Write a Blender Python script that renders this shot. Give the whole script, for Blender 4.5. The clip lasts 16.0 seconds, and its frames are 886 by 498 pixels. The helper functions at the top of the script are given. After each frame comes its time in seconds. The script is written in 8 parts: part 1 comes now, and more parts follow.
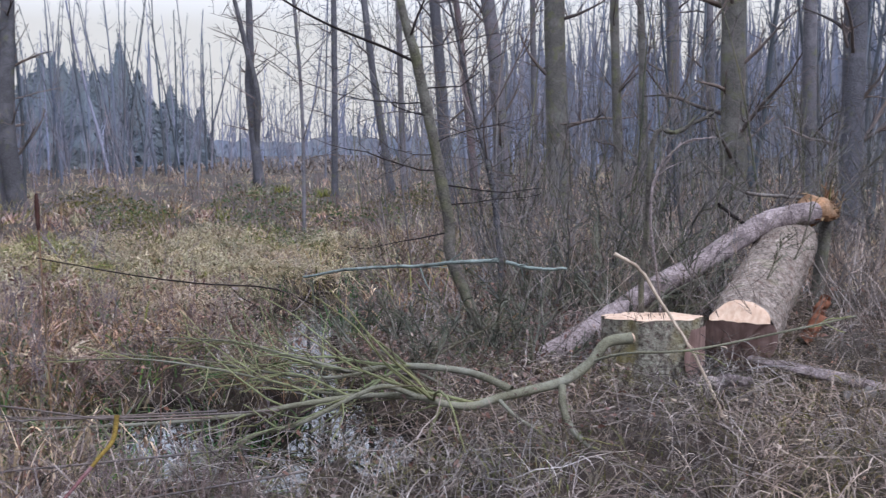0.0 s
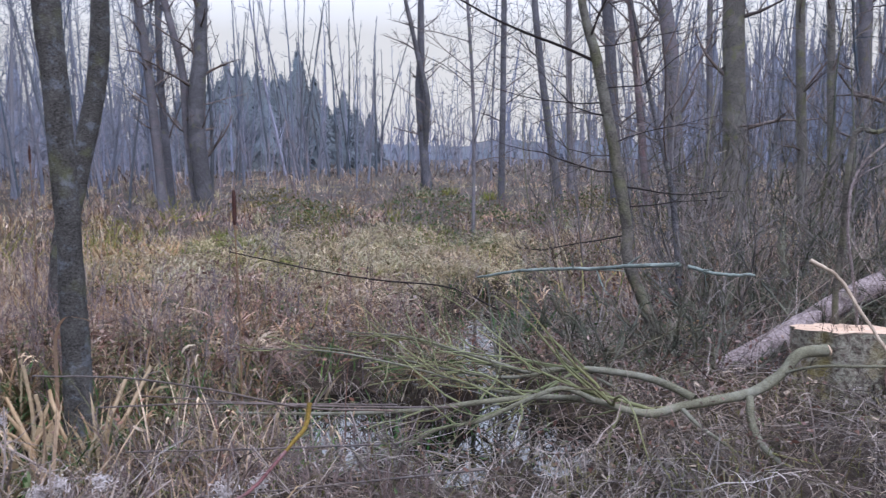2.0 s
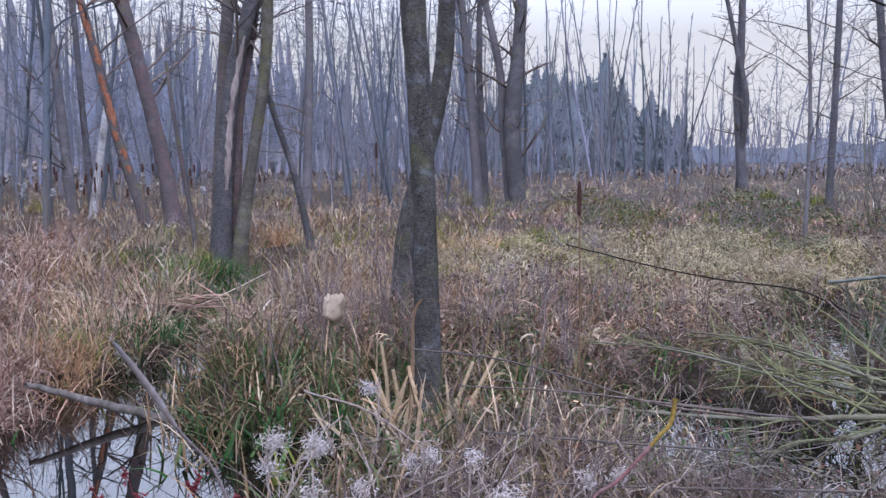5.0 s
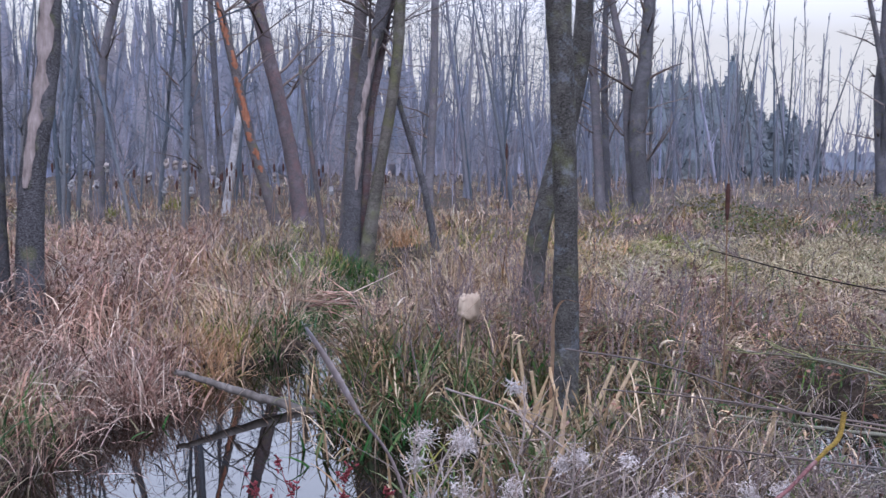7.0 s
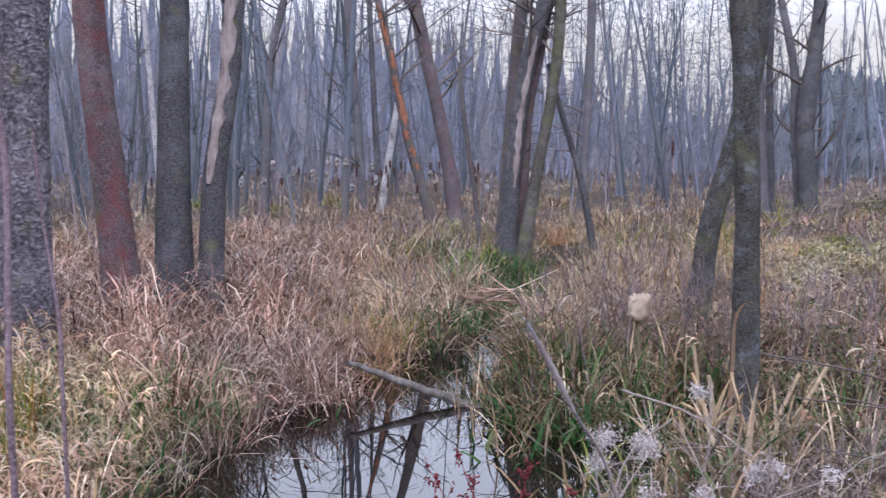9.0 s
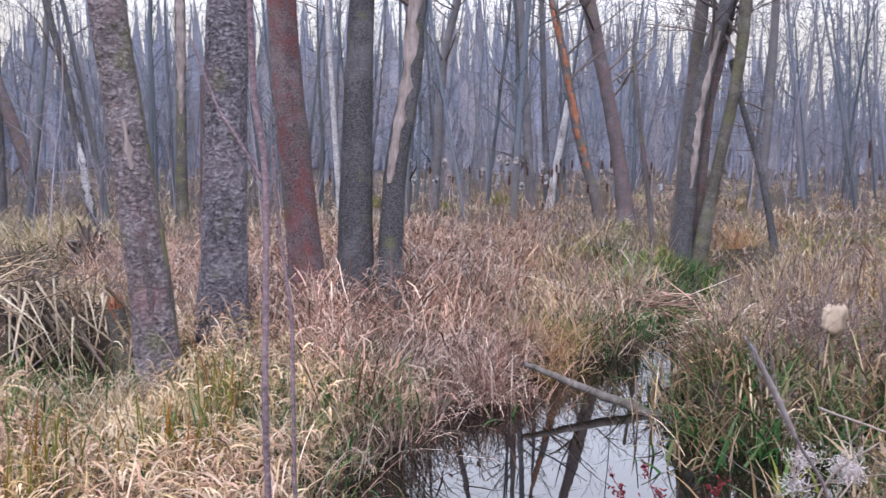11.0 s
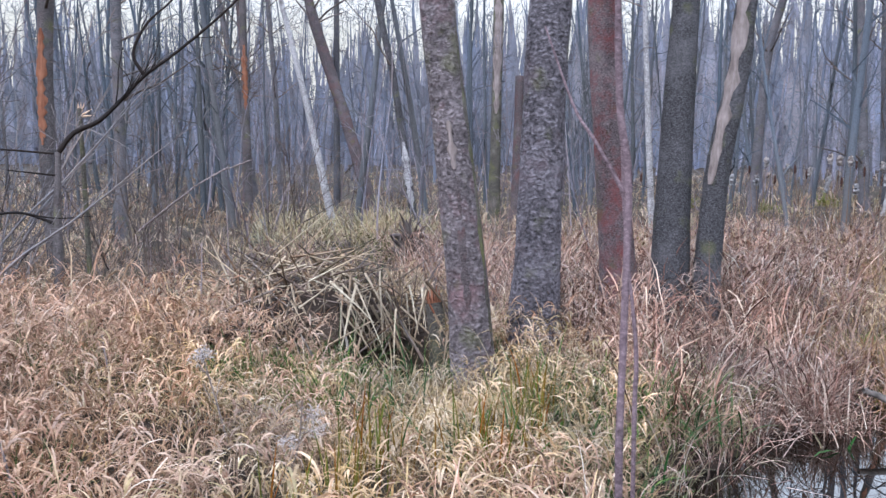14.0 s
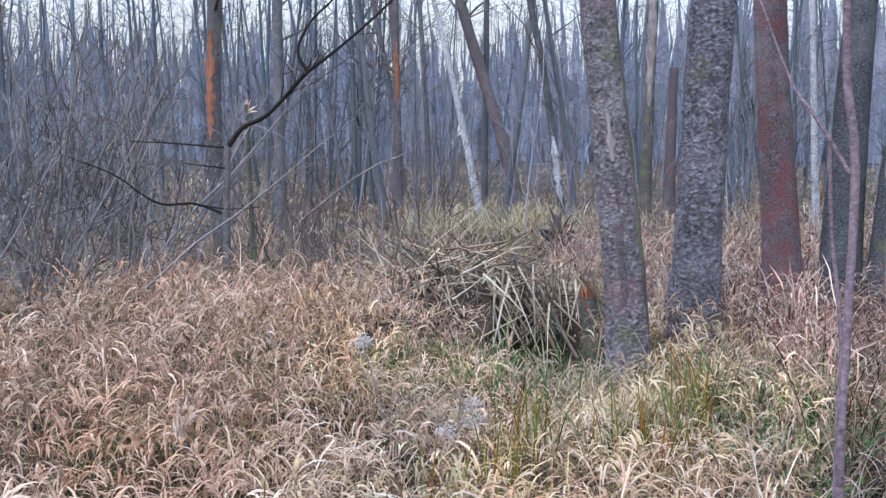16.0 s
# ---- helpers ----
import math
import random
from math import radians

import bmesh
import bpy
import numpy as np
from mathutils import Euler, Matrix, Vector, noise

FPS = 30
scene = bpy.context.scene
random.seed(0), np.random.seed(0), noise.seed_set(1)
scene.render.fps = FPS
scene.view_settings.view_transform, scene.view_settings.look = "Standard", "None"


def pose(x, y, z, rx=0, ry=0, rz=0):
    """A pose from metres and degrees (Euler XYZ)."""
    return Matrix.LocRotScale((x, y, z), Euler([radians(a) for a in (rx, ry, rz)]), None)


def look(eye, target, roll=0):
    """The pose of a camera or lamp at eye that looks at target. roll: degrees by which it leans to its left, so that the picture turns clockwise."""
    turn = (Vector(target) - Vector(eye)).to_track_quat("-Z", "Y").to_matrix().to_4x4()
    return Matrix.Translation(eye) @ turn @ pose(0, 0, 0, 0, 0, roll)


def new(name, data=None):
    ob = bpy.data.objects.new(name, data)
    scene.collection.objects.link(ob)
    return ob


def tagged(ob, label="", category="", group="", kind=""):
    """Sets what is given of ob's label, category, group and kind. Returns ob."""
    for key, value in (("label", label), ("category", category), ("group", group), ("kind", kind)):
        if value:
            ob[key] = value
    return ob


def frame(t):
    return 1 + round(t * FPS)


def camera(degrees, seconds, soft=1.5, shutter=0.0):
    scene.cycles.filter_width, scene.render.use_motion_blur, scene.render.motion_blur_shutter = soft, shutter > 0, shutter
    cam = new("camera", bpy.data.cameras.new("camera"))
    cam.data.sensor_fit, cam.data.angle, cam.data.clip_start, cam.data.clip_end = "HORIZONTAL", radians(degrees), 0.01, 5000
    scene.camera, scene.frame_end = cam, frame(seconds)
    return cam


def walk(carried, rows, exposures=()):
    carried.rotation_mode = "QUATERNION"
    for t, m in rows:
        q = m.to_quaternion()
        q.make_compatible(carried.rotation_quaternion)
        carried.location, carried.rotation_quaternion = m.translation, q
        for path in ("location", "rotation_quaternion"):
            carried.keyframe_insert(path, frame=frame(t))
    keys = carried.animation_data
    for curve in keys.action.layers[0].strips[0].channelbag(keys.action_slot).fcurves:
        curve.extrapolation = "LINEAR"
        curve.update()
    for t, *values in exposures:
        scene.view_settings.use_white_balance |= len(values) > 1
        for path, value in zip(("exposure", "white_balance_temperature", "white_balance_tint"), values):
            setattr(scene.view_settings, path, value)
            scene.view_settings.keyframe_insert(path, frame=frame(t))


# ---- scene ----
cam = camera(52.7, 16.0, soft=1.35, shutter=0.35)
PATH = [
    (0, (0.0, 0.0, 1.672), (0.0, 1.987, 1.446), -0.7),
    (0.5, (-0.024, 0.014, 1.665), (-0.121, 2.0, 1.447), -0.6),
    (1, (-0.048, 0.026, 1.659), (-0.24, 2.005, 1.441), -0.5),
    (1.5, (-0.072, 0.021, 1.656), (-0.344, 1.991, 1.441), -0.5),
    (2, (-0.097, 0.017, 1.649), (-0.456, 1.973, 1.436), -0.6),
    (2.5, (-0.125, 0.015, 1.641), (-0.579, 1.951, 1.43), -0.5),
    (3, (-0.156, 0.012, 1.639), (-0.724, 1.919, 1.431), -0.5),
    (3.5, (-0.18, 0.007, 1.63), (-0.869, 1.873, 1.42), -0.6),
    (4, (-0.233, 0.018, 1.614), (-1.055, 1.829, 1.406), -0.7),
    (6.5, (-0.494, -0.012, 1.565), (-1.617, 1.632, 1.371), 0.1),
    (7, (-0.498, -0.035, 1.561), (-1.692, 1.558, 1.369), 0.1),
    (7.5, (-0.513, -0.049, 1.55), (-1.757, 1.504, 1.358), 0.1),
    (8, (-0.532, -0.065, 1.545), (-1.838, 1.437, 1.35), 0.0),
    (8.5, (-0.559, -0.093, 1.55), (-1.926, 1.353, 1.355), 0.1),
    (9, (-0.614, -0.113, 1.554), (-2.052, 1.263, 1.357), 0.1),
    (11.5, (-0.699, -0.195, 1.583), (-2.417, 0.808, 1.377), 0.3),
    (12, (-0.747, -0.196, 1.583), (-2.521, 0.705, 1.375), 0.2),
    (12.5, (-0.79, -0.186, 1.598), (-2.617, 0.6, 1.386), 0.3),
    (13, (-0.806, -0.181, 1.598), (-2.686, 0.47, 1.388), 0.2),
    (13.5, (-0.813, -0.183, 1.591), (-2.724, 0.369, 1.38), 0.4),
    (14, (-0.836, -0.191, 1.594), (-2.766, 0.286, 1.38), 0.4),
    (14.5, (-0.854, -0.202, 1.585), (-2.799, 0.208, 1.363), 0.4),
    (15, (-0.851, -0.225, 1.578), (-2.819, 0.053, 1.361), 0.2),
    (15.5, (-0.867, -0.251, 1.577), (-2.846, -0.063, 1.358), 0.2),
    (16, (-0.866, -0.252, 1.577), (-2.846, -0.092, 1.351), 0.2),
]
EXPOSURE = [(0, 0.62, 5350, 18), (4, 0.63, 5150, 22), (8, 0.68, 5250, 22), (12, 0.96, 5600, 19), (16, 0.87, 5000, 11)]
walk(cam, [(t, look(eye, target, roll)) for t, eye, target, roll in PATH], EXPOSURE)
SKY_STRENGTH, SKY_GAIN, CLOUD, ZENITH = 0.68, 0.1, (1.3, 1.18, 0.92, 1), (1.75, 1.9, 2.25, 1)

# ---- light ----
world = bpy.data.worlds.new("overcast_sky")
scene.world = world
world.use_nodes = True
wn, wl = world.node_tree.nodes, world.node_tree.links
sky = wn.new("ShaderNodeTexSky")
sky.sky_type = "NISHITA"
sky.sun_disc = False
sky.sun_elevation, sky.sun_rotation = radians(49), radians(140)
sky.dust_density, sky.air_density = 6.0, 1.0
gain = wn.new("ShaderNodeMix")
gain.data_type = "RGBA"
gain.blend_type = "MULTIPLY"
gain.inputs[0].default_value = 1.0
gain.inputs[7].default_value = (SKY_GAIN, SKY_GAIN, SKY_GAIN, 1)
cloud = wn.new("ShaderNodeMix")
cloud.data_type = "RGBA"
cloud.inputs[0].default_value = 0.75
cloud.inputs[7].default_value = CLOUD
wl.new(sky.outputs[0], gain.inputs[6])
wl.new(gain.outputs[2], cloud.inputs[6])
tcw = wn.new("ShaderNodeTexCoord")
sep = wn.new("ShaderNodeSeparateXYZ")
wl.new(tcw.outputs["Generated"], sep.inputs[0])
lift = wn.new("ShaderNodeValToRGB")
lift.color_ramp.elements[0].position, lift.color_ramp.elements[0].color = 0.13, (0.78, 0.78, 0.78, 1)
lift.color_ramp.elements[1].position, lift.color_ramp.elements[1].color = 0.3, ZENITH
wl.new(sep.outputs["Z"], lift.inputs[0])
over = wn.new("ShaderNodeMix")
over.data_type, over.blend_type = "RGBA", "MULTIPLY"
over.inputs[0].default_value = 1.0
wl.new(cloud.outputs[2], over.inputs[6])
wl.new(lift.outputs[0], over.inputs[7])
wl.new(over.outputs[2], wn["Background"].inputs[0])
wn["Background"].inputs[1].default_value = SKY_STRENGTH
sun_data = bpy.data.lights.new("sun", "SUN")
sun_data.energy, sun_data.angle, sun_data.color = 1.4, radians(20), (1.0, 0.94, 0.85)
sun = new("sun", sun_data)
sun.matrix_world = look((0, 0, 30), (-17, 20, 0))


# ---- materials ----
def shader(name, rough=0.85):
    m = bpy.data.materials.new(name)
    m.use_nodes = True
    n, l = m.node_tree.nodes, m.node_tree.links
    b = n["Principled BSDF"]
    b.inputs["Roughness"].default_value = rough
    b.inputs["Specular IOR Level"].default_value = 0.1
    return m, n, l, b


def ramp(n, stops):
    r = n.new("ShaderNodeValToRGB")
    while len(r.color_ramp.elements) < len(stops):
        r.color_ramp.elements.new(0.5)
    for e, (p, c) in zip(r.color_ramp.elements, stops):
        e.position, e.color = p, (*c, 1)
    return r


def mixed(n, l, kind, fac, a, b):
    """A colour mix node; each of fac, a and b is a socket or a value."""
    m = n.new("ShaderNodeMix")
    m.data_type, m.blend_type = "RGBA", kind
    for i, v in ((0, fac), (6, a), (7, b)):
        if hasattr(v, "is_output"):
            l.new(v, m.inputs[i])
        else:
            m.inputs[i].default_value = v if i == 0 else (*v, 1)
    return m.outputs[2]


def noise_tex(n, l, scale, detail=4, stretch=None, coord="Object", rough=0.6):
    tc = n.new("ShaderNodeTexCoord")
    t = n.new("ShaderNodeTexNoise")
    t.inputs["Scale"].default_value, t.inputs["Detail"].default_value, t.inputs["Roughness"].default_value = scale, detail, rough
    if stretch:
        mp = n.new("ShaderNodeMapping")
        mp.inputs["Scale"].default_value = stretch
        l.new(tc.outputs[coord], mp.inputs[0])
        l.new(mp.outputs[0], t.inputs[0])
    else:
        l.new(tc.outputs[coord], t.inputs[0])
    return t.outputs[0]


def bumped(n, l, b, height, strength=0.5, dist=0.01):
    k = n.new("ShaderNodeBump")
    k.inputs["Strength"].default_value, k.inputs["Distance"].default_value = strength, dist
    l.new(height, k.inputs["Height"])
    l.new(k.outputs[0], b.inputs["Normal"])


def plant(name, colours, patch=0.35, glow=0.25, patch_scale=1.3, base=None):
    """Leaves and stems: one colour a blade, drifting from patch to patch, thin enough to let light through."""
    m, n, l, b = shader(name, 0.75)
    g = n.new("ShaderNodeNewGeometry")
    r = ramp(n, [(i / max(1, len(colours) - 1), tuple(0.7 * x for x in c)) for i, c in enumerate(colours)])
    l.new(g.outputs["Random Per Island"], r.inputs[0])
    spots = ramp(n, [(0.3, (1 - patch,) * 3), (0.7, (1 + patch * 0.5,) * 3)])
    l.new(noise_tex(n, l, patch_scale, 3), spots.inputs[0])
    fine = ramp(n, [(0.3, (0.75, 0.72, 0.7)), (0.7, (1.12, 1.12, 1.1))])
    l.new(noise_tex(n, l, 45, 2), fine.inputs[0])
    c = mixed(n, l, "MULTIPLY", 1.0, r.outputs[0], spots.outputs[0])
    c = mixed(n, l, "MULTIPLY", 1.0, c, fine.outputs[0])
    drift = ramp(n, [(0.35, (0.90, 0.99, 1.07)), (0.65, (1.10, 1.0, 0.88))])
    l.new(noise_tex(n, l, patch_scale * 0.7, 3, (1, 1, 1.7)), drift.inputs[0])
    c = mixed(n, l, "MULTIPLY", 1.0, c, drift.outputs[0])
    l.new(c, b.inputs["Base Color"])
    if glow:
        t = n.new("ShaderNodeBsdfTranslucent")
        l.new(c, t.inputs[0])
        s = n.new("ShaderNodeMixShader")
        s.inputs[0].default_value = glow
        l.new(b.outputs[0], s.inputs[1])
        l.new(t.outputs[0], s.inputs[2])
        l.new(s.outputs[0], n["Material Output"].inputs[0])
    return m


def bark(name, dark, light, tint=None, amount=0.0, moss=0.0, scale=1.0, relief=0.6, tint_scale=2.0, mossy=(0.11, 0.115, 0.05)):
    """Furrowed bark: plates stretched along the trunk, lichen patches of a colour, and moss."""
    m, n, l, b = shader(name, 0.9)
    tc = n.new("ShaderNodeTexCoord")
    oi = n.new("ShaderNodeObjectInfo")
    off = n.new("ShaderNodeVectorMath")
    off.operation = "ADD"
    sc = n.new("ShaderNodeVectorMath")
    sc.operation = "SCALE"
    sc.inputs[0].default_value = (17.0, 31.0, 7.0)
    l.new(oi.outputs["Random"], sc.inputs["Scale"])
    l.new(tc.outputs["Object"], off.inputs[0])
    l.new(sc.outputs[0], off.inputs[1])
    mp = n.new("ShaderNodeMapping")
    mp.inputs["Scale"].default_value = (1, 1, 1.25)
    l.new(off.outputs[0], mp.inputs[0])
    warp = n.new("ShaderNodeTexNoise")
    warp.inputs["Scale"].default_value, warp.inputs["Detail"].default_value = 14 * scale, 5
    l.new(mp.outputs[0], warp.inputs[0])
    add = n.new("ShaderNodeVectorMath")
    add.operation = "MULTIPLY_ADD"
    add.inputs[1].default_value = (0.09, 0.09, 0.09)
    l.new(warp.outputs["Color"], add.inputs[0])
    l.new(mp.outputs[0], add.inputs[2])
    v = n.new("ShaderNodeTexVoronoi")
    v.feature = "F1"
    v.inputs["Scale"].default_value = 52 * scale
    l.new(add.outputs[0], v.inputs[0])
    flake = ramp(n, [(0.15, (1, 1, 1)), (0.75, (0.25, 0.25, 0.25))])
    l.new(v.outputs["Distance"], flake.inputs[0])
    furrow = n.new("ShaderNodeTexNoise")
    furrow.inputs["Scale"].default_value, furrow.inputs["Detail"].default_value, furrow.inputs["Roughness"].default_value = 34 * scale, 6, 0.68
    l.new(add.outputs[0], furrow.inputs[0])
    crack = ramp(n, [(0.36, (0.08, 0.08, 0.08)), (0.52, (1, 1, 1))])
    l.new(furrow.outputs[0], crack.inputs[0])
    plate = n.new("ShaderNodeMix")
    plate.data_type, plate.blend_type = "RGBA", "MULTIPLY"
    plate.inputs[0].default_value = 0.8
    l.new(crack.outputs[0], plate.inputs[6])
    l.new(flake.outputs[0], plate.inputs[7])
    grain = n.new("ShaderNodeTexNoise")
    grain.inputs["Scale"].default_value, grain.inputs["Detail"].default_value = 60 * scale, 6
    l.new(mp.outputs[0], grain.inputs[0])
    big = n.new("ShaderNodeTexNoise")
    big.inputs["Scale"].default_value, big.inputs["Detail"].default_value = tint_scale, 6
    big.inputs["Roughness"].default_value = 0.7
    l.new(off.outputs[0], big.inputs[0])
    dark, light = tuple(0.72 * x for x in dark), tuple(0.78 * x for x in light)
    g = ramp(n, [(0.3, dark), (0.72, light)])
    l.new(grain.outputs[0], g.inputs[0])
    c = mixed(n, l, "MULTIPLY", 0.55, g.outputs[0], plate.outputs[2])
    lich = ramp(n, [(0.5, (0, 0, 0)), (0.62, (1, 1, 1))])
    l.new(big.outputs[0], lich.inputs[0])
    pale = mixed(n, l, "MIX", lich.outputs[0], c, tuple(min(1, x * 1.5) for x in light))
    c = mixed(n, l, "MIX", 0.22, c, pale)
    if tint:
        tn = n.new("ShaderNodeTexNoise")
        tn.inputs["Scale"].default_value, tn.inputs["Detail"].default_value = tint_scale * 1.7, 7
        tn.inputs["Roughness"].default_value = 0.75
        l.new(off.outputs[0], tn.inputs[0])
        tr = ramp(n, [(0.58 - amount * 0.4, (0, 0, 0)), (0.78 - amount * 0.3, (1, 1, 1))])
        l.new(tn.outputs[0], tr.inputs[0])
        tint = tuple(0.75 * x for x in tint)
        coat = mixed(n, l, "MULTIPLY", 0.6, tint, g.outputs[0])
        coat = mixed(n, l, "MIX", 0.55, coat, tint)
        c = mixed(n, l, "MIX", tr.outputs[0], c, coat)
    if moss:
        mt = n.new("ShaderNodeTexNoise")
        mt.inputs["Scale"].default_value, mt.inputs["Detail"].default_value = 5, 6
        l.new(off.outputs[0], mt.inputs[0])
        mr = ramp(n, [(0.6 - moss * 0.3, (0, 0, 0)), (0.8 - moss * 0.2, (0.8, 0.8, 0.8))])
        l.new(mt.outputs[0], mr.inputs[0])
        c = mixed(n, l, "MIX", mr.outputs[0], c, mossy)
    l.new(c, b.inputs["Base Color"])
    h = mixed(n, l, "MIX", 0.3, plate.outputs[2], grain.outputs[0])
    bumped(n, l, b, h, relief, 0.012 / scale)
    return m


def wood(name, dark, light, scale=1.0, rough=0.7):
    m, n, l, b = shader(name, rough)
    r = ramp(n, [(0.3, tuple(0.75 * x for x in dark)), (0.7, tuple(0.78 * x for x in light))])
    t = noise_tex(n, l, 22 * scale, 5, (1, 1, 0.15))
    l.new(t, r.inputs[0])
    spots = ramp(n, [(0.35, (0.7, 0.68, 0.66)), (0.65, (1.05, 1.05, 1.05))])
    l.new(noise_tex(n, l, 5, 4), spots.inputs[0])
    l.new(mixed(n, l, "MULTIPLY", 1.0, r.outputs[0], spots.outputs[0]), b.inputs["Base Color"])
    bumped(n, l, b, t, 0.4, 0.004)
    return m


M = {}
M["straw"] = plant("bleached_straw", [(0.055, 0.029, 0.016), (0.184, 0.107, 0.053), (0.386, 0.257, 0.132), (0.607, 0.451, 0.255), (0.81, 0.698, 0.458), (0.478, 0.31, 0.158), (0.23, 0.136, 0.066), (0.092, 0.053, 0.026)], 0.72, 0.08, 1.8)
M["plume"] = plant("faded_plumes", [(0.407, 0.231, 0.153), (0.702, 0.478, 0.348), (0.878, 0.669, 0.519), (0.549, 0.34, 0.237), (0.659, 0.478, 0.31), (0.274, 0.147, 0.097)], 0.55, 0.1, 1.6)
M["blush"] = plant("pinkish_straw", [(0.409, 0.235, 0.165), (0.634, 0.422, 0.319), (0.818, 0.608, 0.474), (0.531, 0.314, 0.222), (0.715, 0.51, 0.349), (0.286, 0.147, 0.097)], 0.6, 0.1, 1.4)
M["cream"] = plant("cream_straw", [(0.615, 0.447, 0.265), (0.827, 0.655, 0.46), (0.911, 0.764, 0.603), (0.7, 0.516, 0.295), (0.466, 0.328, 0.163), (0.657, 0.555, 0.327)], 0.55, 0.1, 1.4)
M["sedge"] = plant("russet_sedge", [(0.069, 0.033, 0.027), (0.263, 0.143, 0.117), (0.527, 0.333, 0.275), (0.878, 0.653, 0.553), (0.339, 0.185, 0.148), (0.96, 0.855, 0.735), (0.627, 0.404, 0.324), (0.125, 0.066, 0.055)], 0.72, 0.08, 1.8)
M["marsh"] = plant("brown_marsh_grass", [(0.064, 0.041, 0.031), (0.267, 0.174, 0.127), (0.51, 0.371, 0.27), (0.824, 0.684, 0.529), (0.307, 0.197, 0.161), (0.615, 0.522, 0.333), (0.151, 0.099, 0.075)], 0.72, 0.08, 1.2)
M["meadow"] = plant("yellow_green_meadow", [(0.50, 0.42, 0.26), (0.66, 0.57, 0.39), (0.37, 0.36, 0.19), (0.74, 0.65, 0.48), (0.46, 0.38, 0.25), (0.26, 0.24, 0.14)], 0.6, 0.12, 1.2)
M["weed"] = plant("purple_brown_weed_stems", [(0.126, 0.095, 0.098), (0.22, 0.174, 0.179), (0.364, 0.302, 0.307), (0.165, 0.125, 0.129)], 0.4, 0.0)
M["litter"] = plant("grey_brown_litter", [(0.116, 0.088, 0.081), (0.313, 0.255, 0.23), (0.568, 0.487, 0.454), (0.081, 0.06, 0.054), (0.371, 0.307, 0.247)], 0.6, 0.0, 1.5)
M["green"] = plant("green_sedge_leaf", [(0.03, 0.10, 0.028), (0.055, 0.155, 0.04), (0.13, 0.215, 0.075), (0.04, 0.12, 0.05), (0.24, 0.25, 0.12), (0.16, 0.12, 0.06)], 0.5, 0.2)
M["flag"] = plant("green_brown_flag_leaf", [(0.05, 0.11, 0.03), (0.11, 0.17, 0.06), (0.20, 0.22, 0.11), (0.20, 0.13, 0.07), (0.36, 0.26, 0.16), (0.08, 0.055, 0.035), (0.46, 0.38, 0.25), (0.13, 0.10, 0.05)], 0.5, 0.15, 1.6)
M["bone"] = plant("bleached_dead_stem", [(0.42, 0.36, 0.34), (0.62, 0.55, 0.51), (0.30, 0.24, 0.22), (0.52, 0.44, 0.38)], 0.3, 0.0)
M["fresh"] = plant("fresh_green_grass", [(0.08, 0.20, 0.03), (0.15, 0.29, 0.055), (0.25, 0.34, 0.10), (0.11, 0.22, 0.06), (0.36, 0.36, 0.16)], 0.4, 0.2, 2.0)
M["tawny"] = plant("tawny_grass", [(0.52, 0.31, 0.17), (0.70, 0.47, 0.28), (0.42, 0.23, 0.12), (0.78, 0.58, 0.38)], 0.35, 0.1, 2.0)
M["olive"] = plant("olive_tussock", [(0.15, 0.19, 0.03), (0.25, 0.27, 0.06), (0.34, 0.30, 0.10), (0.10, 0.10, 0.03)], 0.35, 0.1)
M["amber"] = plant("amber_rush", [(0.4, 0.136, 0.024), (0.32, 0.212, 0.038), (0.12, 0.204, 0.033), (0.432, 0.255, 0.067)], 0.3, 0.3)
M["reed"] = plant("broken_reed", [(0.616, 0.46, 0.309), (0.912, 0.75, 0.546), (0.37, 0.242, 0.154), (0.123, 0.079, 0.054), (0.764, 0.581, 0.404)], 0.4, 0.1)
M["twig"] = plant("grey_brown_twig", [(0.10, 0.085, 0.08), (0.17, 0.14, 0.13), (0.25, 0.21, 0.20)], 0.3, 0.0)
M["thicket"] = plant("pale_grey_twig", [(0.09, 0.078, 0.082), (0.18, 0.16, 0.168), (0.33, 0.30, 0.31), (0.13, 0.115, 0.12)], 0.4, 0.0)
M["black_twig"] = plant("black_twig", [(0.022, 0.018, 0.018), (0.04, 0.032, 0.03)], 0.2, 0.0)
# Far woods: haze of distance is put into these base colours, bluer further off.
M["far1"] = plant("haze_grey_woods", [(0.087, 0.103, 0.125), (0.133, 0.149, 0.179), (0.196, 0.213, 0.251)], 0.4, 0.0, 0.2)
M["far_mid"] = plant("haze_tinted_woods", [(0.14, 0.153, 0.201), (0.196, 0.21, 0.267), (0.262, 0.277, 0.346)], 0.35, 0.0, 0.2)
M["far2"] = plant("haze_blue_woods", [(0.258, 0.277, 0.39), (0.315, 0.33, 0.45), (0.378, 0.389, 0.516)], 0.2, 0.0, 0.1)
# Spruce green, blued and paled by haze put into the colour.
M["conifer"] = plant("haze_blue_conifer", [(0.182, 0.215, 0.254), (0.204, 0.238, 0.273), (0.232, 0.265, 0.303)], 0.2, 0.0, 0.1)
M["fluff"] = plant("grey_white_fluff", [(0.604, 0.549, 0.555), (0.766, 0.709, 0.712), (0.882, 0.824, 0.821)], 0.2, 0.35)
M["dry_leaf"] = plant("buff_dry_leaf", [(0.50, 0.37, 0.22), (0.64, 0.51, 0.34), (0.42, 0.28, 0.15)], 0.3, 0.25)
M["ruby"] = plant("dark_red_dock", [(0.20, 0.035, 0.05), (0.28, 0.07, 0.085), (0.15, 0.03, 0.035)], 0.3, 0.15)
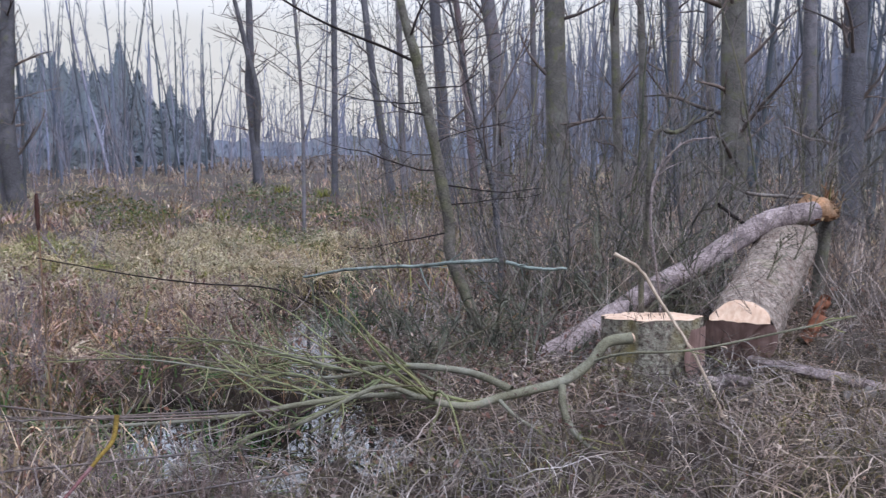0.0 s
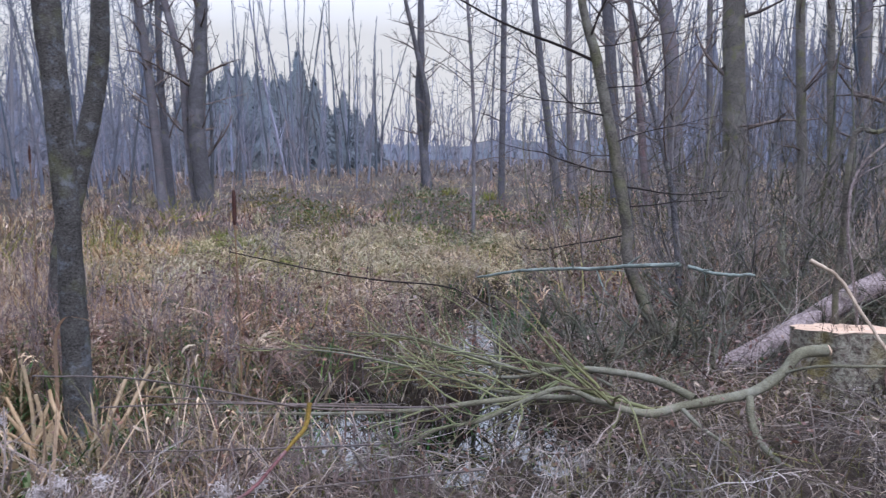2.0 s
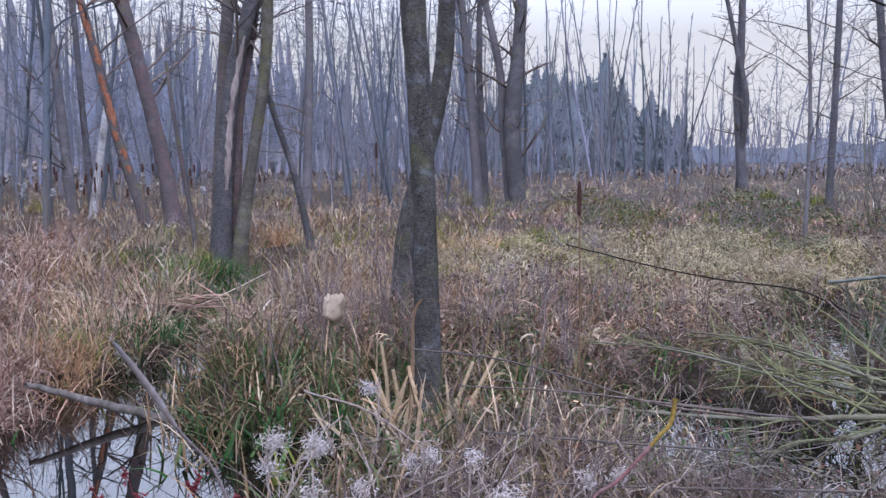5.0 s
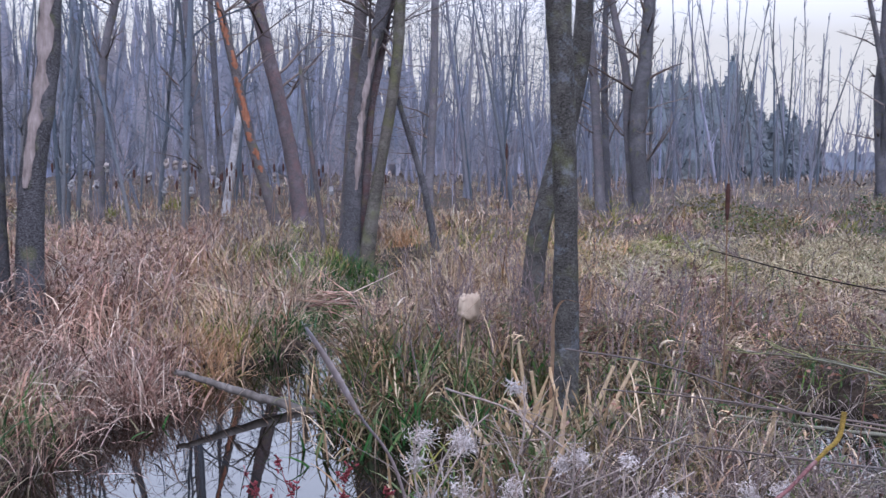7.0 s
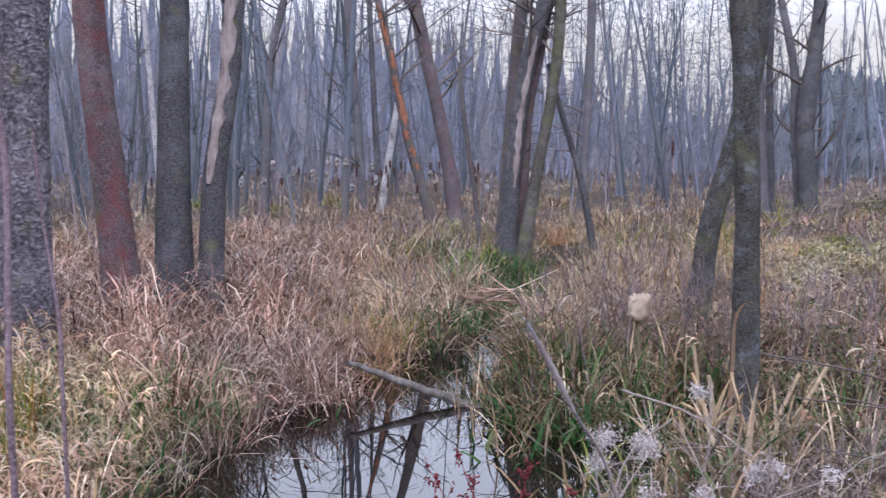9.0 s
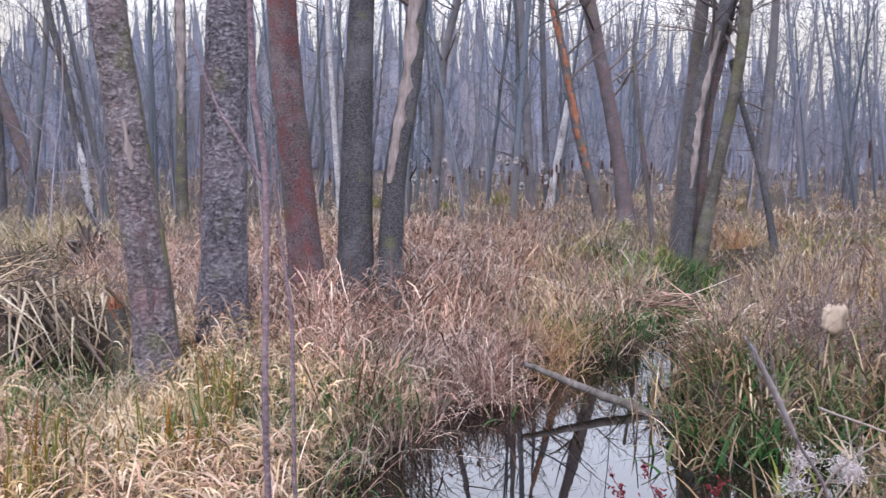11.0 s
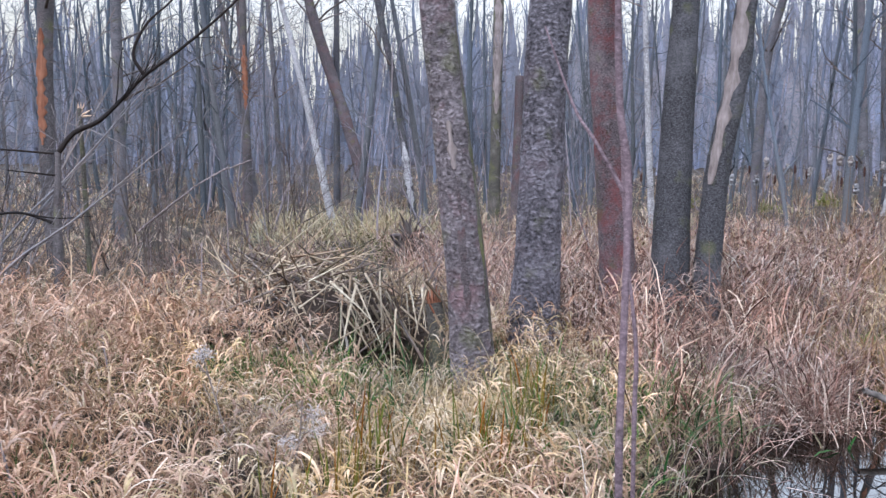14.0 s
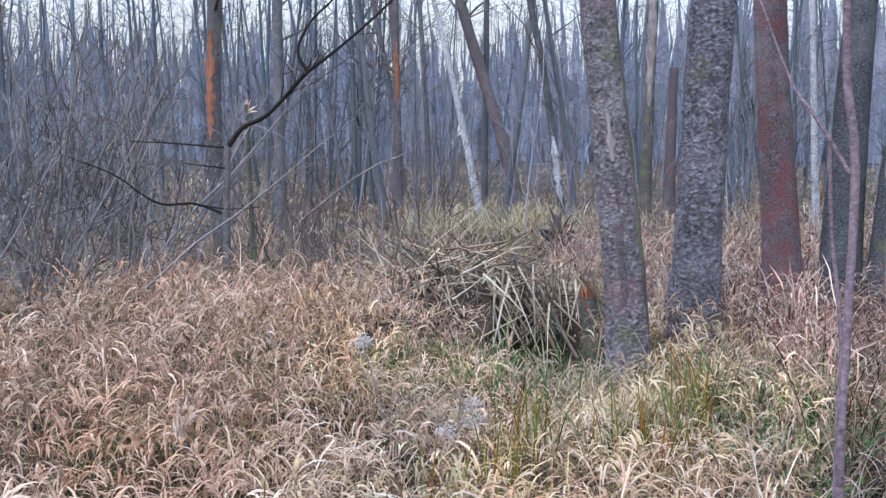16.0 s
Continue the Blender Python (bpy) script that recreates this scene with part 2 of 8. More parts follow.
M["alder"] = bark("alder_bark", (0.082, 0.075, 0.085), (0.325, 0.295, 0.33), (0.24, 0.175, 0.195), 0.12, 0.05, 0.6, 1.0, 2.0)
M["alder_fine"] = bark("smooth_grey_bark", (0.08, 0.072, 0.073), (0.20, 0.18, 0.182), (0.18, 0.13, 0.13), 0.15, 0.1, 1.5, 0.5)
M["rose"] = bark("bark_with_rose_lichen", (0.105, 0.088, 0.093), (0.355, 0.308, 0.322), (0.29, 0.175, 0.185), 0.2, 0.14, 0.7, 1.0, 2.2)
M["red"] = bark("bark_with_red_lichen", (0.095, 0.072, 0.075), (0.34, 0.28, 0.29), (0.33, 0.105, 0.105), 0.28, 0.03, 1.2, 0.9, 2.4)
M["blue"] = bark("bark_with_blue_grey_lichen", (0.042, 0.039, 0.036), (0.135, 0.128, 0.118), (0.25, 0.275, 0.32), 0.13, 0.15, 1.4, 0.8, 6.0)
M["dark"] = bark("dark_bark", (0.053, 0.051, 0.056), (0.19, 0.184, 0.196), None, 0, 0.08, 1.2, 0.9)
# Paler, bluer copies of the near barks: distance haze put into the colour.
M["haze_tint_fine"] = bark("haze_tinted_grey_bark", (0.105, 0.10, 0.108), (0.235, 0.222, 0.24), (0.24, 0.19, 0.20), 0.12, 0.05, 1.2, 0.4)
M["haze_tint_dark"] = bark("haze_tinted_dark_bark", (0.075, 0.073, 0.083), (0.185, 0.18, 0.20), None, 0, 0.05, 1.2, 0.5)
M["haze_tint_pink"] = bark("haze_tinted_pinkish_bark", (0.09, 0.075, 0.08), (0.215, 0.185, 0.195), (0.23, 0.14, 0.14), 0.25, 0.04, 1.2, 0.5)
M["haze_tint_moss"] = bark("haze_tinted_mossy_bark", (0.095, 0.088, 0.08), (0.22, 0.205, 0.185), (0.26, 0.26, 0.22), 0.15, 0.25, 1.2, 0.5)
M["mossy"] = bark("mossy_bark", (0.065, 0.058, 0.05), (0.19, 0.172, 0.15), (0.28, 0.28, 0.23), 0.2, 0.35, 1.3)
M["pink"] = bark("pinkish_bark", (0.08, 0.066, 0.069), (0.205, 0.172, 0.178), (0.20, 0.11, 0.108), 0.3, 0.05, 1.2, 0.6)
M["orange"] = wood("orange_stripped_wood", (0.20, 0.075, 0.042), (0.37, 0.175, 0.105))
M["torn"] = plant("torn_orange_wood", [(0.26, 0.13, 0.075), (0.40, 0.25, 0.15), (0.19, 0.09, 0.055), (0.20, 0.18, 0.07), (0.50, 0.36, 0.25)], 0.5, 0.0, 6.0)
M["moss_twig"] = plant("mossy_grey_twig", [(0.09, 0.10, 0.07), (0.16, 0.17, 0.125), (0.24, 0.245, 0.19), (0.12, 0.10, 0.09), (0.08, 0.095, 0.05)], 0.5, 0.0, 1.2)
M["bare"] = wood("bare_weathered_wood", (0.19, 0.155, 0.148), (0.38, 0.325, 0.312), 1.6)
M["birch"] = bark("white_birch_bark", (0.36, 0.345, 0.355), (0.70, 0.68, 0.69), (0.12, 0.10, 0.10), 0.12, 0, 0.8, 0.3)
M["pale_bark"] = bark("pale_pinkish_log_bark", (0.21, 0.16, 0.155), (0.56, 0.475, 0.465), (0.085, 0.066, 0.066), 0.32, 0.03, 1.2, 0.6, 3.5)
M["log_bark"] = bark("grey_scaly_log_bark", (0.17, 0.135, 0.11), (0.52, 0.44, 0.375), (0.16, 0.085, 0.06), 0.18, 0.06, 0.62, 1.0, 7.0)
M["green_bark"] = bark("olive_green_branch_bark", (0.105, 0.10, 0.066), (0.26, 0.25, 0.175), (0.34, 0.335, 0.28), 0.28, 0.0, 2.5, 0.25)
M["green_twig"] = plant("olive_green_twig", [(0.135, 0.168, 0.065), (0.223, 0.259, 0.104), (0.324, 0.343, 0.163), (0.135, 0.112, 0.072), (0.108, 0.095, 0.065)], 0.35, 0.0)
M["cut"] = wood("fresh_cut_wood", (0.62, 0.42, 0.29), (0.80, 0.62, 0.47), 1.5)
M["cut_brown"] = wood("browned_cut_wood", (0.16, 0.10, 0.085), (0.29, 0.20, 0.175), 1.2)
M["buff"] = wood("buff_torn_wood", (0.36, 0.28, 0.21), (0.60, 0.50, 0.39))
M["violet"] = bark("violet_grey_bark", (0.15, 0.105, 0.118), (0.33, 0.245, 0.27), None, 0, 0, 2.5, 0.3)
M["yellow_bark"] = bark("mossy_yellow_bark", (0.16, 0.105, 0.025), (0.36, 0.25, 0.06), (0.13, 0.12, 0.04), 0.2, 0.0, 2.5, 0.4, 6.0)
M["red_bark"] = bark("smooth_red_bark", (0.13, 0.055, 0.055), (0.28, 0.14, 0.14), (0.30, 0.23, 0.23), 0.2, 0.0, 2.5, 0.3, 6.0)
M["buff_reed"] = wood("torn_buff_reed", (0.42, 0.27, 0.14), (0.82, 0.64, 0.42), 2.0)
M["drift"] = wood("grey_drift_wood", (0.075, 0.066, 0.06), (0.21, 0.19, 0.175), 1.2)
M["spike"] = plant("brown_cattail", [(0.06, 0.034, 0.03), (0.09, 0.045, 0.038)], 0.2, 0.0, 20)
# Tree mass and backdrop: the haze before them is painted into the colour.
M["haze_tint"] = plant("haze_tinted_wood_mass", [(0.214, 0.227, 0.294), (0.246, 0.256, 0.33), (0.29, 0.297, 0.378)], 0.25, 0.0, 0.12)
M["backdrop"] = plant("haze_tinted_backdrop", [(0.27, 0.31, 0.385), (0.30, 0.34, 0.415)], 0.2, 0.0, 0.15)

mud, mn, ml, mb = shader("wet_peat", 0.65)
r1 = ramp(mn, [(0.25, (0.012, 0.009, 0.008)), (0.5, (0.032, 0.023, 0.018)), (0.75, (0.08, 0.058, 0.044))])
ml.new(noise_tex(mn, ml, 5, 8, None, "Object", 0.7), r1.inputs[0])
r2 = ramp(mn, [(0.5, (0, 0, 0)), (0.66, (1, 1, 1))])
ml.new(noise_tex(mn, ml, 0.6, 5), r2.inputs[0])
ml.new(mixed(mn, ml, "MIX", r2.outputs[0], r1.outputs[0], (0.04, 0.034, 0.018)), mb.inputs["Base Color"])
bumped(mn, ml, mb, noise_tex(mn, ml, 18, 6), 0.8, 0.05)
M["mud"] = mud
M["stump_bark"] = bark("lichened_stump_bark", (0.075, 0.055, 0.045), (0.22, 0.175, 0.145), (0.58, 0.57, 0.45), 0.42, 0.46, 1.2, 1.0, 16.0, (0.20, 0.165, 0.055))
M["lichen_pole"] = bark("bluish_lichen_bark", (0.20, 0.24, 0.215), (0.40, 0.46, 0.42), (0.12, 0.11, 0.09), 0.2, 0.0, 3.0, 0.4, 6.0)
M["brown_twig"] = plant("mossy_brown_twig", [(0.095, 0.084, 0.085), (0.179, 0.16, 0.163), (0.291, 0.264, 0.267), (0.112, 0.116, 0.078), (0.168, 0.168, 0.117)], 0.5, 0.0, 0.8)
M["brash"] = plant("grey_brash", [(0.081, 0.065, 0.06), (0.197, 0.162, 0.152), (0.36, 0.307, 0.293), (0.116, 0.104, 0.069), (0.255, 0.215, 0.172), (0.487, 0.429, 0.402)], 0.6, 0.0, 1.5)
M["moss_mound"] = plant("mossy_mound_leaf", [(0.09, 0.10, 0.03), (0.16, 0.16, 0.05), (0.22, 0.20, 0.08), (0.13, 0.095, 0.045), (0.28, 0.24, 0.12)], 0.5, 0.1, 0.8)
M["lilac_fuzz"] = plant("lilac_grey_fuzz", [(0.36, 0.32, 0.33), (0.48, 0.43, 0.445), (0.25, 0.22, 0.23)], 0.3, 0.1, 8.0)
M["far_marsh"] = plant("brown_marsh_mass", [(0.236, 0.165, 0.124), (0.389, 0.289, 0.218), (0.543, 0.425, 0.33), (0.319, 0.218, 0.177), (0.448, 0.366, 0.248)], 0.65, 0.08, 0.7)
M["far_straw"] = plant("pale_straw_mass", [(0.42, 0.31, 0.21), (0.60, 0.47, 0.335), (0.72, 0.59, 0.44), (0.48, 0.355, 0.245)], 0.5, 0.08, 0.7)
# Far twigs, with distance haze put into their base colour.
M["veil"] = plant("haze_tinted_twig", [(0.133, 0.152, 0.188), (0.19, 0.209, 0.251), (0.273, 0.292, 0.345)], 0.4, 0.0, 0.1)
M["crumpled"] = plant("crumpled_dead_leaf", [(0.11, 0.055, 0.042), (0.23, 0.13, 0.10), (0.37, 0.245, 0.20), (0.15, 0.08, 0.07), (0.46, 0.36, 0.31), (0.27, 0.17, 0.16)], 0.6, 0.1, 0.9)
M["bramble_leaf"] = plant("bramble_leaf", [(0.05, 0.10, 0.035), (0.10, 0.17, 0.06), (0.20, 0.22, 0.12), (0.17, 0.10, 0.06), (0.26, 0.27, 0.18)], 0.4, 0.1, 0.9)
M["sap"] = plant("sapling_twigs", [(0.132, 0.115, 0.138), (0.252, 0.23, 0.276), (0.408, 0.374, 0.432), (0.18, 0.155, 0.174)], 0.3, 0.0)

pond, pn, pl, pb = shader("dark_still_water", 0.008)
pb.inputs["Base Color"].default_value = (0.006, 0.005, 0.004, 1)
pb.inputs["IOR"].default_value = 1.6
pb.inputs["Specular IOR Level"].default_value = 0.9
bumped(pn, pl, pb, noise_tex(pn, pl, 2.2, 2), 0.03, 0.02)
M["water"] = pond


# ---- mesh tools ----
rng = np.random.default_rng(7)


def mesh_of(name, blocks, material, smooth=False):
    """One mesh from blocks of (vertices, faces)."""
    me = bpy.data.meshes.new(name)
    vs, starts, loops, at, pos = [], [], [], 0, 0
    for v, f in blocks:
        v, f = np.asarray(v, float).reshape(-1, 3), np.asarray(f, int)
        vs.append(v)
        loops.append((f + at).ravel())
        starts.append(pos + np.arange(len(f)) * f.shape[1])
        at, pos = at + len(v), pos + f.size
    v, loops, starts = np.concatenate(vs), np.concatenate(loops), np.concatenate(starts)
    me.vertices.add(len(v))
    me.vertices.foreach_set("co", v.ravel())
    me.loops.add(len(loops))
    me.loops.foreach_set("vertex_index", loops)
    me.polygons.add(len(starts))
    me.polygons.foreach_set("loop_start", starts)
    me.polygons.foreach_set("use_smooth", np.full(len(starts), smooth))
    me.materials.append(M[material])
    me.update(calc_edges=True)
    return me


def thing(name, at, label, category, group=""):
    ob = new(name)
    ob.location = at
    ob.empty_display_size = 0.1
    return tagged(ob, label, category, group)


def part(name, blocks, material, parent, label="", smooth=True, kind=""):
    """A mesh, given in world coordinates, as a part of a thing that stands upright at its own place."""
    root = np.array(parent.location) if parent.parent is None else np.array(parent.parent.location)
    ob = new(name, mesh_of(name, [(np.asarray(v, float).reshape(-1, 3) - root, f) for v, f in blocks], material, smooth))
    ob.parent = parent
    return tagged(ob, label, kind=kind)


def stuff(name, blocks, material, label, category, smooth=False):
    return tagged(new(name, mesh_of(name, blocks, material, smooth)), label, category, kind="stuff")


def spline(points, count):
    """A smooth line through some points, in even steps of the parameter."""
    p = np.asarray(points, float)
    p = np.vstack([2 * p[0] - p[1], p, 2 * p[-1] - p[-2]])
    s = np.linspace(0, len(p) - 3 - 1e-6, count)
    i, u = s.astype(int), (s % 1)[:, None]
    a, b, c, d = p[i], p[i + 1], p[i + 2], p[i + 3]
    return 0.5 * (2 * b + (c - a) * u + (2 * a - 5 * b + 4 * c - d) * u**2 + (3 * b - a - 3 * c + d) * u**3)


def tubes(p, r, sides=5):
    """Tubes along lines p (n, k, 3) with radii r (n, k)."""
    p, r = np.asarray(p, float), np.asarray(r, float)
    if p.ndim == 2:
        p, r = p[None], r[None]
    n, k, _ = p.shape
    t = np.gradient(p, axis=1)
    t /= np.linalg.norm(t, axis=2, keepdims=True) + 1e-9
    ref = np.where(np.abs(t[:, :1, 2:3]) > 0.8, (1.0, 0.0, 0.0), (0.0, 0.0, 1.0)) + np.zeros((n, k, 3))
    a = np.cross(t, ref)
    a /= np.linalg.norm(a, axis=2, keepdims=True) + 1e-9
    b = np.cross(t, a)
    ang = np.linspace(0, 2 * np.pi, sides, endpoint=False)
    v = p[:, :, None] + r[:, :, None, None] * (np.cos(ang)[:, None] * a[:, :, None] + np.sin(ang)[:, None] * b[:, :, None])
    i = np.arange(n)[:, None, None] * k * sides + np.arange(k - 1)[:, None] * sides
    j, jn = np.arange(sides), (np.arange(sides) + 1) % sides
    f = np.stack([i + j, i + jn, i + sides + jn, i + sides + j], -1).reshape(-1, 4)
    return v.reshape(-1, 3), f


def ribbons(p, w, side):
    """Flat strips along lines p (n, k, 3), half as wide as w (n, k), spread along side (n, 3)."""
    n, k, _ = p.shape
    off = side[:, None] * w[:, :, None] * 0.5
    v = np.stack([p - off, p + off], 2)
    i = np.arange(n)[:, None] * 2 * k + np.arange(k - 1) * 2
    f = np.stack([i, i + 1, i + 3, i + 2], -1).reshape(-1, 4)
    return v.reshape(-1, 3), f


def blades(xy, z, h, w, bend=(0.2, 1.6), k=5, lean=None, shape=0.6):
    """Bent blades of grass: roots, heights and widths; bend: the turn at the root and on the way to the tip, in radians."""
    n = len(xy)
    turn = rng.uniform(0, 2 * np.pi, n) if lean is None else lean + rng.normal(0, 0.7, n)
    d = np.stack([np.cos(turn), np.sin(turn), 0 * turn], 1)
    a0, a1 = rng.uniform(0.0, bend[0], n), rng.uniform(0.15, 1.0, n) * bend[1]
    s = np.linspace(0, 1, k)
    phi = a0[:, None] + a1[:, None] * s**1.5
    step = (h / (k - 1))[:, None]
    dx, dz = np.cumsum(np.sin(phi) * step, 1) - np.sin(phi[:, :1]) * step, np.cumsum(np.cos(phi) * step, 1) - np.cos(phi[:, :1]) * step
    root = np.column_stack([xy, z])
    p = root[:, None] + d[:, None] * dx[:, :, None] + np.array([0, 0, 1.0]) * dz[:, :, None]
    tw = turn + rng.normal(np.pi / 2, 0.6, n)
    side = np.stack([np.cos(tw), np.sin(tw), 0 * tw], 1)
    prof = np.clip((1 - s**2) * (0.5 + s * shape * 2), 0.08, 2)
    return ribbons(p, w[:, None] * prof, side)


def plumes(xy, z, h, w, lean=None):
    """Thin grass stems whose heavy seed heads curl over at the top."""
    n, k = len(xy), 7
    turn = rng.uniform(0, 2 * np.pi, n) if lean is None else lean + rng.normal(0, 0.8, n)
    d = np.stack([np.cos(turn), np.sin(turn), 0 * turn], 1)
    s = np.linspace(0, 1, k)
    phi = rng.uniform(0.0, 0.6, n)[:, None] + rng.uniform(0.5, 3.0, n)[:, None] * s**2.5
    step = (h / (k - 1))[:, None]
    dx, dz = np.cumsum(np.sin(phi) * step, 1), np.cumsum(np.cos(phi) * step, 1)
    p = np.column_stack([xy, z])[:, None] + d[:, None] * dx[:, :, None] + np.array([0, 0, 1.0]) * dz[:, :, None] + rng.normal(0, 0.0045, (n, k, 3))
    tw = turn + rng.normal(np.pi / 2, 0.9, n)
    side = np.stack([np.cos(tw), np.sin(tw), 0 * tw], 1)
    return ribbons(p, w[:, None] * np.array([0.3, 0.3, 0.32, 0.45, 1.0, 0.9, 0.15]), side)


def curls(root, size, w, turn, k=6, rise=(0.0, 0.9), roll=(1.4, 3.1), strands=3):
    """Feathery heads and dry leaf ends that rise from a point and curl over, each of a few strands."""
    root, size, w, turn = (np.repeat(a, strands, 0) for a in (root, size, w, turn))
    n = len(root)
    turn = turn + rng.normal(0, 0.3, n)
    size = size * rng.uniform(0.7, 1.1, n)
    d = np.stack([np.cos(turn), np.sin(turn), 0 * turn], 1)
    s = np.linspace(0, 1, k)
    phi = rng.uniform(*rise, n)[:, None] + rng.uniform(*roll, n)[:, None] * s**1.35
    step = (size / (k - 1))[:, None]
    dx, dz = np.cumsum(np.sin(phi) * step, 1) - np.sin(phi[:, :1]) * step, np.cumsum(np.cos(phi) * step, 1) - np.cos(phi[:, :1]) * step
    p = (root + rng.normal(0, 0.008, (n, 3)))[:, None] + d[:, None] * dx[:, :, None] + np.array([0, 0, 1.0]) * dz[:, :, None]
    tw = turn + rng.normal(np.pi / 2, 0.7, n)
    side = np.stack([np.cos(tw), np.sin(tw), rng.normal(0, 0.3, n)], 1)
    return ribbons(p, w[:, None] * np.interp(s, [0, 0.25, 0.6, 1], [0.35, 1.0, 0.9, 0.08]), side)


def sprays(roots, ways, length, r0, k=5, wander=0.35, droop=0.0):
    """Crooked thin lines from roots along ways: points (n, k, 3) and radii (n, k)."""
    n = len(roots)
    ways = ways / (np.linalg.norm(ways, axis=1, keepdims=True) + 1e-9)
    p = np.zeros((n, k, 3))
    p[:, 0] = roots
    w = ways.copy()
    for i in range(1, k):
        w = w + rng.normal(0, wander, (n, 3)) / k**0.5 + np.array([0, 0, -droop]) / k
        w /= np.linalg.norm(w, axis=1, keepdims=True) + 1e-9
        p[:, i] = p[:, i - 1] + w * (length / (k - 1))[:, None]
    r = r0[:, None] * np.linspace(1, 0.25, k)
    return p, r


def offshoots(p, r, per, spread=0.9, lift=0.2, ratio=0.5, lo=0.25, k=5, wander=0.35, droop=0.0):
    """Side twigs of the lines p."""
    n, kk, _ = p.shape
    total = np.linalg.norm(np.diff(p, axis=1), axis=2).sum(1)
    i = np.repeat(np.arange(n), per)
    s = rng.uniform(lo, 0.97, len(i)) * (kk - 1)
    a, u = s.astype(int), (s % 1)[:, None]
    roots = p[i, a] * (1 - u) + p[i, a + 1] * u
    along = p[i, a + 1] - p[i, a]
    along /= np.linalg.norm(along, axis=1, keepdims=True) + 1e-9
    ways = along + rng.normal(0, spread, (len(i), 3)) + np.array([0, 0, lift])
    ln = total[i] * ratio * rng.uniform(0.5, 1.1, len(i)) * (1.15 - s / kk)
    return sprays(roots, ways, ln, r[i, a] * 0.55, k, wander, droop)


def tussocks(centres, per, spread, h, w, bend=(0.5, 1.8), k=5, shape=0.6):
    """Tufts of blades that fall outwards from their middles."""
    n = len(centres) * per
    i = np.repeat(np.arange(len(centres)), per)
    off = rng.normal(0, 1, (n, 2)) * spread
    xy = centres[i] + off
    size = (rng.uniform(0.5, 1.45, len(centres)) * stature(*centres.T))[i]
    return blades(xy, ground_z(*xy.T) - 0.02, rng.uniform(h[0], h[1], n) * size, rng.uniform(w[0], w[1], n), bend, k, np.arctan2(off[:, 1], off[:, 0]), shape)


def leaflets(c, size, shape=(0.25, 0.6, 0.1)):
    """Small curled leaves at points c."""
    n = len(c)
    w = rng.normal(0, 1, (n, 3)) * (1, 1, 0.6)
    q, _ = sprays(c, w, size, size, 3, 1.0, 0.3)
    sd = np.cross(w, rng.normal(0, 1, (n, 3)))
    sd /= np.linalg.norm(sd, axis=1, keepdims=True) + 1e-9
    return ribbons(q, size[:, None] * np.array(shape), sd)


def strips(p, r):
    """Hair-thin twigs as narrow strips, flat and turned to face the camera's place."""
    t = p[:, -1] - p[:, 0]
    side = np.cross(t, p[:, 0] - np.array((-0.4, 0.0, 1.5)))
    side /= np.linalg.norm(side, axis=1, keepdims=True) + 1e-9
    return ribbons(p, 2 * r, side)


# ---- ground and water ----
WATER_Z = 0.04
STREAM = [
    [(-2.9, 1.5, 0.6), (-3.5, 2.15, 0.75), (-4.05, 2.75, 0.75), (-4.7, 3.38, 0.60), (-5.1, 4.1, 0.36), (-5.36, 4.85, 0.2), (-5.9, 5.62, 0.16), (-7.0, 7.1, 0.22), (-9.0, 10.5, 0.2)],
    [(-3.4, 2.4, 0.6), (-3.3, 3.2, 0.55), (-3.1, 3.85, 0.42), (-2.4, 4.6, 0.22), (-1.6, 4.9, 0.4)],
    [(-1.75, 5.3, 0.34), (-1.5, 4.75, 0.5), (-0.9, 4.6, 0.5), (-0.5, 4.7, 0.32), (-0.7, 5.0, 0.45), (-0.72, 5.5, 0.36), (-0.95, 6.2, 0.16), (-1.05, 6.9, 0.32), (-1.4, 8.1, 0.44), (-1.5, 8.8, 0.35), (-0.9, 10.5, 0.2)],
]


def stream_gap(x, y):
    """How far from the water's edge a place lies: below zero in the stream."""
    best = np.full(np.shape(x), 1e9)
    for line in STREAM:
        for (ax, ay, ar), (bx, by, br) in zip(line, line[1:]):
            dx, dy = bx - ax, by - ay
            u = np.clip(((x - ax) * dx + (y - ay) * dy) / (dx * dx + dy * dy), 0, 1)
            best = np.minimum(best, np.hypot(x - ax - u * dx, y - ay - u * dy) - (ar + u * (br - ar)))
    patchy = 0.06 * np.clip((x + 2.5) / 0.7, 0, 1) + 0.26 * np.clip((x + 2.5) / 0.7, 0, 1) * np.sin(6.1 * x + 2.2 * np.sin(4.3 * y)) * np.sin(5.3 * y + 2.4 * np.sin(3.7 * x))
    return best + patchy + 0.10 * np.sin(8.7 * x + 2.1 * np.sin(6 * y)) * np.sin(9.4 * y + 1.7 * np.sin(7 * x)) + 0.07 * np.sin(5.1 * x + 1.3 * np.sin(4 * y)) + 0.06 * np.sin(6.3 * y + 2 * np.sin(3 * x))


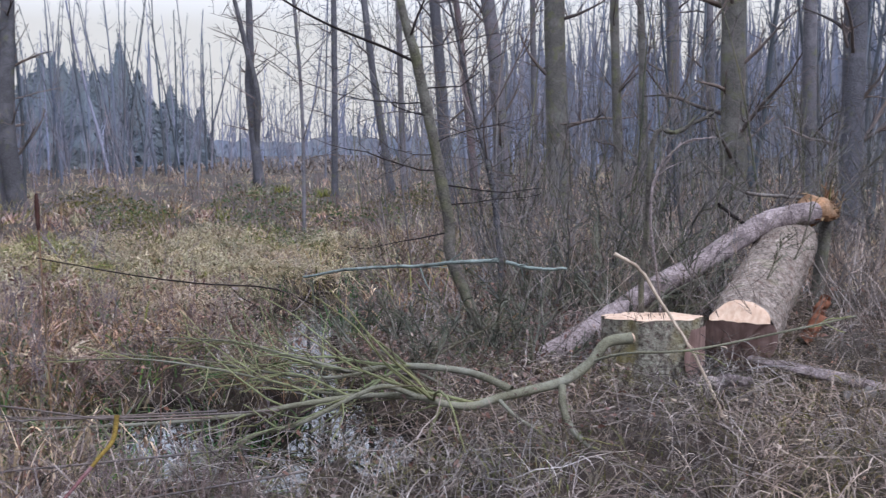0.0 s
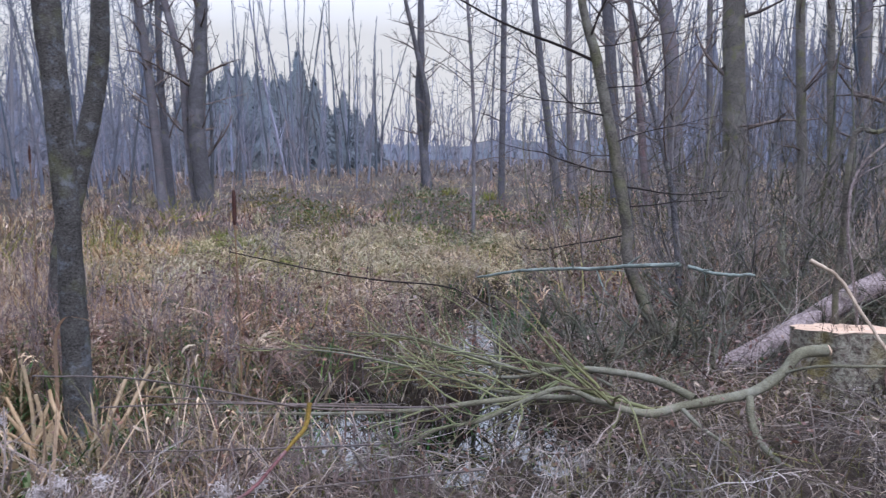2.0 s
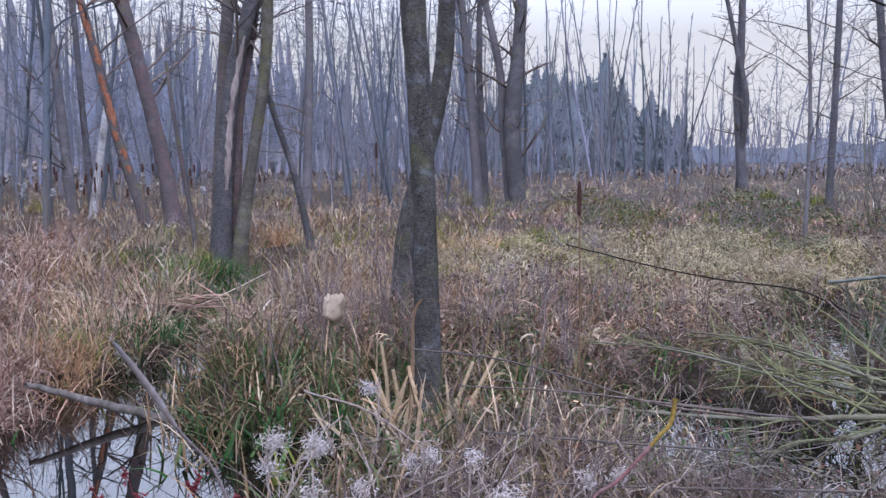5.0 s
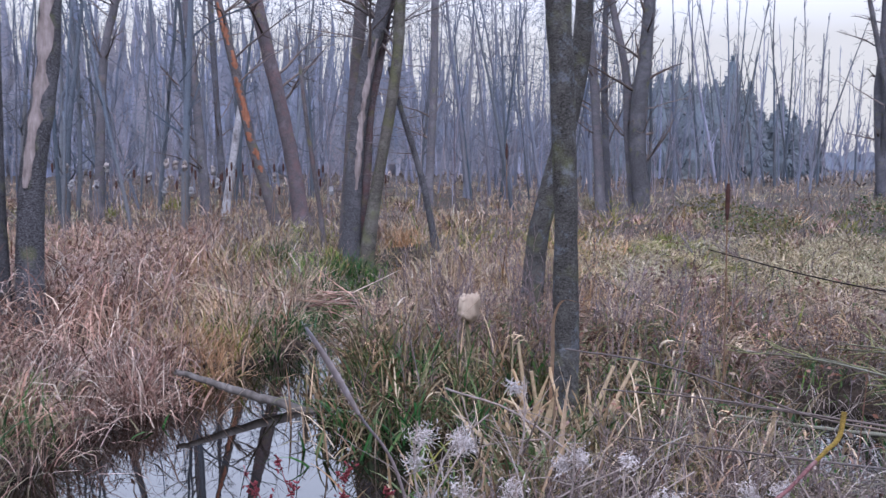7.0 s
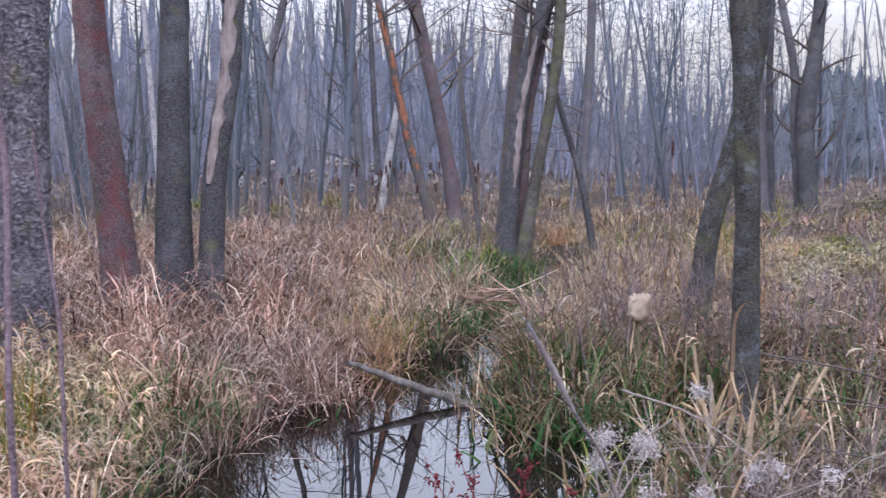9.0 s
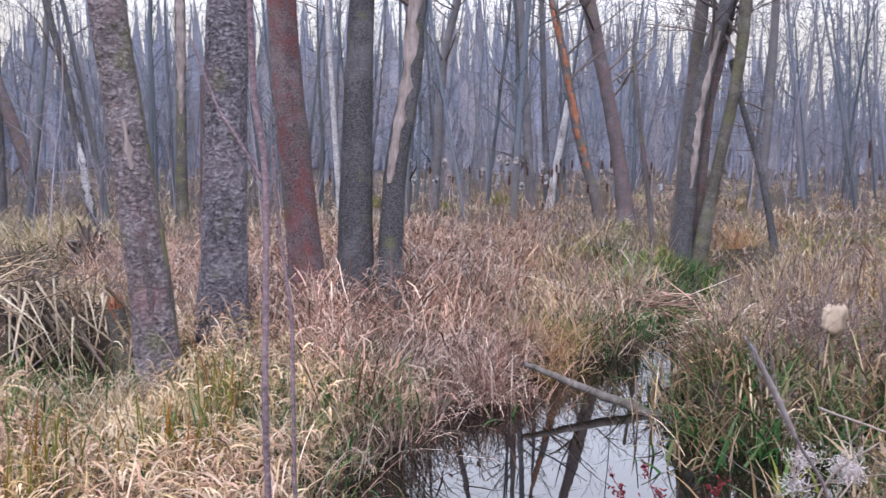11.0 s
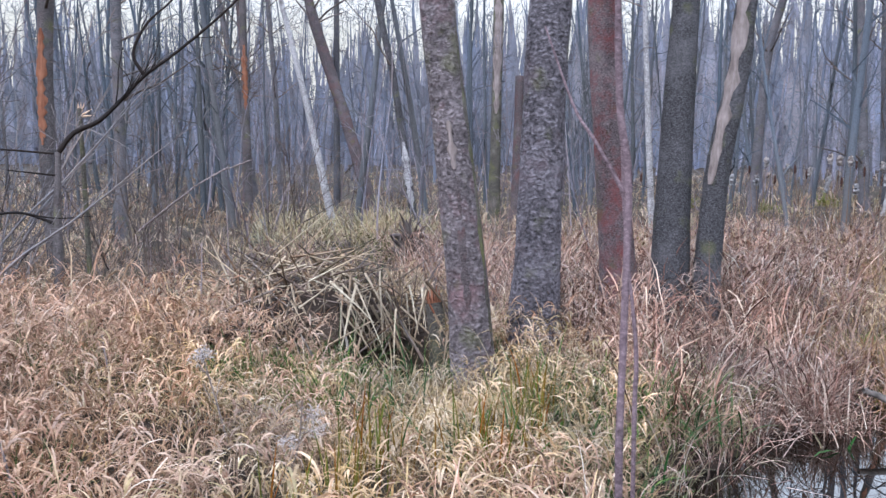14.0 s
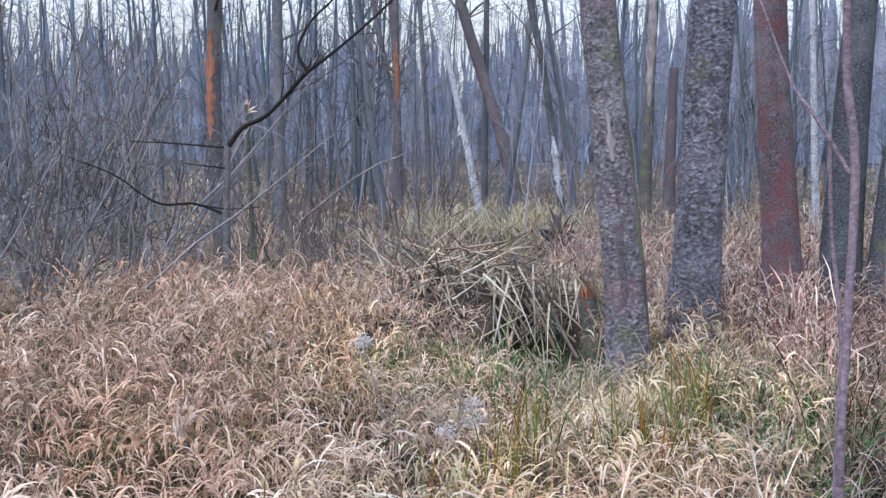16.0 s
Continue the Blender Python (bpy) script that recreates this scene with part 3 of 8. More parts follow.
def ground_z(x, y):
    x, y = np.asarray(x, float), np.asarray(y, float)
    z = 0.17 + 0.04 * np.sin(1.7 * x + 0.6 * y) * np.sin(1.3 * y - 0.4 * x) + 0.03 * np.sin(4.1 * x) * np.sin(3.7 * y)
    z = z + 0.03 * np.sin(9.3 * x + 2 * np.sin(5 * y)) * np.sin(8.1 * y)
    z = z + 0.10 * np.exp(-(((x + 5.5) / 2.5) ** 2 + ((y + 1.0) / 2.0) ** 2))
    z = z - 0.5 * np.exp(-((((x + 6.72) / 0.42) ** 2 + ((y - 0.95) / 0.28) ** 2) ** 2))
    u = np.clip((0.28 - stream_gap(x, y)) / 0.45, 0, 1)
    return z + (-0.28 - z) * u * u * (3 - 2 * u)


def stature(x, y):
    """How tall the growth is: lowered in a sector from the camera, so the clearing shows."""
    turn, r = np.degrees(np.arctan2(-(x + 0.1), y)), np.hypot(x + 0.1, y)
    k = np.clip(1 - np.abs(turn - 19) / 17, 0, 1) ** 0.5 * np.clip((r - 4.5) / 1.5, 0, 1) * np.clip((34 - r) / 12, 0, 1)
    return 1 - 0.5 * k


def graded(lo, hi, fine, far):
    """Grid lines: even between lo and hi, then wider and wider out to far."""
    mid = np.arange(lo, hi, fine)
    grow = np.cumsum(fine * 1.13 ** np.arange(1, 80))
    grow = grow[grow < far]
    return np.concatenate([lo - grow[::-1], mid, hi + grow])


gx, gy = np.meshgrid(graded(-11, 4, 0.14, 600), graded(-3, 12, 0.14, 600))
ny, nx = gx.shape
gi = (np.arange(ny - 1)[:, None] * nx + np.arange(nx - 1)).ravel()
tagged(new("ground", mesh_of("ground", [(np.stack([gx, gy, ground_z(gx, gy)], -1), np.stack([gi, gi + 1, gi + nx + 1, gi + nx], 1))], "mud", True)),
       "wet dark peat ground of a flooded marsh", "ground", kind="structure")
wx, wy = np.meshgrid(np.linspace(-12, 1.5, 28), np.linspace(0.2, 13, 28))
wi = (np.arange(27)[:, None] * 28 + np.arange(27)).ravel()
tagged(new("water", mesh_of("water", [(np.stack([wx, wy, 0 * wx + WATER_Z], -1), np.stack([wi, wi + 1, wi + 29, wi + 28], 1))], "water", True)),
       "still dark stream water mirroring the bare trees", "water", kind="structure")


# ---- trees ----
def trunk_line(points, radii, top, count, foot=1.35):
    """The line of a trunk, carried down into the ground and up to its top."""
    p, r = [np.array(q, float) for q in points], list(radii)
    way = (p[1] - p[0]) / max(0.05, p[1][2] - p[0][2])
    low = float(ground_z(p[0][0], p[0][1])) - 0.12
    if p[0][2] > low + 0.05:
        p.insert(0, p[0] + way * (low - p[0][2]) * 0.8 * (1, 1, 1.25))
        r.insert(0, r[0] * foot)
    way = (p[-1] - p[-2]) / max(0.05, p[-1][2] - p[-2][2])
    z = p[-1][2]
    start = r[-1]
    steps = max(0, int((top - z) / 1.6))
    for i in range(steps):
        way = way * (0.8, 0.8, 1) + (*rng.normal(0, 0.035, 2), 0)
        p.append(p[-1] + way * 1.6)
        r.append(start * (1 - 0.8 * (i + 1) / steps))
    line = spline(p, count)
    s = np.linspace(0, len(r) - 1, count)
    return line, np.interp(s, np.arange(len(r)), r)


def rough_tube(line, radius, sides, depth):
    """A tube with an uneven, ridged skin."""
    v, f = tubes(line, radius, sides)
    c = np.repeat(line, sides, 0)
    out = v - c
    ln = np.linalg.norm(out, axis=1, keepdims=True) + 1e-9
    bump = np.array([noise.noise(Vector((q[0] * 9, q[1] * 9, q[2] * 2.2))) + 0.7 * noise.noise(Vector((q[0] * 26, q[1] * 26, q[2] * 9))) for q in v])
    return v + out / ln * (bump * depth)[:, None], f


def tree(label, material, points, radii, top=9, limbs=7, first=2.8, near=False, twig="twig", name="alder_tree", foot=1.35, group="bare trees of the swamp", reach=1.0):
    base = np.array(points[0], float)
    ob = thing(name, (base[0], base[1], float(ground_z(base[0], base[1]))), label, "tree", group)
    line, rad = trunk_line(points, radii, top, 110 if near else 30, foot)
    if near:
        blocks = [rough_tube(line, rad, 30, 0.007)]
    else:
        blocks = [rough_tube(line, rad, 10, 0.1 * float(np.mean(rad)))]
    ob["line"] = 0
    part("trunk", blocks, material, ob)
    if not near and limbs:
        low = line[(line[:, 2] > 0.9) & (line[:, 2] < 7)]
        i = rng.integers(0, len(low), 46)
        a = rng.uniform(0, 2 * np.pi, 46)
        far = 1 + np.hypot(base[0], base[1]) / 25
        p0, r0_ = sprays(low[i], np.stack([np.cos(a), np.sin(a), rng.normal(0.05, 0.25, 46)], 1), rng.uniform(0.15, 0.6, 46), np.full(46, 0.0035 * far), 4, 0.35)
        part("twig_fuzz", [strips(p0, r0_)], twig, ob, "short dead twigs on the trunk", kind="stuff")
    high = line[line[:, 2] > first]
    if limbs and len(high) > 3:
        i = rng.integers(0, len(high) - 1, limbs)
        roots = high[i]
        a = rng.uniform(0, 2 * np.pi, limbs)
        ways = np.stack([np.cos(a), np.sin(a), rng.uniform(0.3, 1.3, limbs)], 1)
        rr = np.interp(roots[:, 2], line[:, 2], rad) * 0.2 + 0.004
        p1, r1_ = sprays(roots, ways, rng.uniform(0.9, 2.4, limbs) * reach, rr, 6, 0.3)
        p2, r2_ = offshoots(p1, r1_, 5, 0.7, 0.3, 0.55, 0.2, 5)
        p3, r3_ = offshoots(p2, r2_, 3, 0.7, 0.1, 0.6, 0.2, 4)
        part("crown", [tubes(p1, r1_, 5), tubes(p2, np.maximum(r2_, 0.004), 3), strips(p3, np.maximum(r3_, 0.0025))], twig, ob, "bare crooked branches")
    del ob["line"]
    return ob, line, rad


def bare_patch(ob, line, rad, z0, z1, angle, width, material, label, name="bare_wood", proud=0.006):
    """A strip of stripped wood on a trunk, between two heights, facing an angle (degrees), uneven at its edge."""
    k, s = 26, 9
    z = np.linspace(z0, z1, k)
    c = np.stack([np.interp(z, line[:, 2], line[:, j]) for j in range(2)], 1)
    r = np.interp(z, line[:, 2], rad)
    u = np.linspace(-1, 1, s)
    half = width * np.sin(np.pi * np.clip((z - z0) / (z1 - z0), 0.02, 0.98)) ** 0.45 * (0.8 + 0.35 * np.sin(z * 13 + 2 * np.sin(z * 31)))
    ang = np.radians(angle) + np.radians(half)[:, None] * u + 0.06 * np.sin(z * 5)[:, None]
    lift = r[:, None] + proud + 0.010 * (1 - u**4)
    v = np.stack([c[:, :1] + lift * np.cos(ang), c[:, 1:] + lift * np.sin(ang), z[:, None] + 0 * ang], -1)
    i = (np.arange(k - 1)[:, None] * s + np.arange(s - 1)).ravel()
    part(name, [(v, np.stack([i, i + 1, i + s + 1, i + s], 1))], material, ob, label)


def facing(p, eye=(-0.7, -0.15)):
    return math.degrees(math.atan2(eye[1] - p[1], eye[0] - p[0]))


scar = tree("leaning grey alder with rose lichen and a peeled scar", "rose", [(-5.84, 1.25, 0.18), (-5.87, 1.23, 0.47), (-5.93, 1.20, 1.00), (-6.03, 1.13, 1.78), (-6.11, 1.07, 2.43)], [0.150, 0.131, 0.122, 0.108, 0.105], 9, near=True)
bare_patch(*scar, 1.50, 1.78, facing((-6, 1.1)) - 8, 14, "bare", "pale peeled scar with a torn edge")
bare_patch(*scar, 0.45, 2.4, facing((-6, 1.1)) + 62, 17, "mossy", "greenish moss along one side", "moss_strip", -0.004)
bare_patch(*scar, 0.7, 1.46, facing((-6, 1.1)) - 2, 20, "pink", "rose lichen below the scar", "lichen_patch", -0.006)
tree("thick alder trunk with rough scaly grey bark", "alder", [(-6.62, 1.89, 0.46), (-6.67, 1.93, 0.91), (-6.77, 1.99, 1.81), (-6.85, 2.05, 2.56)], [0.185, 0.159, 0.148, 0.150], 11, near=True)
tree("alder trunk coated with red lichen", "red", [(-7.56, 2.96, 0.53), (-7.59, 2.95, 0.80), (-7.71, 2.90, 1.85), (-7.81, 2.87, 2.73)], [0.159, 0.146, 0.128, 0.122], 10, near=True)
tree("dark alder trunk standing close to a peeled one", "dark", [(-7.38, 3.32, 0.61), (-7.47, 3.39, 1.71), (-7.56, 3.49, 2.90)], [0.158, 0.130, 0.110], 11, near=True)
streak = tree("alder with a long pale strip of peeled wood", "dark", [(-7.23, 3.57, 0.61), (-7.28, 3.66, 1.47), (-7.29, 3.82, 2.28), (-7.32, 3.90, 2.90)], [0.110, 0.096, 0.086, 0.082], 8, near=True)
bare_patch(*streak, 1.36, 3.6, facing((-7.3, 3.7)) - 28, 46, "bare", "long pale peeled strip")
tree("straight alder with grey bark beside the stream", "blue", [(-2.89, 4.30, 0.30), (-2.94, 4.37, 1.21), (-2.98, 4.40, 1.68), (-3.02, 4.43, 2.15), (-3.05, 4.44, 2.47)], [0.075, 0.067, 0.067, 0.070, 0.072], 9, near=True, foot=1.15)
tree("slanting alder with blue-grey lichen by the stream", "blue", [(-4.40, 6.41, 0.27), (-4.39, 6.49, 0.89), (-4.30, 6.62, 1.51), (-4.20, 6.79, 2.23), (-4.19, 6.89, 2.94)], [0.105, 0.09, 0.084, 0.08, 0.076], 9, near=True, foot=1.15)

CLUMP = "alder stem of a clump on a tussock"
ca = tree(CLUMP, "dark", [(-8.66, 8.80, 0.64), (-8.67, 8.89, 1.47), (-8.66, 9.00, 2.23), (-8.60, 9.13, 2.98), (-8.48, 9.31, 3.74)], [0.129, 0.114, 0.106, 0.106, 0.106], 9)
bare_patch(*ca, 1.2, 3.2, facing((-8.66, 9)) + 20, 30, "bare", "pale strip without bark")
tree(CLUMP, "pink", [(-8.71, 9.02, 0.71), (-8.68, 9.14, 1.47), (-8.69, 9.23, 2.24), (-8.62, 9.36, 2.93)], [0.092, 0.069, 0.062, 0.054], 6)
tree(CLUMP, "alder_fine", [(-9.12, 9.22, 0.68), (-9.14, 9.34, 1.87), (-9.15, 9.46, 2.89), (-9.14, 9.58, 3.85)], [0.103, 0.088, 0.088, 0.088], 9)
tree(CLUMP, "mossy", [(-8.46, 8.95, 0.64), (-8.40, 9.09, 1.47), (-8.34, 9.23, 2.23), (-8.30, 9.35, 2.98), (-8.32, 9.43, 3.74)], [0.099, 0.076, 0.076, 0.076, 0.083], 9)
tree("thin dark sapling slanting out of the clump", "dark", [(-8.40, 10.25, 0.6), (-8.58, 10.21, 1.39), (-8.85, 10.11, 2.28), (-9.03, 10.05, 2.94)], [0.055, 0.049, 0.041, 0.037], 4, 3)
tree("leaning alder with pinkish bark", "haze_tint_pink", [(-15.03, 14.04, 0.41), (-15.21, 14.03, 1.41), (-15.49, 13.97, 2.67), (-15.81, 13.88, 3.93), (-16.12, 13.80, 5.18)], [0.189, 0.164, 0.152, 0.152, 0.164], 9)
og = tree("leaning dead tree stripped to orange wood", "alder_fine", [(-14.66, 12.84, 0.65), (-15.01, 12.71, 1.78), (-15.23, 12.65, 2.60), (-15.51, 12.58, 3.78), (-15.82, 12.49, 4.96)], [0.119, 0.101, 0.095, 0.095, 0.083], 8)
for z0, z1, off, wide_ in ((1.35, 1.5, 10, 30), (1.62, 1.86, 20, 45), (1.98, 2.2, -12, 40), (2.28, 2.95, 15, 55), (2.9, 3.35, -8, 40), (3.5, 3.9, 20, 45), (4.0, 4.9, -10, 50), (5.2, 6.2, 0, 50)):
    bare_patch(*og, z0, z1, facing((-15.2, 12.6)) + off, wide_, "orange", "orange patch without bark")
GREY = "slender grey alder in the swamp"
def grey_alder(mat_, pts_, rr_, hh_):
    # Distant alders swap their bark for the copy with painted haze.
    mat_ = {"alder_fine": "haze_tint_fine", "dark": "haze_tint_dark", "pink": "haze_tint_pink", "mossy": "haze_tint_moss"}[mat_]
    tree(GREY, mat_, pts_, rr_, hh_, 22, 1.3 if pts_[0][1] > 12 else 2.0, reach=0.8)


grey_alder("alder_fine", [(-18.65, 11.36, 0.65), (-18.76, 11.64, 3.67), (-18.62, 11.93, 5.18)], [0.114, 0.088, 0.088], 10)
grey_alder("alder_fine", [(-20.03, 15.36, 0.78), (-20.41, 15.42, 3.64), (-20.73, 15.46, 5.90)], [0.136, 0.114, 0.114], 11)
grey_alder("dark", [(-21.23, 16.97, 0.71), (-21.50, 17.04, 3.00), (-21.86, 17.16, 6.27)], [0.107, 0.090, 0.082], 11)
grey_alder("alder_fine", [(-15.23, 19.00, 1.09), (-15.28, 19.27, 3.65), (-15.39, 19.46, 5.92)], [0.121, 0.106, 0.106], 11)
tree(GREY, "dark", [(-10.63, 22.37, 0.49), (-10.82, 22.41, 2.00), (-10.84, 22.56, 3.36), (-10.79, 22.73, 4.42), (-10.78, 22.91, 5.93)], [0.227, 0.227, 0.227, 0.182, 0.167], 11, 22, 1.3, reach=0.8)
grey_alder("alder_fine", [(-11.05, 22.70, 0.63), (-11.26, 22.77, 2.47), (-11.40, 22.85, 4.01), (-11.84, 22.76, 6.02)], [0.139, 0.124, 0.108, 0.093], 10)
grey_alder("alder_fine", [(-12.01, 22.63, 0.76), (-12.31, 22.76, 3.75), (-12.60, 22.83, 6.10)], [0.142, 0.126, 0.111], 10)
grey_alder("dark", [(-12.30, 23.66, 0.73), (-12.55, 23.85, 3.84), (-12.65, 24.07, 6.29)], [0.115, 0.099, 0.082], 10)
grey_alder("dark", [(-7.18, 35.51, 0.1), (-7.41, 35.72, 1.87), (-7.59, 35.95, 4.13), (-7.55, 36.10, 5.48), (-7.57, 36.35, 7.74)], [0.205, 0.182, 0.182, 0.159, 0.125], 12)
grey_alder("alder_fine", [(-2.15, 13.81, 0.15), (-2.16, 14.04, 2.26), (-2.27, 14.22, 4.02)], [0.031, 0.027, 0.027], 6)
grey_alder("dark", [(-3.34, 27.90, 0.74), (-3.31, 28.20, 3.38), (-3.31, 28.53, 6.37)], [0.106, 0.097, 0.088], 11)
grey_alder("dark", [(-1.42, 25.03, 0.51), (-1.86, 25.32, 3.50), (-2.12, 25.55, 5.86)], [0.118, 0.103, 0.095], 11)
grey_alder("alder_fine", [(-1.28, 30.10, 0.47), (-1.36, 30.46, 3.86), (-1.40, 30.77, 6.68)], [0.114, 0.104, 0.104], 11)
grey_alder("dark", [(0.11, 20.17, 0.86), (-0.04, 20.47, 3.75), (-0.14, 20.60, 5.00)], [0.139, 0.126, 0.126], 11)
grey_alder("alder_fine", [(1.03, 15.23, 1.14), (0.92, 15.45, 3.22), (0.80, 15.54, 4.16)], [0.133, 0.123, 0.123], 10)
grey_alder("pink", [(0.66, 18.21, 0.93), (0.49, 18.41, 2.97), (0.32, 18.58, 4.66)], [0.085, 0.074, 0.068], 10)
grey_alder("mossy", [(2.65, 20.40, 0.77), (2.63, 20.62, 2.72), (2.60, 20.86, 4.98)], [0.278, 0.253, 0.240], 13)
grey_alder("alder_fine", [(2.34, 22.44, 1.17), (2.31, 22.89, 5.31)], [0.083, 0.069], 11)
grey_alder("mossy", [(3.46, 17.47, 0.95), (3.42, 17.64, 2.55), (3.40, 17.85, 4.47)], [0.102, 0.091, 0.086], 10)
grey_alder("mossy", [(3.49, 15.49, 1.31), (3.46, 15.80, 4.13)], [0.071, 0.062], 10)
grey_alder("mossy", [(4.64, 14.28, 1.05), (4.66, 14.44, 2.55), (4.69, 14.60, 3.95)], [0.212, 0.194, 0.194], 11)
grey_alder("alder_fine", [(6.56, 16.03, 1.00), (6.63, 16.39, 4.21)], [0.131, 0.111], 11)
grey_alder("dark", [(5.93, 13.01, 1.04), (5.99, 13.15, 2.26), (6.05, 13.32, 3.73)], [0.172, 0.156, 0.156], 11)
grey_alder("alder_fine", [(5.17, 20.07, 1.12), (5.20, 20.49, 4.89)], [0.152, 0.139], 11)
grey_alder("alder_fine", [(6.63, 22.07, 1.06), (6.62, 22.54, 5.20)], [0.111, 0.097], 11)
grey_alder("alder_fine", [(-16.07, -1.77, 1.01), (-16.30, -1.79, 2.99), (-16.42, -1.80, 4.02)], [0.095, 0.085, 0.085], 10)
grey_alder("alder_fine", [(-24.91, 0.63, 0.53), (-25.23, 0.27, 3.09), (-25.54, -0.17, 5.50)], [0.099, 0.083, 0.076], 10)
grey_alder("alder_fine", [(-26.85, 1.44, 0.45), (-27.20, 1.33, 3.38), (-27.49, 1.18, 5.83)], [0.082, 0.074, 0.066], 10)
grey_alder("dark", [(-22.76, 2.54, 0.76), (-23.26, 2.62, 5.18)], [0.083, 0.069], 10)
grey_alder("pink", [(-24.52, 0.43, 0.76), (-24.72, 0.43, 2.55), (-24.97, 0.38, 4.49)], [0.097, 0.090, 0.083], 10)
tree("second stem of a forked field tree", "dark", [(-7.35, 35.7, 1.6), (-7.19, 33.93 + 1.6, 3.78), (-7.58, 35.7, 5.49), (-8.01, 35.8, 7.41)], [0.12, 0.118, 0.097, 0.086], 10, 10, 3)
tree("dead bare stick of a young tree", "alder_fine", [(-10.44, 10.01, 0.84), (-10.66, 9.99, 2.07), (-10.82, 9.99, 3.09)], [0.040, 0.035, 0.025], 3.0, 0, name="dead_sapling")
tree("slanting dead birch with white bark", "birch", [(-16.89, 1.75, 0.20), (-16.98, 1.61, 0.93), (-17.21, 1.25, 2.71), (-17.41, 0.90, 4.23)], [0.072, 0.07, 0.055, 0.047], 8, 4, 5, name="birch_tree")
tree("leaning alder with a reddish trunk", "haze_tint_pink", [(-22.26, 3.26, 0.44), (-22.51, 2.77, 2.27), (-22.74, 2.27, 3.89), (-22.90, 1.93, 5.11)], [0.164, 0.136, 0.136, 0.123], 10, 10)
bf = tree("leaning alder peeled white at its foot", "dark", [(-16.65, 3.20, 0.20), (-16.75, 3.10, 1.01), (-16.98, 2.86, 2.91), (-17.16, 2.61, 4.22)], [0.075, 0.072, 0.063, 0.062], 10, 10)
bare_patch(*bf, 0.6, 1.78, facing((-16.6, 3.2)), 70, "birch", "white peeled foot")
st = tree("dying alder with a strip of bare wood", "mossy", [(-18.51, 5.26, 0.81), (-18.73, 5.35, 2.84), (-18.92, 5.43, 4.54)], [0.125, 0.102, 0.114], 9, 6, 4)
bare_patch(*st, 2.4, 5.0, facing((-18.7, 5.3)), 60, "bare", "pale bare strip")
tree("broken reddish snag in the swamp", "pink", [(-18.51, 5.75, 1.15), (-18.73, 5.84, 3.18)], [0.114, 0.091], 3.4, 0, name="snag")
pa = tree("thin pale dead tree", "birch", [(-13.73, 6.41, 0.20), (-13.76, 6.35, 1.22), (-13.79, 6.29, 2.33), (-13.82, 6.22, 3.64)], [0.055, 0.052, 0.045, 0.04], 7, 5, 3.5)
tree("broken pale dead stub leaning in the marsh", "birch", [(-19.08, 15.28, 0.35), (-18.99, 15.39, 1.23), (-18.80, 15.62, 3.08)], [0.11, 0.1, 0.085], 4.2, 0, name="snag")
o16 = tree("alder gnawed to orange wood on one side", "alder_fine", [(-11.98, -2.09, 0.33), (-12.09, -2.15, 1.30), (-12.24, -2.17, 2.54), (-12.33, -2.15, 3.37)], [0.097, 0.090, 0.090, 0.090], 9, 8)
bare_patch(*o16, 1.65, 3.0, facing((-12.1, -2.1)) - 34, 46, "orange", "orange stripped side")
o7 = tree("slim alder with an orange stripped patch", "alder_fine", [(-20.91, 0.37, 0.71), (-21.19, 0.34, 3.09), (-21.39, 0.32, 4.85)], [0.088, 0.076, 0.076], 9, 8)
bare_patch(*o7, 2.5, 3.9, facing((-21.1, 0.3)), 60, "orange", "orange stripped patch")

# the mossy crooked tree at the clearing's edge, with its long bough
snag, line_, _ = tree("crooked mossy young alder with a long black bough", "mossy", [(0.26, 6.48, 0.34), (0.15, 6.50, 0.62), (0.05, 6.52, 0.89), (0.05, 6.55, 1.11), (-0.02, 6.58, 1.52), (-0.10, 6.62, 1.93), (-0.18, 6.65, 2.32), (-0.29, 6.69, 2.75)], [0.045, 0.041, 0.045, 0.041, 0.041, 0.039, 0.037, 0.033], 5.5, 5, 2.4, near=True)
bough = spline([(-0.18, 6.65, 2.29), (-0.41, 6.64, 2.40), (-0.68, 6.53, 2.50), (-0.91, 6.41, 2.60), (-1.13, 6.30, 2.72), (-1.6, 6.1, 2.95)], 24)
tw_, tr_ = offshoots(bough[None], np.full((1, 24), 0.01), 14, 0.8, 0.0, 0.25)
part("bough", [tubes(bough, np.linspace(0.013, 0.005, 24), 6), tubes(tw_, np.maximum(tr_ * 0.5, 0.0025), 3)], "black_twig", snag, "long thin black bough")
lo_, lr_ = sprays(np.array([(-0.02, 6.58, 1.5), (0.02, 6.55, 1.25), (-0.1, 6.6, 1.9), (-0.06, 6.6, 1.7), (0.0, 6.57, 1.4), (-0.14, 6.63, 2.1), (-0.05, 6.6, 1.62), (0.04, 6.55, 1.05), (-0.2, 6.66, 2.4), (-0.12, 6.62, 2.0)]), np.array([(-1, -0.2, 0.15), (1, 0, 0.05), (-1, 0, 0.35), (1, -0.3, 0.3), (1, 0.1, -0.1), (1, -0.2, 0.2), (-1, -0.4, -0.1), (-1, 0.1, 0.0), (1, -0.1, 0.1), (-1, -0.3, 0.05)]), np.array([1.0, 0.7, 0.9, 0.8, 0.9, 1.0, 0.7, 0.8, 0.9, 1.1]), np.array([0.007, 0.006, 0.006, 0.005, 0.007, 0.006, 0.005, 0.006, 0.005, 0.006]), 8, 0.4)
lo2_, lr2_ = offshoots(lo_, lr_, 6, 0.6, 0.1, 0.4)
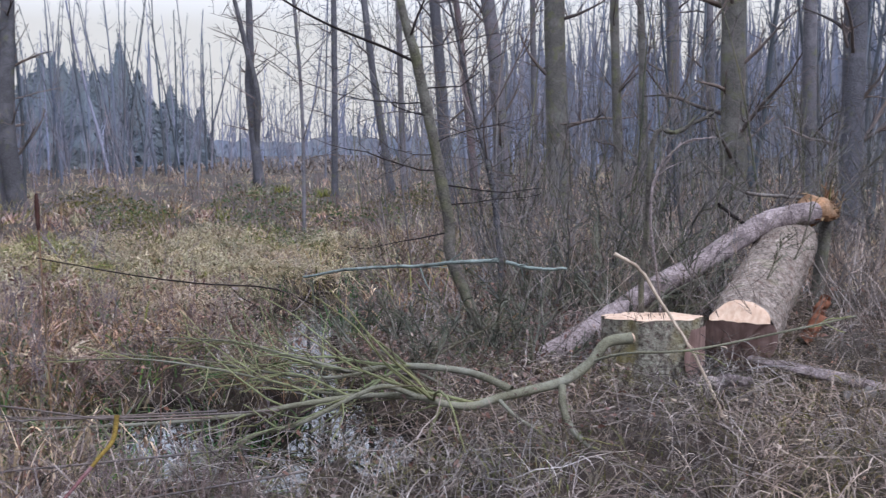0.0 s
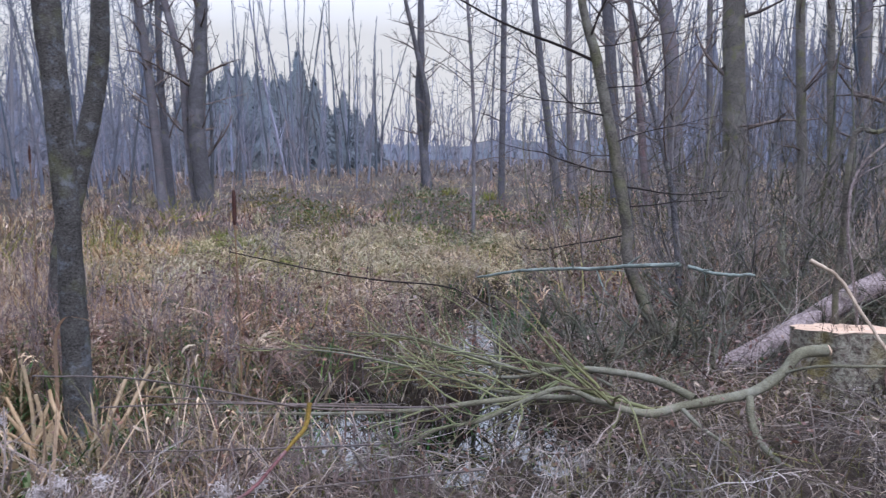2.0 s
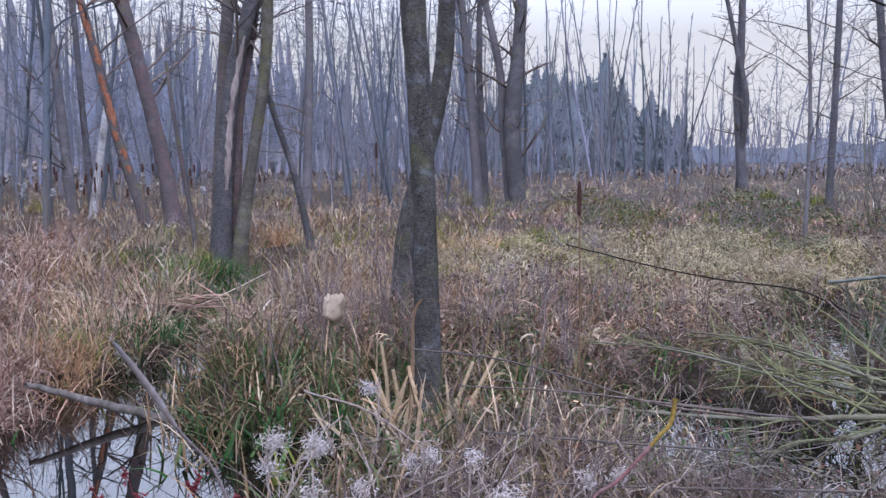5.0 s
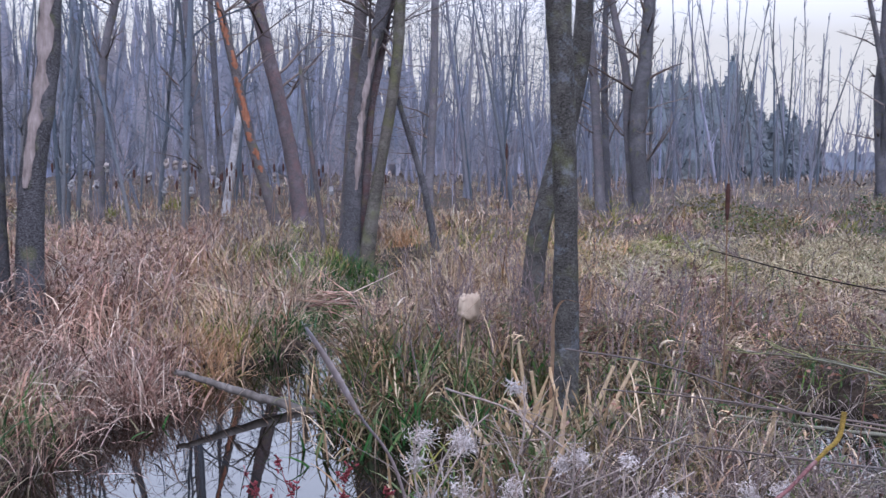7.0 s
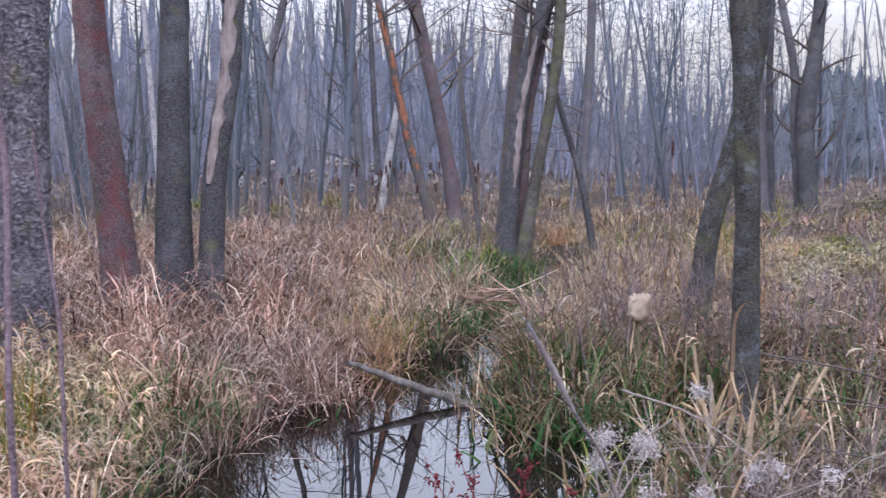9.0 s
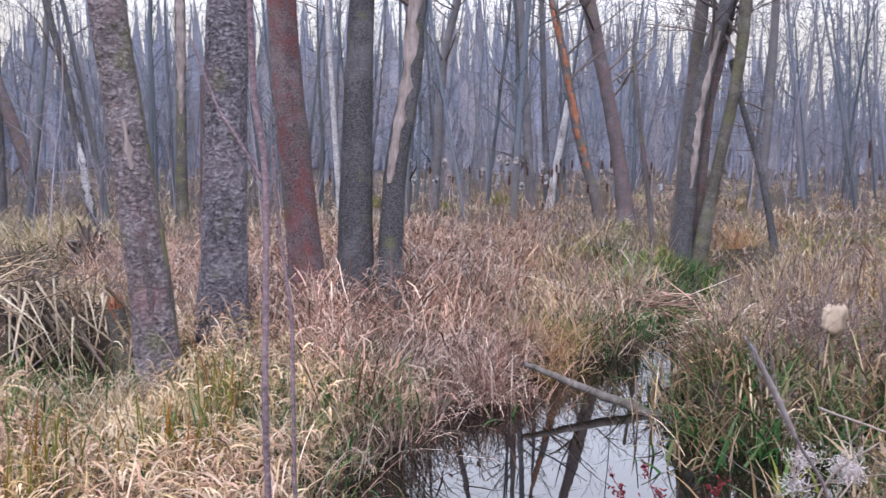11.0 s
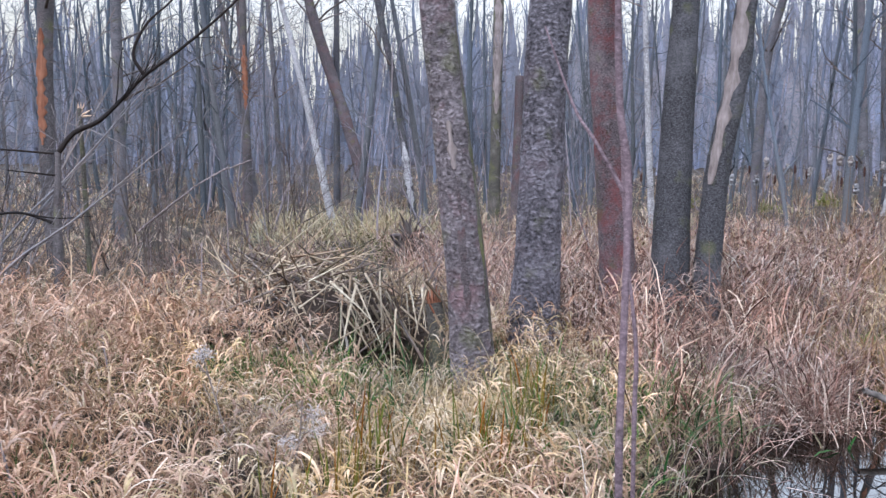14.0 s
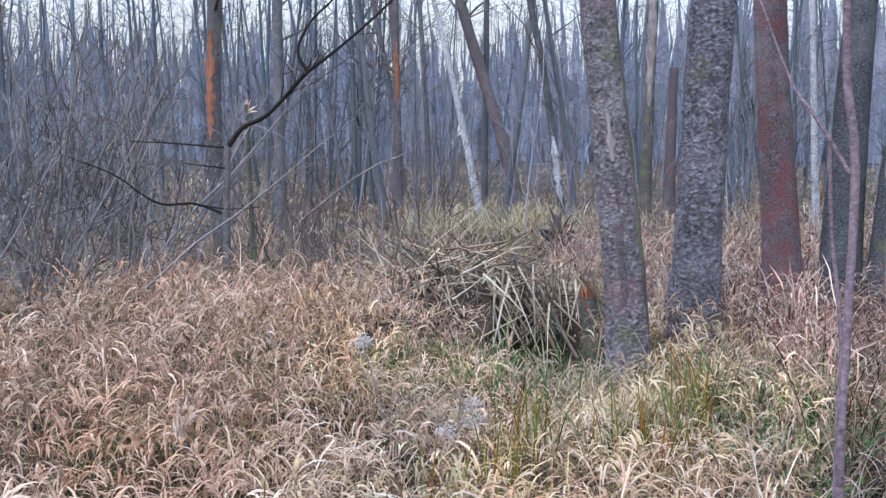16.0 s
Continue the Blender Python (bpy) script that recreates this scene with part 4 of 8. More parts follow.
part("branch", [tubes(lo_, lr_, 5), tubes(lo2_, np.maximum(lr2_, 0.002), 3)], "black_twig", snag)
tree("thin dark stem beside the crooked alder", "dark", [(0.52, 7.53, 0.3), (0.49, 7.55, 0.65), (0.45, 7.60, 1.17), (0.38, 7.64, 1.59), (0.27, 7.68, 2.01)], [0.03, 0.028, 0.026, 0.024, 0.021], 4.5, 9, 1.2)

# the black forked sapling in the straw
fork = thing("forked_sapling", (-7.30, -1.25, float(ground_z(-7.30, -1.25))), "black forked alder sapling rising from straw grass", "sapling")
part("trunk", [rough_tube(spline([(-7.22, -1.27, 0.1), (-7.32, -1.28, 0.81), (-7.37, -1.28, 1.21), (-7.41, -1.27, 1.58)], 40), np.linspace(0.036, 0.02, 40), 12, 0.003)], "alder_fine", fork)
for pts_, r0_, n_ in (
    ([(-7.31, -1.25, 1.58), (-7.31, -1.15, 1.71), (-7.31, -0.99, 1.79), (-7.32, -0.83, 1.95), (-7.32, -0.69, 2.10), (-7.32, -0.47, 2.27), (-7.33, -0.11, 2.59), (-7.35, 0.17, 2.92)], 0.019, 16),
    ([(-7.32, -0.69, 2.10), (-7.34, -0.76, 2.25), (-7.36, -0.67, 2.45), (-7.37, -0.51, 2.61), (-7.38, -0.31, 2.84)], 0.013, 10),
    ([(-7.35, -1.28, 1.09), (-7.38, -1.51, 1.17), (-7.30, -1.75, 1.18), (-7.25, -2.03, 1.38), (-7.29, -2.34, 1.50)], 0.012, 9),
    ([(-7.38, -1.51, 1.17), (-7.26, -1.27, 1.14), (-7.14, -1.02, 1.16)], 0.008, 4),
    ([(-7.41, -1.30, 1.57), (-7.45, -1.69, 1.60), (-7.47, -1.97, 1.61)], 0.009, 6),
    ([(-7.39, -1.27, 1.42), (-7.32, -1.58, 1.46)], 0.008, 4),
):
    b_ = spline(pts_, 22)
    q_, s_ = offshoots(b_[None], np.linspace(r0_, r0_ * 0.4, 22)[None], n_, 0.6, 0.25, 0.3)
    arm_ = part("branch", [tubes(b_, np.linspace(r0_, r0_ * 0.35, 22), 6)], "black_twig", fork)
    for i in range(len(q_)):
        part("twig", [tubes(q_[i : i + 1], np.maximum(s_[i : i + 1] * 0.7, 0.002), 3)], "black_twig", arm_)

# the purple stem close to the path
stem = thing("purple_sapling", (-1.74, 0.24, float(ground_z(-1.74, 0.24))), "slim purplish sapling stem close to the path", "sapling")
part("trunk", [rough_tube(spline([(-1.66, 0.24, 0.1), (-1.70, 0.24, 0.7), (-1.74, 0.24, 1.21), (-1.76, 0.25, 1.38), (-1.78, 0.26, 1.56), (-1.79, 0.25, 1.67), (-1.81, 0.25, 1.95)], 60), np.linspace(0.0056, 0.0034, 60), 10, 0.001)], "violet", stem)
part("branch", [tubes(spline([(-1.78, 0.255, 1.55), (-1.81, 0.23, 1.61), (-1.85, 0.22, 1.65), (-1.9, 0.2, 1.75)], 14), np.linspace(0.003, 0.0012, 14), 6)], "violet", stem)

stem2 = thing("purple_sapling", (-2.09, 0.44, float(ground_z(-2.09, 0.44))), "snapped pinkish sapling stem beside the purple one", "sapling")
part("trunk", [rough_tube(spline([(-2.05, 0.45, 0.1), (-2.09, 0.44, 0.6), (-2.11, 0.44, 1.14), (-2.11, 0.44, 1.27), (-2.12, 0.435, 1.36), (-2.14, 0.43, 1.46), (-2.14, 0.42, 1.6)], 50), np.linspace(0.0042, 0.003, 50), 10, 0.001)], "violet", stem2)

# ---- woods further off ----
def woods(name, count, r0, r1, material, label, keep, h=(9, 15), rad=(0.05, 0.13), limbs=14, twigs=3, turn0=-70, turn1=150, thin=0.006):
    """Bare trunks with their branches, as one mass; keep(turn, r) gives the chance that a tree stands there."""
    turn, r = rng.uniform(turn0, turn1, count), np.sqrt(rng.uniform(r0**2, r1**2, count))
    ok = rng.uniform(0, 1, count) < keep(turn, r)
    turn, r = np.radians(turn[ok]), r[ok]
    n = len(r)
    roots = np.stack([-0.4 - r * np.sin(turn), r * np.cos(turn), np.full(n, 0.0)], 1)
    ways = np.column_stack([rng.normal(0, 0.085, (n, 2)), np.ones(n)])
    hh = rng.uniform(*h, n)
    p, rr = sprays(roots, ways, hh, rng.uniform(*rad, n), 9, 0.09)
    q, s = offshoots(p, rr, limbs, 0.6, 0.5, 0.16, 0.12, 5, 0.3)
    blocks = [tubes(p, np.maximum(rr, 0.02), 6), strips(q, np.maximum(s * 0.6, thin))]
    if twigs:
        q2, s2 = offshoots(q, s, twigs, 0.7, 0.1, 0.55, 0.15, 4)
        blocks.append(strips(q2, np.maximum(s2 * 0.5, thin * 0.7)))
    stuff(name, blocks, material, label, "trees", True)


def gap_open(turn, r):
    """Fewer trees in the clearing towards the conifers, more to the left of the stream."""
    k = np.where((turn > -2) & (turn < 24), 0.22, 1.0)
    k = np.where((turn > 8) & (turn < 16), 0.08, k)
    k = np.where((turn > 17) & (turn < 26) & (r > 40), 0.55, k)
    return np.where((turn < 24) & (turn > -2) & (r < 38), 0.05, k)


# The materials of these rings carry painted haze, paler further off.
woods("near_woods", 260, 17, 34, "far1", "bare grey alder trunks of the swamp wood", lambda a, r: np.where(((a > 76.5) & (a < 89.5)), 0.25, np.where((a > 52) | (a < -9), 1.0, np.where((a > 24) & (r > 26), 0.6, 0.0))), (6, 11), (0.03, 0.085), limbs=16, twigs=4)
woods("middle_woods", 520, 32, 62, "far_mid", "dense bare alder wood, greyed by haze put into its colour", gap_open, (8, 12.5), (0.03, 0.095), limbs=20, twigs=3, thin=0.007)
woods("far_woods", 720, 58, 120, "far2", "far wood behind, blue-grey haze put into its colour", gap_open, (10, 15), (0.06, 0.12), 14, 2, thin=0.014)
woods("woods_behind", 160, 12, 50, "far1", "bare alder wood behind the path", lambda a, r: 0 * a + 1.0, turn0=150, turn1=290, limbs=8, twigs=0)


def conifer(x, y, h, rad):
    """A spruce: a pole with rings of drooping boughs."""
    ob = thing("spruce_tree", (x, y, 0), "spruce far across the clearing, blued by painted haze", "tree", "spruces across the clearing")
    part("trunk", [tubes(np.array([(x, y, 0), (x, y, h * 0.5), (x, y, h)]), np.array([0.18, 0.1, 0.02]), 7)], "conifer", ob)
    # Solid cone added inside the crown so that no dark gaps show.
    u = np.linspace(0, 1, 14)
    cv, cf = tubes(np.stack([x + 0 * u, y + 0 * u, h * (0.01 + 0.95 * u)], 1), rad * 0.95 * (1.02 - u) * (1 + 0.12 * np.sin(u * 60)), 16)
    part("core_cone", [(cv + rng.normal(0, 0.1, cv.shape), cf)], "conifer", ob)
    n = int(110 * h)
    z = h * (1 - rng.uniform(0, 1, n) ** 0.75 * 0.97)
    a = rng.uniform(0, 2 * np.pi, n)
    q = rad * (1.04 - z / h) * np.sqrt(rng.uniform(0.6, 1.15, n))
    roots = np.stack([x + q * np.cos(a), y + q * np.sin(a), z], 1)
    p, r = sprays(roots, np.stack([np.cos(a), np.sin(a), rng.uniform(-0.7, 0.5, n)], 1), rng.uniform(0.4, 1.0, n) * (1.15 - z / h), np.full(n, 0.02), 3, 0.4, 0.9)
    sd = rng.normal(0, 0.25, (n, 3)) + np.array((0, 0, 1.0))
    sd /= np.linalg.norm(sd, axis=1, keepdims=True)
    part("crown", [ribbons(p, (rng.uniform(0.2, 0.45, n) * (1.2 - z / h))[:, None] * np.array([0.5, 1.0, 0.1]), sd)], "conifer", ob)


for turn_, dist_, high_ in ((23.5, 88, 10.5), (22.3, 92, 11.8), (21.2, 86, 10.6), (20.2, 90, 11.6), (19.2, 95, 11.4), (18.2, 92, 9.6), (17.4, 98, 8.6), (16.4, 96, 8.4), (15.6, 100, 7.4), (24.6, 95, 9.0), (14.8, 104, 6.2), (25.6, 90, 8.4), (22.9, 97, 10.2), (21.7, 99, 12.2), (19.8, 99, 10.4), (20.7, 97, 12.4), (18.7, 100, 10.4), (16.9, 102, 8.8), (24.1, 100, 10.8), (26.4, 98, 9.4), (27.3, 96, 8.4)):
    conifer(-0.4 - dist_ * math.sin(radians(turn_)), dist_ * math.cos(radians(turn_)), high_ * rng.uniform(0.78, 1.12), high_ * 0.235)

bt = np.radians(np.linspace(-180, 180, 721))
bh = 4.0 + 0.5 * np.sin(bt * 23) + 0.4 * np.sin(bt * 61 + 1) + 0.3 * rng.normal(0, 1, 721)
bv = np.concatenate([np.stack([-210 * np.sin(bt), 210 * np.cos(bt), 0 * bt - 1], 1), np.stack([-210 * np.sin(bt), 210 * np.cos(bt), bh], 1)])
bi = np.arange(720)
tagged(new("backdrop", mesh_of("backdrop", [(bv, np.stack([bi, bi + 1, bi + 722, bi + 721], 1))], "backdrop")), "line of the furthest woods, paled by painted haze", "backdrop", kind="structure")


def crowns(turn):
    """How high the mass of the far wood stands, by direction."""
    h = np.interp(turn, [-180, -6, -1, 4, 12, 18, 25, 30, 38, 46, 68, 82], [19, 19, 12, 11, 9, 9, 9, 12, 18, 23, 25, 20])
    return h


# Flat far trees whose mist is only colour in their material.
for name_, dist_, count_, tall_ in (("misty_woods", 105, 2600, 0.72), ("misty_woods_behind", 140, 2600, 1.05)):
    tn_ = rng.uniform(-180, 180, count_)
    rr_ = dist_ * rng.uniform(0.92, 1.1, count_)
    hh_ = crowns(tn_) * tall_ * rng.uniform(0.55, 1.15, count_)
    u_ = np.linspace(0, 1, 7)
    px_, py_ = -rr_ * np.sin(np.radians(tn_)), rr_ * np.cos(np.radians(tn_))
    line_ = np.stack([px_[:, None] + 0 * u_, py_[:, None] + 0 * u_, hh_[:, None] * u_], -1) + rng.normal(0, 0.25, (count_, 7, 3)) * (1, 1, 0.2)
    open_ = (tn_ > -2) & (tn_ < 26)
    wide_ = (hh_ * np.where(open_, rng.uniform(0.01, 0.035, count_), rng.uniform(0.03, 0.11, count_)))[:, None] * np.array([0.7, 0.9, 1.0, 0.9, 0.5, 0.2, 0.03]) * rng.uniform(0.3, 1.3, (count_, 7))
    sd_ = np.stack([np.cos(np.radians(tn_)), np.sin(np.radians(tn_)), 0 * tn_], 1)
    stuff(name_, [ribbons(line_, wide_, sd_)], "haze_tint", "mass of far bare trees, haze put into its colour", "trees")


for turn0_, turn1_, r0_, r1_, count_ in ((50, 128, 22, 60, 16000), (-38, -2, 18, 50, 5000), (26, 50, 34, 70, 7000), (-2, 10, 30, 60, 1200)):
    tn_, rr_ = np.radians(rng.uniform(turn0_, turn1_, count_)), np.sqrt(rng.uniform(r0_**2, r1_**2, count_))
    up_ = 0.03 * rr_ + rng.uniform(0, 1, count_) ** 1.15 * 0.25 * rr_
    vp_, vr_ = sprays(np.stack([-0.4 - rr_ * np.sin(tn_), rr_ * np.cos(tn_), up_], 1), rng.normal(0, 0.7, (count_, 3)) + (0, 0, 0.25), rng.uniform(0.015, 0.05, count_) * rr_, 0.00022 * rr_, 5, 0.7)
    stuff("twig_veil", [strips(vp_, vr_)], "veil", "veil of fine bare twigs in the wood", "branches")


def saplings(name, count, r0, r1, turn0, turn1, h, material, label, limbs=9, rad=(0.006, 0.018)):
    """Thin young stems with fine twigs."""
    turn, r = np.radians(rng.uniform(turn0, turn1, count)), np.sqrt(rng.uniform(r0**2, r1**2, count))
    x, y = -0.4 - r * np.sin(turn), r * np.cos(turn)
    ok = stream_gap(x, y) > 0.3
    x, y = x[ok], y[ok]
    n = len(x)
    p, rr = sprays(np.stack([x, y, ground_z(x, y) - 0.03], 1), np.column_stack([rng.normal(0, 0.16, (n, 2)), np.ones(n)]), rng.uniform(*h, n), rng.uniform(*rad, n), 8, 0.15)
    q, s = offshoots(p, rr, limbs, 0.55, 0.35, 0.3, 0.2, 5, 0.3)
    q2, s2 = offshoots(q, s, 3, 0.6, 0.2, 0.5, 0.2, 4)
    stuff(name, [tubes(p, rr, 4), strips(q, np.maximum(s, 0.003)), strips(q2, np.maximum(s2, 0.0025))], material, label, "saplings")


saplings("undergrowth", 120, 13, 28, 68, 122, (1.6, 4.5), "sap", "thin bare saplings before the dark wood")
saplings("undergrowth_right", 170, 8.5, 24, -32, 4, (1.2, 3.8), "brown_twig", "thin bare saplings crowding behind the stump")
saplings("undergrowth_far", 200, 22, 45, 18, 75, (1.5, 4.5), "sap", "thin bare saplings at the marsh's far side", 7, (0.01, 0.022))


# ---- stump, logs and cut branches ----
stump = thing("tree_stump", (1.36, 5.78, float(ground_z(1.36, 5.78))), "freshly sawn mossy stump with a pale cut top", "stump")
k_, s_ = 26, 48
ang_ = np.linspace(0, 2 * np.pi, s_, endpoint=False)
zz_ = np.linspace(-0.1, 0.55, k_)
rad_ = 0.315 + 0.075 * np.exp(-(zz_ + 0.1) / 0.14)[:, None] * (1 + 0.6 * np.sin(ang_ * 5 + 1)) + 0.016 * np.sin(ang_ * 7 + 2) + 0.010 * np.sin(ang_ * 13 + zz_[:, None] * 4) + 0.006 * np.sin(ang_ * 23)
sv_ = np.stack([1.36 + rad_ * np.cos(ang_), 5.78 + rad_ * np.sin(ang_), np.tile(zz_[:, None], (1, s_))], -1)
sv_[:, :, 2] += np.linspace(0, 1, k_)[:, None] ** 4 * -0.03 * np.sin(ang_)
si_ = np.arange(k_ - 1)[:, None] * s_
sj_, sn_ = np.arange(s_), (np.arange(s_) + 1) % s_
part("bark", [(sv_, np.stack([si_ + sj_, si_ + sn_, si_ + s_ + sn_, si_ + s_ + sj_], -1).reshape(-1, 4))], "stump_bark", stump, "mossy lichened bark")


def disc(rim, middle, rings=6, uneven=0.003):
    """A cut face inside a closed rim."""
    rim, middle = np.asarray(rim), np.asarray(middle)
    n = len(rim)
    u = np.linspace(1, 0.02, rings)[:, None, None]
    v = middle + (rim - middle) * u + rng.normal(0, uneven, (rings, n, 3)) * (u < 0.99)
    i = np.arange(rings - 1)[:, None] * n
    j, m = np.arange(n), (np.arange(n) + 1) % n
    return v, np.stack([i + j, i + m, i + n + m, i + n + j], -1).reshape(-1, 4)


part("cut_face", [disc(sv_[-1] + (0, 0, 0.003), sv_[-1].mean(0) + (0, 0, 0.008))], "cut", stump, "pale fresh sawn face")
spl_ = [tubes(spline([(1.36 + 0.33 * math.cos(a), 5.78 + 0.33 * math.sin(a), 0.25 + 0.02 * i), (1.36 + 0.36 * math.cos(a + 0.1), 5.78 + 0.36 * math.sin(a + 0.1), 0.02)], 6), np.linspace(0.012, 0.03, 6), 6) for i, a in enumerate((-0.9, -0.5, -1.3, -2.2, -2.8))]
for one_ in spl_:
    part("root", [one_], "stump_bark", stump)

log = thing("felled_log", (1.96, 5.79, float(ground_z(1.96, 5.79))), "thick felled alder log with grey scaly bark", "log")
ll_ = spline([(1.93, 5.74, 0.405), (2.28, 6.4, 0.54), (2.64, 7.05, 0.68), (2.99, 7.68, 0.82)], 46)
lv_, lf_ = rough_tube(ll_, np.linspace(0.235, 0.23, 46), 40, 0.014)
axis_ = (ll_[3] - ll_[0]) / np.linalg.norm(ll_[3] - ll_[0])
along_ = (lv_ - ll_[0]) @ axis_
chord_ = 0.405 + 0.235 * 0.5
back_ = np.clip((lv_[:, 2] - along_ * axis_[2] - chord_) / 0.15, 0, 1) ** 0.8 * 0.12
lv_ = lv_ + axis_ * np.clip(back_ - along_, 0, None)[:, None]
part("bark", [(lv_, lf_)], "log_bark", log)
rim_ = lv_[:40].copy()
flat_ = rim_ - axis_ * ((rim_ - ll_[0]) @ axis_)[:, None]
flat_[:, 2] = np.minimum(flat_[:, 2], chord_)
part("cut_face", [disc(flat_, flat_.mean(0) - axis_ * 0.01)], "cut_brown", log, "browned sawn face")
top_ = np.where(rim_[:, 2] > chord_ + 0.005)[0]
top_ = top_[np.argsort(rim_[top_] @ np.cross(axis_, (0, 0, 1)))]
edge_u_ = np.linspace(0, 1, 5)[:, None, None]
lip_ = flat_[top_] * (1 - edge_u_) + (rim_[top_] + (0, 0, 0.004)) * edge_u_ - axis_ * 0.006
lip_ = lip_ + rng.normal(0, 0.004, lip_.shape) * (edge_u_ < 0.9)
m_ = len(top_)
li_ = (np.arange(4)[:, None] * m_ + np.arange(m_ - 1)).ravel()
part("notch", [(lip_, np.stack([li_, li_ + 1, li_ + m_ + 1, li_ + m_], 1))], "cut", log, "pale felling notch")
torn_ = spline([(2.86, 7.5, 0.98), (3.05, 7.6, 1.06), (3.25, 7.7, 1.1), (3.45, 7.8, 1.06)], 18)
tv_, tf_ = rough_tube(torn_, 0.10 * np.sin(np.linspace(0.35, 2.8, 18)) ** 0.6, 18, 0.05)
n_ = 70
pick_ = rng.integers(0, len(tv_), n_)
sp_, sr_ = sprays(tv_[pick_], np.array([0.25, 0.1, 0.35]) + rng.normal(0, 0.5, (n_, 3)), rng.uniform(0.03, 0.10, n_), rng.uniform(0.004, 0.012, n_), 4, 0.25)
part("splintered_end", [(tv_, tf_), tubes(sp_, sr_, 4), disc(lv_[-40:], lv_[-40:].mean(0) + (0.05, 0.1, 0.05), 6, 0.02)], "torn", log, "torn orange splinters with moss", smooth=False)

lean = thing("leaning_log", (0.5, 6.03, float(ground_z(0.5, 6.03))), "pale-barked slim trunk leaning across the felled log", "log")
nl_ = spline([(0.3, 5.9, 0.02), (0.56, 6.07, 0.13), (1.14, 6.49, 0.36), (1.59, 6.82, 0.55), (2.12, 7.10, 0.76), (2.6, 7.38, 0.98), (2.9, 7.5, 1.06), (3.16, 7.6, 1.08)], 60)
nv_, nf_ = rough_tube(nl_, np.linspace(0.075, 0.098, 60), 20, 0.008)
part("bark", [(nv_, nf_)], "pale_bark", lean)
part("broken_end", [disc(nv_[-20:], nl_[-1] + (0.04, 0.03, 0.02), 4, 0.008)], "orange", lean)

snagp = thing("broken_snag", (3.36, 7.9, float(ground_z(3.36, 7.9))), "torn upright snag with orange wood beside the log", "snag")
part("trunk", [rough_tube(spline([(3.30, 7.9, 0.05), (3.36, 7.9, 0.6), (3.39, 7.9, 0.9), (3.44, 7.88, 1.28)], 30), np.interp(np.arange(30), [0, 14, 24, 29], [0.06, 0.055, 0.06, 0.035]), 14, 0.016)], "mossy", snagp)
ssp_, ssr_ = sprays(np.array([3.43, 7.87, 1.15]) + rng.normal(0, 0.035, (40, 3)), np.array([0.1, 0, 1]) + rng.normal(0, 0.35, (40, 3)), rng.uniform(0.05, 0.18, 40), rng.uniform(0.006, 0.014, 40), 4, 0.2)
part("splintered_top", [tubes(ssp_, ssr_, 4)], "torn", snagp, "orange splinters", smooth=False)


def stick(name, label, points, r0, r1, material, category="branch", shoots=0, ratio=0.3, fine=0.0025, group="", sides=8, twig=None):
    """A loose stick or branch with some side twigs."""
    p = spline(points, 6 * len(points))
    p = p + rng.normal(0, r0 * 0.18, p.shape)
    r = np.linspace(r0, r1, len(p))
    c = p[len(p) // 2]
    ob = thing(name, (c[0], c[1], float(ground_z(c[0], c[1]))), label, category, group)
    part("stem", [rough_tube(p, r, sides, r0 * 0.1)], material, ob)
    if shoots:
        q, s = offshoots(p[None], r[None], shoots, 0.6, 0.1, ratio)
        for i in range(len(q)):
            part("twig", [tubes(q[i : i + 1], np.maximum(s[i : i + 1], fine), 4)], twig or material, ob)
    return ob


stick("dead_branch", "black broken branch stub above the log", [(2.6, 7.4, 0.85), (2.55, 7.37, 0.95), (2.36, 7.28, 1.1), (2.22, 7.19, 1.19)], 0.022, 0.014, "black_twig")
stick("dead_branch", "grey dead branch lying over the logs", [(3.5, 8.0, 1.15), (3.14, 7.80, 1.19), (2.54, 7.50, 1.26)], 0.02, 0.014, "drift")
stick("dead_branch", "mossy dead branch stub held up in the shrubs", [(1.35, 6.05, 0.3), (1.38, 6.05, 1.1), (1.43, 6.04, 1.72), (1.59, 6.05, 1.76), (1.82, 6.06, 1.88)], 0.022, 0.013, "mossy", shoots=6)
stick("dead_branch", "pale broken branch in the shrubs", [(1.5, 6.0, 0.4), (1.40, 6.0, 1.2), (1.45, 6.02, 1.50), (1.58, 6.04, 1.65), (1.71, 6.14, 1.70), (1.90, 6.25, 1.72)], 0.009, 0.005, "pale_bark", shoots=5)
stick("dead_branch", "mossy arched twig hanging in the shrubs", [(1.83, 6.06, 1.86), (1.89, 6.02, 1.54), (1.84, 6.00, 1.31), (1.7, 5.95, 0.9), (1.62, 5.95, 0.5)], 0.006, 0.005, "mossy", shoots=8)
stick("dead_branch", "pale peeled stick propped before the stump", [(0.94, 4.86, 1.08), (1.07, 4.86, 1.00), (1.17, 4.84, 0.85), (1.36, 4.70, 0.51), (1.49, 4.57, 0.2)], 0.011, 0.007, "buff", shoots=3)
stick("fallen_pole", "green-grey lichened pole lying across brambles", [(-1.09, 6.89, 0.68), (-0.66, 6.54, 0.79), (-0.19, 6.19, 0.85), (0.07, 5.82, 0.92), (0.35, 5.65, 0.95)], 0.010, 0.014, "lichen_pole", shoots=5)
stick("fallen_pole", "green-grey lichened pole end in the brambles", [(0.41, 5.75, 0.93), (0.56, 5.66, 0.90), (0.78, 5.58, 0.90)], 0.012, 0.009, "lichen_pole", shoots=2)
